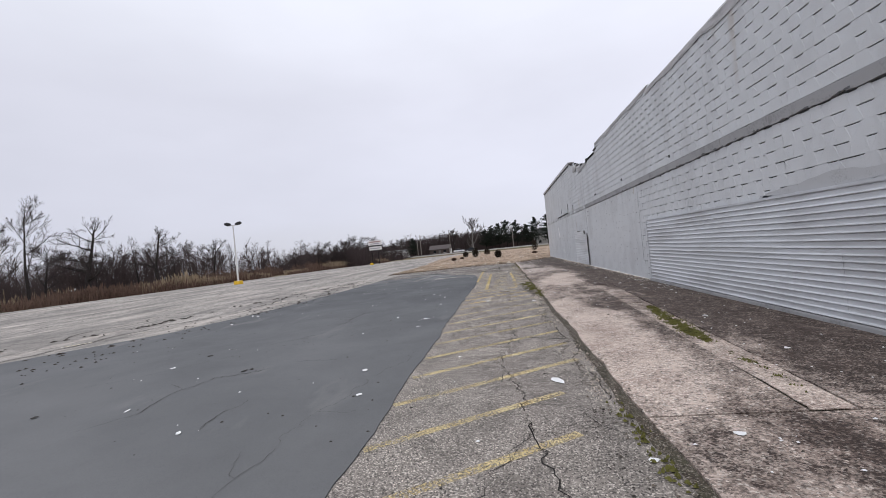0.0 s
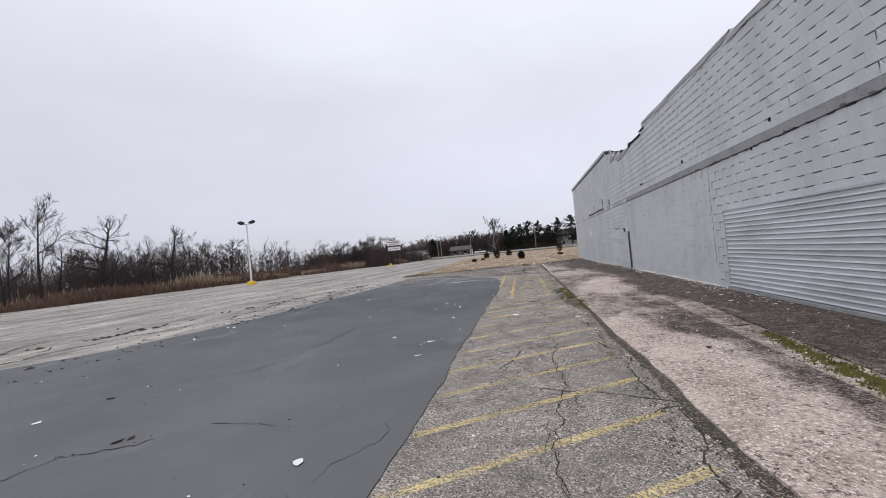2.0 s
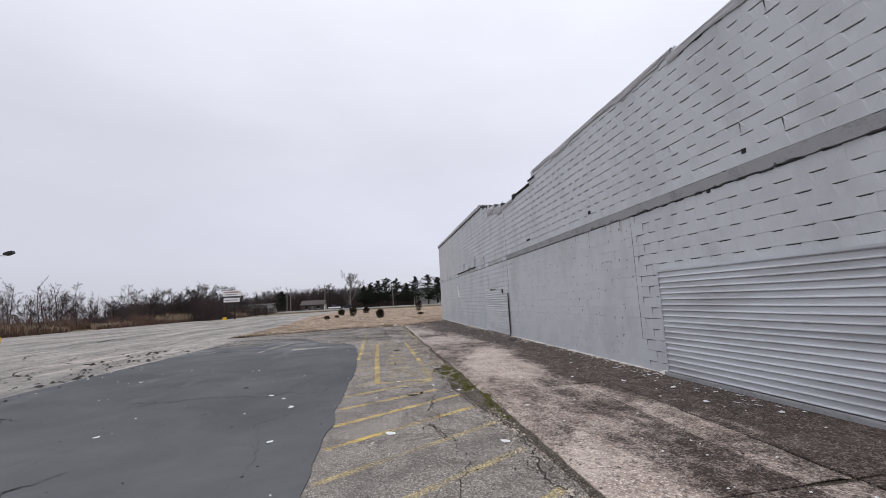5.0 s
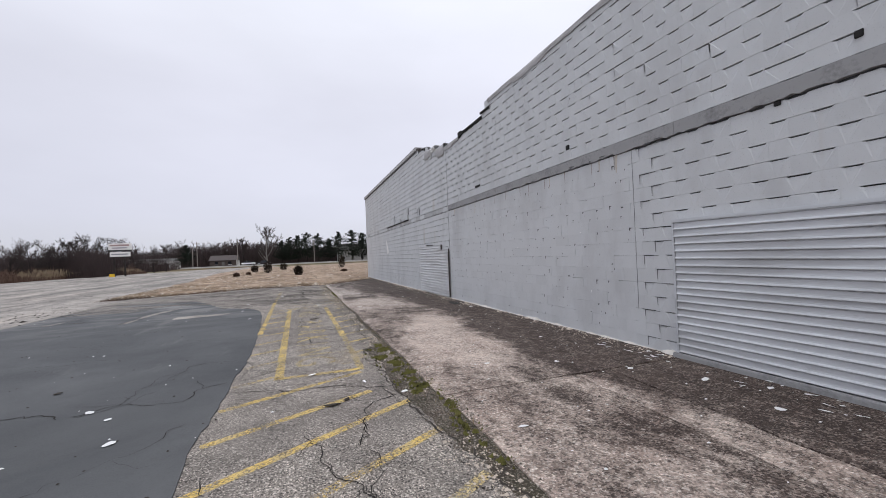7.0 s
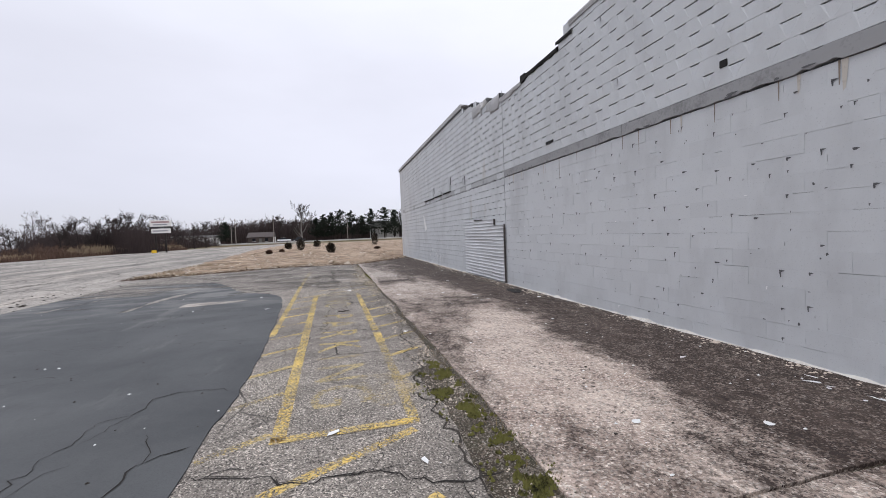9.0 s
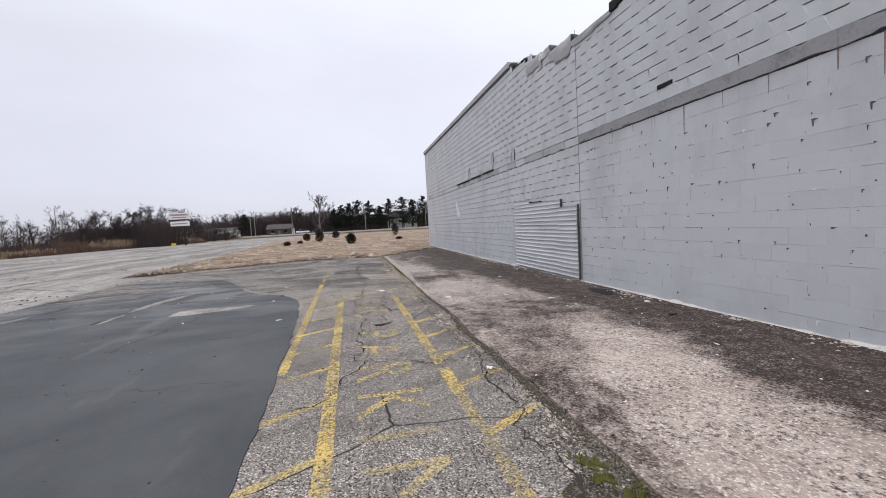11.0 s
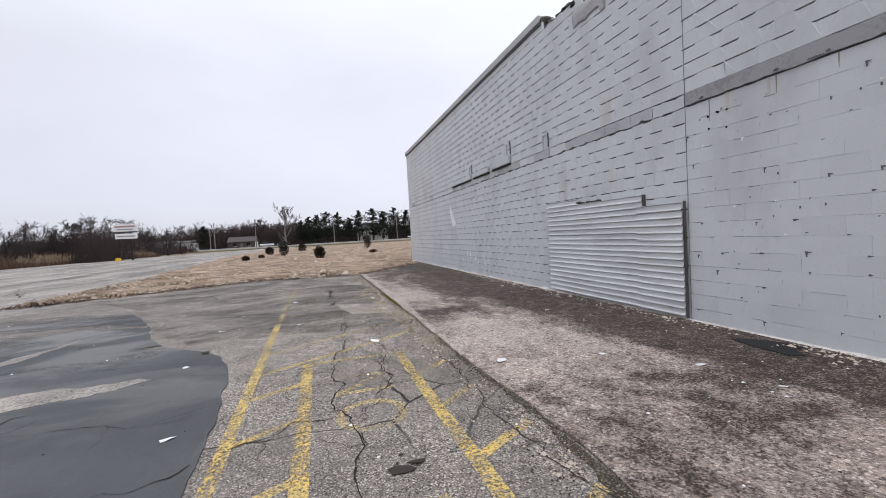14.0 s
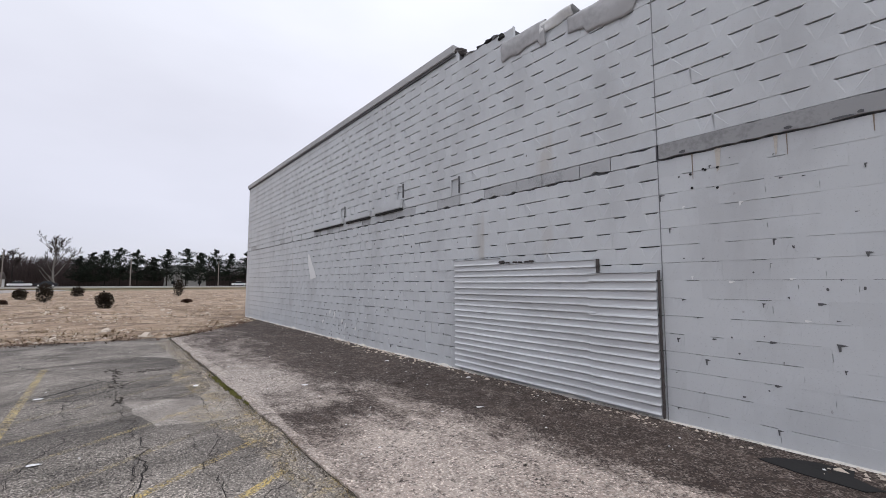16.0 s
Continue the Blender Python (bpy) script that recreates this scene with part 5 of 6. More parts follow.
# ---- seam between asphalt and apron, moss, litter ----
def build_seam():
    v, f = [], []
    n = 420
    for i in range(n + 1):
        y = -6 + 40.6 * i / n
        w = 0.02 + 0.06 * abs(wob(y * 1.4, 7.0)) + 0.05 * max(0, wob(y * 4.0, 8.0)) + (0.03 if 12.6 < y < 20.5 else (0.045 if 2.5 < y < 11.5 else 0))
        x = seam_x(y)
        v += [(x - w - 0.02 * wob(y * 6, 1), y, 0.005), (x + 0.02, y, 0.009)]
    for i in range(n):
        k = 2 * i
        f.append((k, k + 1, k + 3, k + 2))
    tagged(mesh_ob("seam_soil", v, f, SEAM), "dark soil filling the broken joint beside the apron", "soil", kind="stuff")
    v, f = [], []
    edge = [(0.84, 4.0), (0.88, 6.6), (0.91, 8.0), (0.78, 8.9), (0.80, 9.6), (0.93, 12.0), (0.75, 13.0), (0.66, 14.2), (0.58, 15.6), (0.66, 16.6), (0.80, 19.0), (0.88, 19.9), (0.74, 21.5), (0.72, 23.5), (0.85, 25.5), (0.70, 33.5)]
    for k, (a, b) in enumerate(zip(edge, edge[1:])):
        w = 0.075 if 6 < a[1] < 16 else 0.045
        ribbon(v, f, wander(a, b, 0.055, 0.03, k + 91.0), w * 0.36, 0.0068, k)
    bed = ragged([(0.58, 16.2), (0.85, 16.5), (1.0, 14.5), (1.02, 11.5), (0.90, 11.5), (0.80, 12.5), (0.64, 13.6), (0.60, 14.4), (0.68, 15.2)], 0.05, 0.09, 6.0)
    tagged(sheet("soil_patch", bed, 0.0056, SEAM), "dark soil in a broken hollow beside the apron", "soil", kind="stuff")
    sand = ragged([(-0.08, 15.7), (0.0, 16.3), (0.4, 16.25), (0.58, 15.7), (0.2, 15.35)], 0.08, 0.07, 2.0)
    tagged(sheet("sand_patch", sand, 0.0090, SAND), "pale sandy dust spilt over the marked box", "sand", kind="stuff")
    wash = ragged([(0.70, 22.6), (0.98, 22.6), (0.95, 28.0), (0.86, 34.2), (0.55, 34.0), (0.68, 30.0), (0.35, 28.6), (0.60, 26.8), (0.05, 26.4), (0.62, 25.4)], 0.10, 0.07, 8.0)
    tagged(sheet("sand_patch", wash, 0.0092, SAND), "pale sandy wash along the apron joint", "sand", kind="stuff")
    tagged(mesh_ob("edge_cracks", v, f, SOIL), "ragged soil-filled crack beside the apron joint", "cracks", kind="stuff")
    rnd = random.Random(31)
    v, f = [], []
    for k in range(5200):
        y = rnd.uniform(-2, 34)
        if rnd.random() < 0.35:
            y = rnd.uniform(12.2, 17)
        x = seam_x(y) - 0.10 + rnd.gauss(0, 0.11)
        s = rnd.uniform(0.004, 0.014)
        q = len(v)
        for sx, sy, sz in ((1, .8, 0), (-1, .6, 0), (-.6, -1, 0), (.9, -.7, 0), (.1, 0, .9)):
            v.append((x + sx * s, y + sy * s, 0.007 + sz * s + (0.014 if x > seam_x(y) + .03 else 0)))
        f += [(q, q + 1, q + 4), (q + 1, q + 2, q + 4), (q + 2, q + 3, q + 4), (q + 3, q, q + 4)]
    tagged(mesh_ob("seam_grit", v, f, GRIT), "loose grit and crumbs along the broken joint", "grit", kind="stuff")


def moss_patch(pts, seed, label, count, mat=None, hgt=0.03, bare=0.0):
    """Clumps of moss: many small leaning tufts over a low cushion."""
    rnd = random.Random(seed)
    v, f = [], []
    for k in range(int(count * 1.7)):
        t = rnd.random()
        s = t * (len(pts) - 1)
        i = min(int(s), len(pts) - 2)
        a, b = pts[i], pts[i + 1]
        u = s - i
        x, y, w = (a[j] + (b[j] - a[j]) * u for j in range(3))
        x += rnd.gauss(0, w * 0.45)
        y += rnd.gauss(0, 0.08)
        if wob(x * 5, y * 5, seed) + 0.6 * wob(x * 21, y * 21, seed) < bare:
            continue
        r, h = rnd.uniform(0.006, 0.020), rnd.uniform(0.3, 1.0) * hgt
        q = len(v)
        m = 5
        for j in range(m):
            an = 6.283 * j / m + rnd.random()
            v.append((x + r * math.cos(an), y + r * math.sin(an), 0.012))
        v.append((x + rnd.gauss(0, .004), y + rnd.gauss(0, .004), 0.014 + h))
        f += [(q + j, q + (j + 1) % m, q + m) for j in range(m)]
    return tagged(mesh_ob("moss", v, f, mat or MOSS), label, "moss", kind="stuff")


def build_crumbs():
    """Dark crumbs of soil and rotten leaves along the joints, and white paint flakes at the sill."""
    rnd = random.Random(44)
    v, f = [], []
    for k in range(5200):
        y = rnd.uniform(2, 34)
        x = seam_x(y) - 0.03 + rnd.gauss(0, 0.05) if rnd.random() < 0.6 else 0.74 + 0.12 * wob(y * 0.5, 3) + rnd.gauss(0, 0.06)
        if wob(x * 2, y * 1.3, 6.0) < -0.1:
            continue
        s = rnd.uniform(0.003, 0.009)
        q = len(v)
        for sx, sy, sz in ((1, .8, 0), (-1, .6, 0), (-.6, -1, 0), (.9, -.7, 0), (.1, 0, .8)):
            v.append((x + sx * s * rnd.uniform(.6, 1.3), y + sy * s * rnd.uniform(.6, 1.3), 0.006 + sz * s))
        f += [(q, q + 1, q + 4), (q + 1, q + 2, q + 4), (q + 2, q + 3, q + 4), (q + 3, q, q + 4)]
    tagged(mesh_ob("soil_crumbs", v, f, SOIL), "dark crumbs of soil along the broken joint", "soil", kind="stuff")
    v, f = [], []
    for k in range(34):
        y, x = rnd.uniform(10.8, 14.6), WALL - rnd.uniform(0.12, 0.55)
        l, w, a = rnd.uniform(0.015, 0.085), rnd.uniform(0.008, 0.022), rnd.gauss(1.57, 0.5)
        q = len(v)
        m = 7
        for j in range(m):
            an = 6.283 * j / m
            px, py = l * math.cos(an) * rnd.uniform(.6, 1.1), w * math.sin(an) * rnd.uniform(.5, 1.3)
            v.append((x + px * math.cos(a) - py * math.sin(a), y + px * math.sin(a) + py * math.cos(a), 0.031 + rnd.uniform(0, .006)))
        f.append(tuple(range(q, q + m)))
    tagged(mesh_ob("paint_flakes", v, f, WHITE), "curled white paint flakes below the steel sheets", "debris", kind="stuff")


build_crumbs()


def build_moss():
    moss_patch([(2.60, 5.9, .05), (2.64, 6.5, .14), (2.70, 7.4, .16), (2.86, 8.8, .09)], 1, "bright green moss cushion in the drain strip", 3000, bare=-0.25)
    moss_patch([(2.55, 4.2, .05), (2.58, 5.2, .06)], 2, "thin moss in the drain strip", 260)
    moss_patch([(1.02, 11.8, .05), (1.00, 12.8, .10), (0.92, 13.8, .20), (0.86, 14.9, .24), (0.80, 16.0, .22), (0.82, 16.3, .10)], 3, "green moss growing in the broken joint", 5600, bare=0.22)
    moss_patch([(0.95, 2.6, .10), (0.92, 4.0, .08)], 4, "sparse moss beside the broken joint", 110)
    moss_patch([(0.98, 26.2, .05), (0.92, 28.5, .06)], 5, "moss line in the joint of the apron", 500)
    rnd = random.Random(12)
    v, f = [], []
    for k in range(700):
        y = rnd.choice((rnd.uniform(12, 18), rnd.uniform(17, 34), rnd.uniform(24, 34)))
        x = seam_x(y) - 0.04 + rnd.gauss(0, 0.06)
        if rnd.random() < 0.25:
            x, y = WALL - rnd.uniform(0.02, 0.2), rnd.uniform(22, 36)
        a, h, w = rnd.uniform(0, 6.28), rnd.uniform(0.02, 0.09), 0.003
        l = h * rnd.uniform(.2, 1.3)
        q = len(v)
        v += [(x - w * math.sin(a), y + w * math.cos(a), 0.01), (x + w * math.sin(a), y - w * math.cos(a), 0.01), (x + l * math.cos(a), y + l * math.sin(a), 0.012 + h)]
        f.append((q, q + 1, q + 2))
    tagged(mesh_ob("dry_sprouts", v, f, WEED), "dry weed sprouts in joints and cracks", "weeds", kind="stuff")


def scrap_mesh(seed, s=1.0):
    rnd = random.Random(seed)
    m = rnd.randrange(6, 10)
    st = rnd.uniform(0.45, 1.0)
    v = [(s * math.cos(6.283 * i / m) * rnd.uniform(.55, 1.1), st * s * math.sin(6.283 * i / m) * rnd.uniform(.55, 1.1), rnd.uniform(0.003, 0.014) * (s / 0.06)) for i in range(m)]
    v.append((0, 0, 0.010))
    v += [(x, y, z - 0.003) for x, y, z in v]
    n = m + 1
    f = [(i, (i + 1) % m, m) for i in range(m)] + [((i + 1) % m + n, i + n, m + n) for i in range(m)] + [(i, i + n, (i + 1) % m + n, (i + 1) % m) for i in range(m)]
    me = bpy.data.meshes.new("scrap")
    me.from_pydata(v, [], f)
    return me


def build_litter():
    rnd = random.Random(77)
    white = []
    for k in range(6):
        me = scrap_mesh(k, 0.06)
        me.materials.append(WHITE)
        white.append(me)
    spots = [(0.49, 4.62, 3.4), (-1.74, 4.46, 1.3), (-2.01, 5.44, 1.5), (-1.89, 9.45, 2.4), (-1.92, 11.86, 1.3), (-2.02, 13.56, 1.7), (-0.51, 11.75, 1.9), (0.71, 11.08, 1.5), (-2.71, 9.95, 1.3), (-1.88, 8.52, 1.6), (-5.72, 6.26, 1.4), (-0.28, 15.01, 1.8), (0.33, 14.39, 1.3),
             (1.43, 12.35, 1.3), (-2.29, 14.26, 1.2), (-2.57, 14.59, 1.4), (0.71, 13.80, 1.3), (2.01, 14.35, 1.3), (-1.74, 21.51, 1.6), (0.82, 18.17, 1.4), (0.13, 23.77, 2.2), (1.31, 22.10, 1.9), (-2.18, 23.58, 1.4), (3.00, 21.09, 1.8), (-0.96, 25.58, 1.6), (-2.23, 25.67, 1.5)]
    spots += [(3.1, 20.4, 1.2), (2.4, 21.8, 1.1), (2.9, 14.0, 1.2), (3.6, 15.5, 1.3), (3.9, 12.6, 1.7), (3.7, 11.7, 1.5), (4.1, 11.0, 1.3), (3.5, 13.3, 1.3), (4.2, 12.1, 1.2), (3.3, 17.9, 1.2), (4.2, 20.1, 2.0), (3.2, 24.3, 1.5), (4.2, 25.6, 1.4), (3.9, 27.7, 1.6),
              (3.2, 5.3, 1.3), (3.7, 4.6, 1.4), (3.3, 7.5, 1.2), (1.6, 3.2, 1.3), (0.9, 2.9, 1.2), (-3.3, 3.6, 1.0), (-4.6, 4.3, 1.2), (0.6, 27.9, 1.4), (-1.2, 28.4, 1.6), (-4.3, 12.8, 1.3), (-6.2, 17.5, 1.5), (1.9, 26.8, 1.4)]
    for x, y, s in spots:
        ob = new("paper_scrap", rnd.choice(white))
        z = 0.014 if x < -1.3 else (0.026 if x > 1.12 else 0.004)
        ob.matrix_world = pose(x, y, z, 0, 0, rnd.uniform(0, 360)) @ Matrix.Diagonal((s * 0.72, s * 0.6, 0.8, 1))
        tagged(ob, "crumpled white scrap of paper on the ground", "litter", "white scraps")
    dark = []
    for k in range(4):
        me = scrap_mesh(k + 40, 0.05)
        me.materials.append(SOIL)
        dark.append(me)
    for x, y, s in [(-4.07, 5.79, 1.2), (-4.0, 5.86, 0.8), (-5.8, 4.2, 1.0), (-0.11, 13.69, 1.8), (0.05, 13.8, 1.0), (-0.13, 20.44, 2.0), (-0.02, 20.5, 1.3), (3.45, 19.52, 1.6), (-2.11, 24.21, 1.5), (3.6, 4.4, 1.3), (2.9, 8.9, 1.0), (3.9, 19.2, 1.5), (-5.6, 7.0, 1.1), (1.9, 8.2, 1.0), (-3.3, 15.6, 1.2)]:
        ob = new("soil_clod", rnd.choice(dark))
        ob.matrix_world = pose(x, y, 0.014 if x < -1.3 else (0.026 if x > 1.12 else 0.005), 0, 0, rnd.uniform(0, 360)) @ Matrix.Diagonal((s, s, 1.6, 1))
        tagged(ob, "dark clod of soil and rotten leaves", "clod", "soil clods")
    # fine flakes and specks nobody could count
    for name, mat, cnt, sd, label in (("pale_flakes", WHITE, 520, 3, "small pale flakes strewn over the paving"), ("dark_specks", SOIL, 900, 4, "small dark leaf crumbs strewn over the paving")):
        r = random.Random(sd)
        v, f = [], []
        for k in range(cnt):
            x, y = r.uniform(-8.5, 4.4), r.uniform(1, 34)
            if name == "pale_flakes" and r.random() < 0.55:
                x = r.uniform(1.2, 4.45)
            if name == "dark_specks" and r.random() < 0.25:
                x, y = -8.6 - 0.9 * abs(r.gauss(0, 1)), r.uniform(5, 28)
            z = 0.0135 if x < -1.3 else (0.03 if x > 1.12 else 0.006)
            s = r.uniform(0.006, 0.022) * (2.6 if x < -8 else 1)
            a = r.uniform(0, 6.28)
            q = len(v)
            for j in range(5):
                an = a + 6.283 * j / 5
                v.append((x + s * math.cos(an) * r.uniform(.5, 1.2), y + s * math.sin(an) * r.uniform(.4, 1.0), z))
            v.append((x, y, z + s * 0.5))
            f += [(q + j, q + (j + 1) % 5, q + 5) for j in range(5)]
        tagged(mesh_ob(name, v, f, mat), label, "debris", kind="stuff")
    r = random.Random(9)
    v, f = [], []
    for k in range(330):
        y = r.uniform(6, 28)
        x = float(np.interp(y, (6, 9, 12, 21, 23, 28), (-17, -14.4, -12.3, -11.1, -10.5, -9.4))) + r.gauss(0, 0.18)
        if k % 3 == 0:
            x = -8.4 - max(0, 12 - y) * 0.42 - abs(r.gauss(0, 0.5))
        if wob(x * 0.7, y * 0.9, 2.0) < -0.05:
            continue
        s = r.uniform(0.02, 0.085)
        q = len(v)
        m = 7
        for j in range(m):
            an = 6.283 * j / m
            v.append((x + s * math.cos(an) * r.uniform(.5, 1.3), y + 1.7 * s * math.sin(an) * r.uniform(.5, 1.3), 0.006))
        v.append((x, y, 0.006 + s * r.uniform(.3, .7)))
        f += [(q + j, q + (j + 1) % m, q + m) for j in range(m)]
    tagged(mesh_ob("leaf_clumps", v, f, SOIL), "dark clumps of soil and leaves along the sealcoat edge", "debris", kind="stuff")
    ring = ragged([(4.20, 21.52), (4.36, 21.30), (4.38, 21.05), (4.21, 21.04), (4.09, 20.84), (3.96, 20.95), (4.0, 21.37), (4.06, 21.62)], 0.07, 0.035, 5.0)
    tagged(sheet("mud_hole", ring, 0.030, BLACK, 0.006), "black muddy hole in the apron by the wall", "hole", kind="structure")
    for pts, sd in (([(-5.1, 22.6), (-4.95, 22.7), (-4.85, 24.4), (-4.35, 26.2), (-4.5, 26.3), (-4.95, 24.8)], 2), ([(-7.25, 23.6), (-7.1, 23.7), (-6.7, 25.6), (-6.8, 25.7), (-7.0, 24.6)], 3), ([(-3.9, 22.75), (-2.65, 23.0), (-2.35, 23.3), (-2.6, 23.45), (-3.0, 23.3), (-3.9, 23.3)], 1),):
        tagged(sheet("worn_patch", ragged(pts, 0.08, 0.13, sd), 0.0155, LOT, 0.003), "pale bare patch worn through the sealcoat", "worn patch", kind="structure")


build_seam()
build_moss()
build_litter()


def crack_tufts():
    """Soil and dead weeds pushed up in the broken asphalt."""
    rnd = random.Random(91)
    V, F = [], []
    for k in range(120):
        u = rnd.random()
        x, y = (-0.36 + 0.2 * wob(u * 9, 2.0) + rnd.gauss(0, .05), 27.3 + 3.0 * u) if k < 70 else (-0.45 + 0.75 * u + rnd.gauss(0, .05), 29.7 + 0.25 * wob(u * 7, 4.0))
        s, m = rnd.uniform(0.006, 0.026), 7
        q = len(V)
        for j in range(m):
            an = 6.283 * j / m
            V.append((x + s * math.cos(an) * rnd.uniform(.5, 1.3), y + 1.6 * s * math.sin(an) * rnd.uniform(.5, 1.3), 0.003))
        V.append((x, y, 0.006 + s * rnd.uniform(.3, .9)))
        F += [(q + j, q + (j + 1) % m, q + m) for j in range(m)]
    tagged(mesh_ob("crack_tufts", V, F, SOIL), "dark soil and dead weeds in broken asphalt", "debris", kind="stuff")


crack_tufts()


def seam_grit():
    """Sandy gravel washed up on the asphalt along the apron."""
    rnd = random.Random(83)
    V, F = [], []
    for k in range(4200):
        y = rnd.uniform(4, 30) if k < 2600 else rnd.gauss(15.5, 2.4)
        x = seam_x(y) - 0.03 - abs(rnd.gauss(0, 0.17)) - 0.05 * rnd.random()
        if wob(y * 0.8, 3.0) + 0.5 * wob(x * 4, y * 2.2, 6.0) < -0.02:
            continue
        s = rnd.uniform(0.004, 0.012) * (2.0 if rnd.random() < 0.06 else 1)
        q = len(V)
        for sx, sy, sz in ((1, .8, 0), (-1, .6, 0), (-.6, -1, 0), (.9, -.7, 0), (.1, 0, .9)):
            V.append((x + sx * s * rnd.uniform(.6, 1.2), y + sy * s * rnd.uniform(.6, 1.5), 0.004 + sz * s))
        F += [(q, q + 1, q + 4), (q + 1, q + 2, q + 4), (q + 2, q + 3, q + 4), (q + 3, q, q + 4)]
    tagged(mesh_ob("seam_grit", V, F, RUBBLE), "sandy gravel washed along the apron edge", "gravel", kind="stuff")


seam_grit()


# ---- lamp, sign, road and far things ----
def build_lamp():
    lamp = tagged(new("street_lamp"), "tall pale steel lot lamp on a yellow concrete base", "street lamp")
    lamp.location = (-32.7, 46.8, 0)
    bm = tube(0.55, 0.50, 0.42, n=20)
    bmesh.ops.bevel(bm, geom=bm.edges[:], offset=0.03, segments=1, affect="EDGES")
    part("base", bm, BASE_YELLOW, lamp, "yellow painted concrete base")
    part("base_plate", box(-0.2, 0.2, -0.2, 0.2, 0.42, 0.46, 0.01), GALV, lamp)
    part("pole", tube(0.11, 0.065, 6.9, (0, 0, 0.46), 12), GALV, lamp)
    part("cross_arm", box(-0.75, 0.75, -0.04, 0.04, 7.28, 7.36), GALV, lamp)
    for i, (x, y, a) in enumerate(((-0.85, 0.0, 22), (-0.45, -0.25, 22), (0.45, 0.25, -22), (0.85, 0.0, -22))):
        bm = box(-0.26, 0.26, -0.2, 0.2, -0.12, 0.16, 0.05)
        bmesh.ops.transform(bm, matrix=pose(x, y, 7.5, 0, a, 0), verts=bm.verts)
        part("lamp_head", bm, DARKMETAL, lamp, "dark floodlight housing")


def build_sign():
    s = tagged(new("pylon_sign"), "white and red store sign on two posts", "sign")
    s.location = (-29.9, 95, 0)
    for x in (-1.0, 0.55):
        part("post", box(x - 0.11, x + 0.11, -0.11, 0.11, 0, 4.8), BARK, s)
    top = part("sign_panel", box(-1.75, 1.55, -0.22, 0.22, 4.62, 5.75, 0.03), SIGN_WHITE, s, "white upper sign panel")
    low = part("sign_panel", box(-1.55, 1.35, -0.2, 0.2, 3.45, 4.25, 0.03), SIGN_WHITE, s, "white lower sign panel")
    part("panel_edge", box(-1.76, 1.56, -0.235, -0.2, 4.40, 4.60), DARKMETAL, s)
    part("lettering_bar", box(-1.5, 1.3, -0.235, -0.222, 5.25, 5.55), SIGN_RED, top, "band of unreadable red lettering")
    part("lettering_bar", box(-1.2, 1.0, -0.235, -0.222, 4.85, 5.05), SIGN_GREY, top)
    part("lettering_bar", box(-1.3, 1.1, -0.215, -0.202, 3.75, 3.95), SIGN_GREY, low)
    r = tagged(new("road_sign"), "small white sign on a thin post behind the reeds", "sign")
    r.location = (-62, 48.1, 0)
    part("post", tube(0.04, 0.04, 2.4, n=8), BARK, r)
    part("sign_panel", box(-0.02, 0.02, -0.3, 0.3, 1.72, 2.42, 0.008), SIGN_WHITE, r)
    tagged(part("white_board", box(-62.1, -61.9, 50.4, 51.7, 0, 1.45, 0.02), SIGN_WHITE), "low white board standing beyond the reeds", "board")
    b = tagged(part("yellow_bollard", tube(0.4, 0.36, 0.5, (-31.0, 94.2, 0), 14), BASE_YELLOW), "low yellow concrete bollard beside the sign", "bollard")


def build_road():
    tagged(part("road", box(-400, 400, 158, 170, -0.1, 0.55), ROAD), "pale concrete highway beyond the field", "road", kind="structure")
    tagged(part("road_bank", box(-400, 400, 148, 158.0, -0.1, 0.22), VERGE), "low grass bank before the highway", "verge", kind="structure")
    for x, y, h in ((-34.5, 172.5, 9.3), (-36.2, 174, 7.2), (4.4, 172, 8.6), (-22.5, 178, 9.5), (27.5, 172.5, 8.5)):
        p = tagged(new("utility_pole"), "weathered wooden utility pole beside the highway", "utility pole", "roadside poles")
        p.location = (x, y, 0)
        part("post", tube(0.16, 0.11, h, n=8), POLE, p)
        if h > 8.9:
            part("cross_arm", box(-0.9, 0.9, -0.06, 0.06, h - 0.7, h - 0.55), POLE, p)


def car_thing(x, y, z, turn, paint, label):
    c = tagged(new("car"), label, "car", "cars on the road")
    c.matrix_world = pose(x, y, z, 0, 0, turn)
    bm = box(-2.2, 2.2, -0.86, 0.86, 0.32, 0.86, 0.14)
    part("body", bm, paint, c)
    bm = bmesh.new()
    v = [bm.verts.new(p) for p in ((-1.5, -.78, .84), (1.1, -.78, .84), (1.1, .78, .84), (-1.5, .78, .84), (-0.95, -.62, 1.40), (0.45, -.62, 1.40), (0.45, .62, 1.40), (-0.95, .62, 1.40))]
    for f in ((0, 1, 5, 4), (1, 2, 6, 5), (2, 3, 7, 6), (3, 0, 4, 7)):
        bm.faces.new([v[i] for i in f])
    part("windows", bm, GLASS, c)
    part("roof", box(-0.98, 0.48, -0.64, 0.64, 1.38, 1.44, 0.02), paint, c)
    for wx in (-1.35, 1.35):
        for wy in (-0.80, 0.62):
            w = part("wheel", tube(0.33, 0.33, 0.2, (wx, wy + 0.19, 0.33), 14, Matrix.Rotation(radians(90), 4, "X")), TYRE, c)
            part("rim", tube(0.19, 0.19, 0.21, (wx, wy + 0.195, 0.33), 10, Matrix.Rotation(radians(90), 4, "X")), GALV, w)


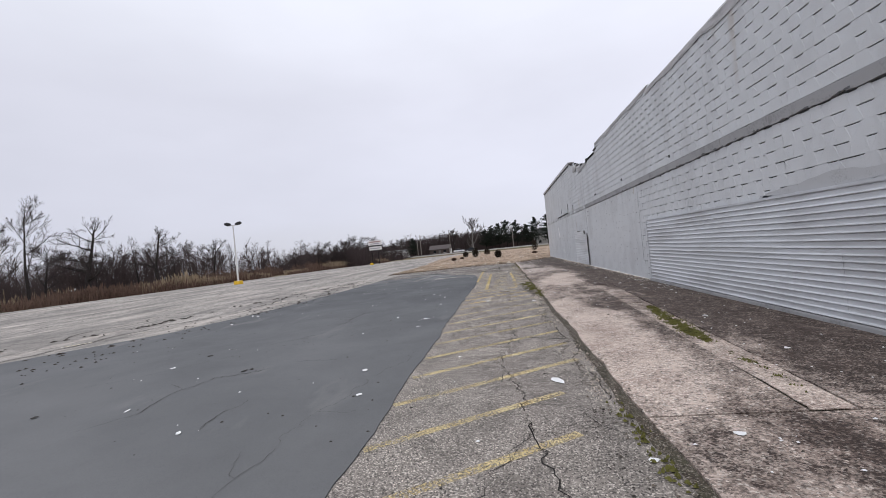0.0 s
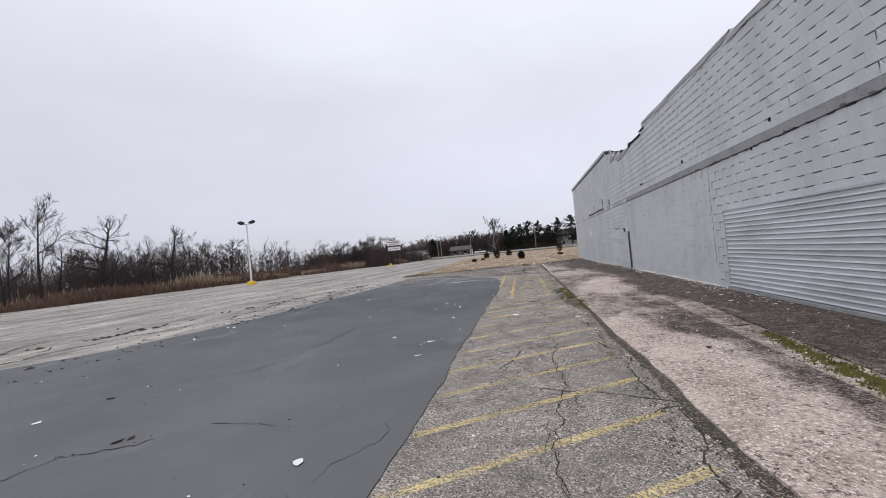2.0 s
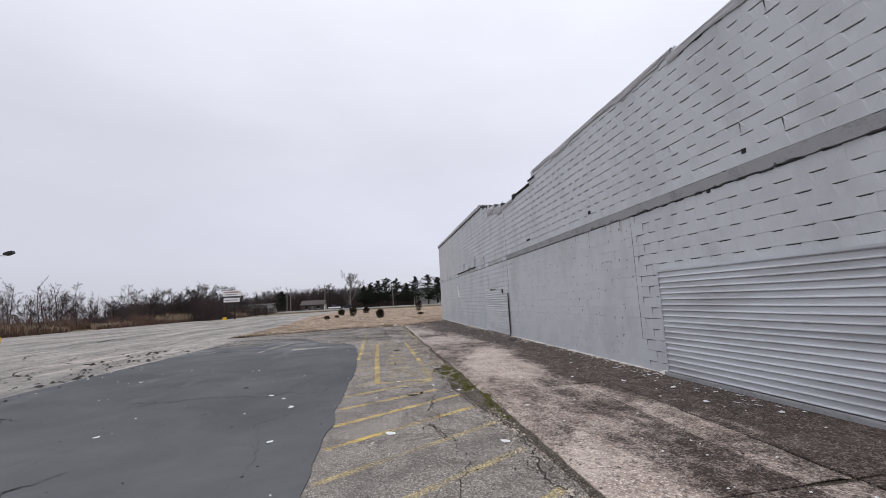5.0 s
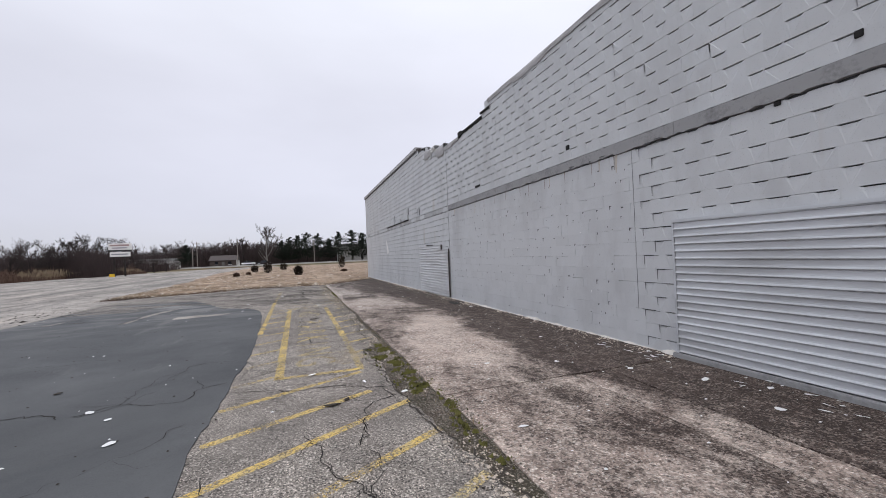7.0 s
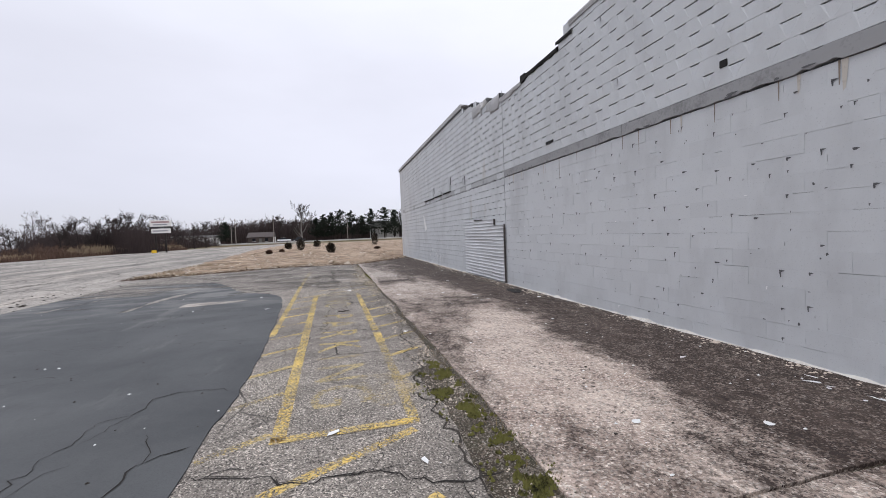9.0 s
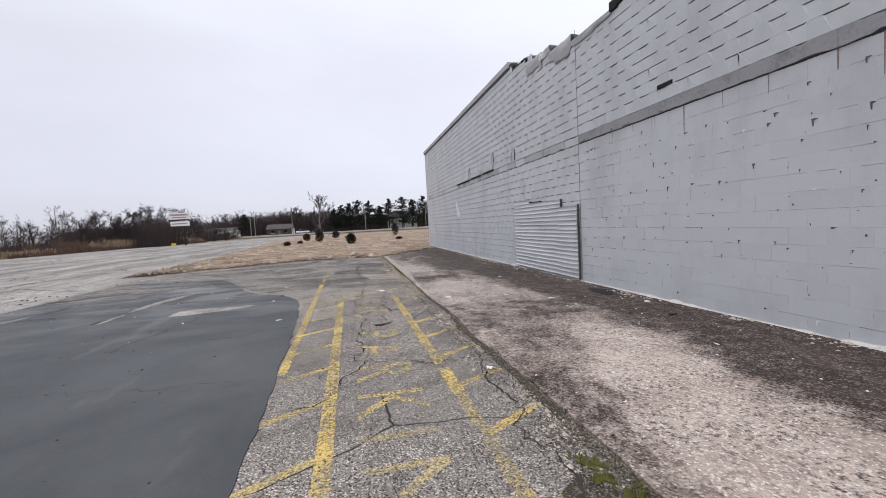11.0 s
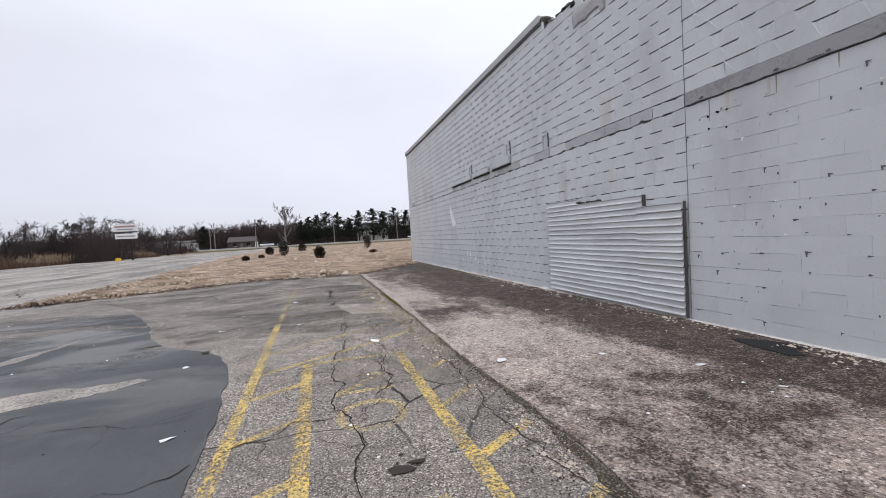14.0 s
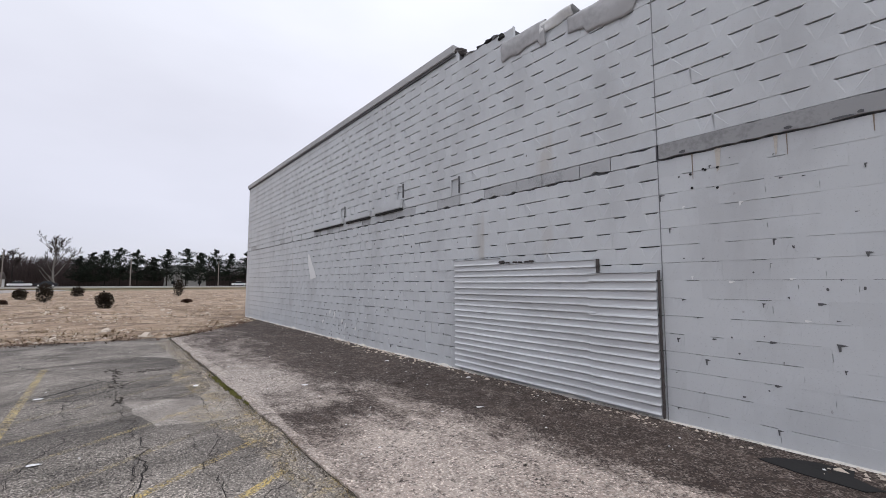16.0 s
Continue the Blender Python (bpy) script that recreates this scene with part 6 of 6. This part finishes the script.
def house(x, y, w, d, h, label, roof=1.9, wall=None, tiles=None):
    b = tagged(new("house"), label, "house", "far houses")
    b.location = (x, y, 0)
    part("wall", box(-w / 2, w / 2, -d / 2, d / 2, 0, h), wall or SIDING, b)
    bm = bmesh.new()
    v = [bm.verts.new(p) for p in ((-w / 2 - .3, -d / 2 - .4, h), (w / 2 + .3, -d / 2 - .4, h), (w / 2 + .3, d / 2 + .4, h), (-w / 2 - .3, d / 2 + .4, h), (-w / 2 - .3, 0, h + roof), (w / 2 + .3, 0, h + roof))]
    for f in ((0, 1, 5, 4), (2, 3, 4, 5), (0, 4, 3), (1, 2, 5), (0, 3, 2, 1)):
        bm.faces.new([v[i] for i in f])
    part("roof", bm, tiles or ROOF, b)
    if tiles:
        part("gable", box(w / 2 + 0.004, w / 2 + 0.05, -d / 2 + 0.05, d / 2 - 0.05, 0, h - 0.01), WHITE, b, "white gable end")
    n = max(2, int(w / 3.2))
    for i in range(n):
        cx = -w / 2 + (i + 0.5) * w / n
        wi = part("window", box(cx - 0.55, cx + 0.55, -d / 2 - 0.04, -d / 2 + 0.02, 1.0, 2.1), GLASS, b)
        part("sill", box(cx - 0.62, cx + 0.62, -d / 2 - 0.1, -d / 2 - 0.042, 0.92, 1.0), WHITE, wi)
    part("door", box(-0.45, 0.45, -d / 2 - 0.06, -d / 2 + 0.02, 0.0, 2.05), ROOF, b)


build_lamp()
build_sign()
build_road()
house(-28, 186, 9, 8, 2.6, "low brown house with a dark roof and white gable", wall=plain("brown_siding", (0.075, 0.060, 0.056), 0.9, var=0.2), tiles=plain("dark_brown_shingle", (0.10, 0.085, 0.082), 0.95, var=0.3))
house(-54, 186, 20, 10, 3.2, "long low white building beyond the road", 0.9, WHITE)
house(21, 196, 12, 9, 5.2, "two-storey pale house behind conifers", 2.6)
house(-72, 182, 10, 8, 3.0, "pale low building behind bare trees", 1.6)
car_thing(-44, 164, 0.55, 0, CARWHITE, "white sedan on the far highway")
car_thing(-17.5, 165, 0.55, 0, CARWHITE, "white car on the far highway")
car_thing(-12.5, 162, 0.55, 180, CARDARK, "dark car on the far highway")
car_thing(32, 164, 0.55, 0, CARWHITE, "white car on the far highway passing the conifers")


# ---- plants ----
def limb(V, F, a, b, r0, r1, sides):
    d = (b - a)
    if d.length < 1e-5:
        return
    d.normalize()
    s = d.orthogonal().normalized()
    t = d.cross(s)
    q = len(V)
    for p, r in ((a, r0), (b, r1)):
        for i in range(sides):
            an = 6.2832 * i / sides
            V.append(tuple(p + (s * math.cos(an) + t * math.sin(an)) * r))
    for i in range(sides):
        j = (i + 1) % sides
        F.append((q + i, q + j, q + j + sides, q + i + sides))


def grow(rnd, out, a, d, length, r, depth, kink, spread, up, thin):
    """Grows one bare branch and its twigs. out: per depth (verts, faces)."""
    n = 5 if depth > 2 else (4 if depth == 2 else (3 if depth else 2))
    p = a.copy()
    bend = kink if depth > 1 else kink * 0.6
    for i in range(n):
        d = (d + Vector((rnd.gauss(0, bend), rnd.gauss(0, bend), rnd.gauss(0, bend) + up))).normalized()
        e = p + d * (length / n)
        r2 = max(thin, r * (0.83 if depth else 0.6))
        limb(*out[0 if depth >= 3 else 1], p, e, r, r2, 6 if depth >= 3 else 3)
        if depth > 0:
            for k in range(2 if (i or depth < 3) else 0):
                if rnd.random() < (0.55 if depth > 1 else 0.72):
                    ax = d.orthogonal().normalized()
                    ax.rotate(Matrix.Rotation(rnd.uniform(0, 6.283), 3, d))
                    dd = (d * math.cos(spread) + ax * math.sin(spread) * rnd.uniform(0.6, 1.2)).normalized()
                    grow(rnd, out, p + (e - p) * rnd.uniform(0.2, 1.0), dd, length * rnd.uniform(0.36, 0.62) * (1.1 - 0.4 * i / n), max(thin, r2 * rnd.uniform(0.45, 0.65)), depth - 1, kink, spread, up, thin)
        p, r = e, r2


def bare_tree(x, y, z, h, seed, label, bark=None, spread=0.85, up=0.05, depth=4, kink=0.10, r=None, trunk=0.35, thin=0.009):
    h *= 0.88
    rnd = random.Random(seed)
    out = [([], []), ([], [])]
    r = (r or h * 0.022) * 1.2
    base = Vector((0, 0, -0.4))
    d = Vector((rnd.gauss(0, .04), rnd.gauss(0, .04), 1)).normalized()
    p = base
    n = 9
    seg = (h * 0.86 + 0.4) / n
    for i in range(n):
        d = (d + Vector((rnd.gauss(0, kink * .45), rnd.gauss(0, kink * .45), 0.12))).normalized()
        e = p + d * seg
        r2 = r * (0.835 if i else 0.74)
        limb(*out[0], p, e, r, r2, 8)
        if i >= n * trunk:
            for k in range((1 + (rnd.random() < 0.55)) if i < n - 2 else 3):
                an = rnd.uniform(0, 6.283)
                rise = rnd.uniform(0.15, 0.75)
                dd = Vector((math.cos(an) * math.sin(spread), math.sin(an) * math.sin(spread), rise)).normalized()
                grow(rnd, out, p + (e - p) * rnd.random(), dd, h * (0.52 - 0.30 * i / n) * rnd.uniform(.6, 1.2), max(thin, r2 * rnd.uniform(.45, .75)), depth - 1, kink, 0.62, up, thin)
        p, r = e, r2
    for k in range(3):
        dd = (d + Vector((rnd.gauss(0, .35), rnd.gauss(0, .35), 0.2))).normalized()
        grow(rnd, out, p, dd, h * 0.16, max(thin, r * .8), 2, kink, 0.7, up, thin)
    t = tagged(new("bare_tree"), label, "tree", "bare trees by the lot")
    t.location = (x, y, z)
    mesh_ob("trunk", out[0][0], out[0][1], bark or BARK, t)
    mesh_ob("crown", out[1][0], out[1][1], TWIG, t)
    return t


def woods():
    """The far belt of bare woods, as one mass of trunks and twigs."""
    rnd = random.Random(55)
    V, F = [], []
    spots = []
    for k in range(90):
        y = rnd.uniform(14, 150)
        spots.append((-58 - rnd.random() * 45 + max(0, y - 60) * 0.10, y, (rnd.uniform(4.0, 6.6) + max(0.0, y - 70) * 0.03) * (0.68 if 62 < y < 108 else 1.0)))
    for k in range(110):
        spots.append((rnd.uniform(-78, -51), rnd.uniform(20, 74), rnd.uniform(5.0, 8.2)))
    for k in range(90):
        spots.append((rnd.uniform(-76, -52), rnd.uniform(52, 92), rnd.uniform(5.6, 8.4)))
    for k in range(70):
        y = rnd.uniform(100, 160)
        x = rnd.uniform(-75, -48) + (y - 100) * 0.12
        spots.append((x, y, rnd.uniform(5.6, 8.8) * (0.6 if x < -54 else 1.0)))
    for k in range(150):
        x = rnd.uniform(-120, 60)
        spots.append((x, rnd.uniform(198, 230), rnd.uniform(9, 12)))
    for x, y, h in spots:
        thin = 0.012 if y < 165 else 0.035
        out = [([], []), ([], [])]
        p, d, r = Vector((x, y, -0.3)), Vector((rnd.gauss(0, .06), rnd.gauss(0, .06), 1)).normalized(), h * 0.014
        n = 6
        for i in range(n):
            d = (d + Vector((rnd.gauss(0, .06), rnd.gauss(0, .06), 0.1))).normalized()
            e = p + d * h * 0.9 / n
            limb(*out[0], p, e, r, r * .82, 4)
            if i >= 1:
                for k in range(3):
                    an = rnd.uniform(0, 6.283)
                    dd = Vector((math.cos(an) * .7, math.sin(an) * .7, rnd.uniform(.3, 1))).normalized()
                    grow(rnd, out, p + (e - p) * rnd.random(), dd, h * rnd.uniform(.24, .38) * (1 - 0.55 * i / n), max(thin, r * .26), 2 if 48 < y < 165 else 1, .13, .7, .08, thin)
            p, r = e, r * .82
        for vv, ff in out:
            q = len(V)
            V += vv
            F += [tuple(q + t for t in g) for g in ff]
    tagged(mesh_ob("bare_woods", V, F, WOOD_FAR), "belt of bare brown winter woods", "woods", kind="stuff")
    # undergrowth: a thicket of crossing stems
    V, F = [], []
    for k in range(96000):
        w = rnd.random() if k < 84000 else 2.0
        if w > 1.5:
            y = rnd.uniform(2, 80)
            x = -60 - rnd.random() * 26
            h = rnd.uniform(2.0, 5.2) * (0.9 + 0.35 * wob(x * 0.1, y * 0.13, 7.0)) * (1.0 if y < 62 else 0.6)
        elif w > 0.86:
            y = rnd.uniform(78, 156)
            x = -48 - rnd.random() * 26 + max(0, y - 60) * 0.14
            h = rnd.uniform(1.5, 5.0) * (0.5 if y < 100 else 0.8) * (0.5 if x < -52 else 1.0)
        elif w < 0.29:
            y = rnd.uniform(5, 155)
            x = -50 - rnd.random() * 40 + max(0, y - 60) * 0.12
            h = rnd.uniform(0.6, 2.4) * (0.8 if y > 60 else 1.3)
        elif w < 0.39:
            # the domed copse beside the sign
            x = -51 + 17 * rnd.random()
            y = 101 + rnd.uniform(-4, 10) - (x + 40) * 0.3
            h = rnd.uniform(1.2, 6.2) * max(0.35, 1 - ((x + 38.5) / 14) ** 2) * (0.85 + 0.5 * wob(x * 0.35, 3.0))
        else:
            x, y = rnd.uniform(-115, 62), rnd.uniform(199, 222)
            h = rnd.uniform(3, 9.0) * (0.85 + 0.25 * wob(x * 0.06, 2.0) + (0.28 if -52 < x < -4 else 0))
        s = (0.013 if y < 92 else 0.015) if y < 120 else 0.055
        a = rnd.uniform(0, 6.283)
        lean = 0.26 if y < 92 else 0.14
        tip = Vector((x + rnd.gauss(0, lean) * h, y + rnd.gauss(0, lean) * h, h))
        q = len(V)
        V += [(x - s * math.sin(a), y + s * math.cos(a), 0), (x + s * math.sin(a), y - s * math.cos(a), 0), (tip.x + s * .7 * math.sin(a), tip.y - s * .7 * math.cos(a), tip.z * .97), tuple(tip)]
        F.append((q, q + 1, q + 2, q + 3))
    tagged(mesh_ob("undergrowth", V, F, WOOD_FAR), "tangled leafless undergrowth below the bare trees", "undergrowth", kind="stuff")


def reeds():
    rnd = random.Random(66)
    for name, mat, cnt, lo, hi, label in (("dry_reeds", REED, 26000, 0.7, 2.0, "tan dry reeds along the edge of the lot"), ("brown_brush", REED_DARK, 24000, 0.3, 1.5, "brown dead brush along the edge of the lot")):
        V, F = [], []
        for k in range(cnt):
            y = rnd.uniform(-12, 118)
            edge = -44.2 + (0 if y < 30 else (y - 30) * 0.085) + (max(0, y - 93) * 0.15)
            x = edge - abs(rnd.gauss(0, 3.2)) - (0.6 if name == "dry_reeds" else 0)
            dens = wob(x * 0.12, y * 0.09, 3.0 if name == "dry_reeds" else 8.0)
            if dens < -0.18:
                continue
            h = rnd.uniform(lo, hi) * (1.2 if y < 62 else 0.9) * (0.6 + 1.3 * max(0, dens)) * rnd.uniform(0.6, 1.0)
            a, w = rnd.uniform(0, 6.283), rnd.uniform(0.012, 0.035)
            q = len(V)
            tx, ty = x + rnd.gauss(0, .18) * h, y + rnd.gauss(0, .18) * h
            c, s = math.cos(a) * w, math.sin(a) * w
            V += [(x - c, y - s, -0.05), (x + c, y + s, -0.05), (tx + c * 1.6, ty + s * 1.6, h * .8), (tx - c * 1.2, ty - s * 1.2, h)]
            F.append((q, q + 1, q + 2, q + 3))
        tagged(mesh_ob(name, V, F, mat), label, "dry reeds", kind="stuff")


def thicket():
    """Rounded clumps of leafless brown brush along the lot's edge."""
    rnd = random.Random(71)
    V, F = [], []
    for c in range(64):
        y = rnd.uniform(52, 118)
        edge = -44.2 + (y - 30) * 0.085 + max(0, y - 93) * 0.15
        x = edge - rnd.uniform(1.2, 6)
        w, h = rnd.uniform(2.0, 4.2), rnd.uniform(1.1, 2.5)
        for k in range(420):
            a, b = rnd.uniform(0, 6.283), math.acos(rnd.uniform(0, 1))
            r = rnd.random() ** 0.5
            p = Vector((x + math.cos(a) * math.sin(b) * w / 2 * r, y + math.sin(a) * math.sin(b) * w / 2 * r, math.cos(b) * h * r))
            t = p + Vector((rnd.gauss(0, .18), rnd.gauss(0, .18), rnd.uniform(.05, .4)))
            n = Vector((rnd.gauss(0, 1), rnd.gauss(0, 1), 0)).normalized() * rnd.uniform(.01, .03)
            q = len(V)
            V += [tuple(p - n), tuple(p + n), tuple(t + n), tuple(t - n)]
            F.append((q, q + 1, q + 2, q + 3))
    tagged(mesh_ob("brush_thicket", V, F, REED_DARK), "rounded rusty brown brush at the lot edge", "brush", kind="stuff")


thicket()


def conifer(x, y, h, seed, label="dark green pine with ragged layered boughs", ragged_top=0.5):
    rnd = random.Random(seed)
    t = tagged(new("conifer"), label, "tree", "conifers by the road")
    t.location = (x, y, 0)
    V, F = [], []
    limb(V, F, Vector((0, 0, -.2)), Vector((rnd.gauss(0, .15), 0, h)), h * .018, 0.04, 6)
    mesh_ob("trunk", V, F, BARK, t)
    V, F = [], []
    z = h * 0.20
    while z < h:
        k = 1 - z / h
        reach = h * 0.52 * (k ** 0.65) * (0.5 + 0.8 * rnd.random()) + 0.12
        for b in range(rnd.randrange(4, 7)):
            an = rnd.uniform(0, 6.283)
            L = reach * rnd.uniform(0.55, 1.25)
            d = Vector((math.cos(an), math.sin(an), rnd.uniform(0.0, 0.40)))
            for s in range(60):
                u = rnd.uniform(0.12, 1.0)
                c = Vector((0, 0, z)) + d * L * u + Vector((rnd.gauss(0, .16), rnd.gauss(0, .16), rnd.gauss(0, .22))) * (0.4 + L * 0.22)
                w = rnd.uniform(0.10, 0.26)
                n1 = Vector((rnd.gauss(0, 1), rnd.gauss(0, 1), rnd.gauss(0, .5))).normalized() * w
                n2 = Vector((rnd.gauss(0, 1), rnd.gauss(0, 1), rnd.gauss(0, .6))).normalized() * w
                q = len(V)
                V += [tuple(c - n1), tuple(c + n1), tuple(c + n2 * 1.7)]
                F.append((q, q + 1, q + 2))
        z += rnd.uniform(0.28, 0.62) * (0.6 + h / 18)
    mesh_ob("crown", V, F, NEEDLE, t)


def shrub(x, y, w, h, seed):
    rnd = random.Random(seed)
    t = tagged(new("shrub"), "small dark brown-green round shrub in the straw", "shrub", "field shrubs")
    t.location = (x, y, 0)
    V, F = [], []
    for k in range(9):
        an = rnd.uniform(0, 6.283)
        limb(V, F, Vector((0, 0, 0)), Vector((math.cos(an) * w * .3, math.sin(an) * w * .3, h * rnd.uniform(.5, .9))), .02, .008, 4)
    mesh_ob("stems", V, F, BARK, t)
    V, F = [], []
    for k in range(2600):
        a, b = rnd.uniform(0, 6.283), math.acos(rnd.uniform(-1, 1))
        r = rnd.random() ** 0.4 * (1 + 0.3 * wob(math.cos(a) * 2 + seed, math.sin(a) * 2, b * 2))
        c = Vector((math.cos(a) * math.sin(b) * w / 2 * r, math.sin(a) * math.sin(b) * w / 2 * r, h * 0.52 + math.cos(b) * h * .48 * r))
        s = rnd.uniform(.02, .05)
        n1 = Vector((rnd.gauss(0, 1), rnd.gauss(0, 1), rnd.gauss(0, 1))).normalized() * s
        n2 = (c - Vector((0, 0, h * .3))).normalized() * s * rnd.uniform(1, 2.6)
        q = len(V)
        V += [tuple(c - n1), tuple(c + n1), tuple(c + n2)]
        F.append((q, q + 1, q + 2))
    mesh_ob("foliage", V, F, YEW if h > 0.5 else REED_DARK, t)


bare_tree(-48, 35.3, 0, 11.8, 1, "tall slender bare tree with fine upswept twigs", spread=0.6, up=0.10, trunk=0.25, r=0.22)
bare_tree(-48.6, 32.6, 0, 9.0, 2, "tall slender bare tree at the edge of the lot", spread=0.55, up=0.10, trunk=0.3, r=0.19)
bare_tree(-50, 34.0, 0, 9.5, 12, "slender bare tree with a double stem", spread=0.55, up=0.10, trunk=0.3, r=0.17)
bare_tree(-48, 41.3, 0, 10.4, 3, "broad bare oak with long level limbs", spread=1.15, up=0.02, trunk=0.22, r=0.42, kink=0.15)
bare_tree(-50, 38.4, 0, 7.2, 4, "low spreading bare tree", spread=1.0, up=0.03, trunk=0.25, r=0.21)
bare_tree(-48, 48.5, 0, 8.1, 5, "thin dead snag with a few bare limbs", spread=0.6, up=0.05, trunk=0.75, depth=2, r=0.17)
bare_tree(-48, 51.3, 0, 10.0, 6, "broad bare tree with upright limbs", spread=0.8, up=0.06, trunk=0.25, r=0.36, kink=0.17)
bare_tree(-52, 46.0, 0, 6.5, 7, "small bare tree behind the reeds", spread=0.9, trunk=0.4, r=0.12)
bare_tree(-49, 63.5, 0, 8.2, 8, "bare tree with a dense twiggy crown", spread=0.8, up=0.06, trunk=0.25, r=0.24)
bare_tree(-51, 57.5, 0, 7.4, 9, "bare tree with a dense twiggy crown beside reeds", spread=0.8, up=0.06, trunk=0.25, r=0.15)
bare_tree(-43.5, 82, 0, 4.9, 10, "bare tree with a rounded crown", spread=0.8, up=0.06, trunk=0.25, r=0.21)
bare_tree(-40.8, 97, 0, 6.0, 13, "bare tree with a rounded dense crown", spread=0.8, up=0.06, trunk=0.2, r=0.16, thin=0.011)
bare_tree(-38.4, 106, 0, 8.8, 14, "bare tree with a rounded dense crown near the sign", spread=0.85, up=0.06, trunk=0.2, r=0.18, thin=0.011)
bare_tree(-41.8, 89, 0, 5.4, 15, "bare tree with a rounded dense crown above the brush", spread=0.85, up=0.06, trunk=0.2, r=0.16, thin=0.011)
for x, y, h, seed in ((-41.4, 93, 6.9, 31), (-40.0, 101, 7.4, 32), (-39.2, 103.5, 7.9, 33), (-37.9, 109, 8.4, 34), (-36.4, 112, 8.6, 35), (-42.5, 99, 6.2, 36), (-35.5, 119, 6.4, 37), (-34.0, 126, 6.2, 38), (-32.8, 131, 7.2, 39), (-41.5, 107, 7.6, 40)):
    bare_tree(x, y, 0, h, seed, "bare tree with a domed dense crown near the sign", spread=0.95, up=0.05, trunk=0.12, r=0.17, thin=0.016, kink=0.12)
bare_tree(-12.2, 176, 0, 15.5, 16, "large pale-barked bare tree beside the highway", PALE_BARK, spread=0.55, up=0.16, trunk=0.02, r=0.40, thin=0.026)
bare_tree(-22.0, 190, 0, 12.0, 17, "bare tree behind the white house", spread=0.75, up=0.08, trunk=0.25, r=0.25, thin=0.04)
woods()
reeds()
for x, y, h, s in ((-39, 178, 8.5, 1), (-4.5, 184, 10.8, 2), (-1.5, 188, 11.5, 3), (2.2, 185, 12.4, 4), (6.5, 184, 11.8, 5), (10.5, 183, 10.0, 6), (14.2, 182, 12.3, 7), (19.3, 180, 12.8, 8), (23.5, 181, 11.6, 9), (28, 180, 13.0, 10), (33, 182, 12.0, 11), (38, 180, 12.5, 12), (-7.5, 188, 9.6, 13), (43, 182, 12, 14)):
    conifer(x, y, h, s)
for x, y, w, h, s in ((-6.55, 72.2, 0.95, 1.05, 1), (-4.3, 64.6, 1.0, 1.55, 2), (-3.05, 80.0, 1.15, 1.15, 3), (-0.65, 52.0, 0.82, 1.02, 4), (5.6, 74.9, 1.05, 2.0, 5), (4.3, 58.1, 0.65, 0.3, 6), (-6.9, 57.5, 0.6, 0.45, 7), (-6.2, 62, 0.5, 0.35, 8)):
    shrub(x, y, w, h, s)
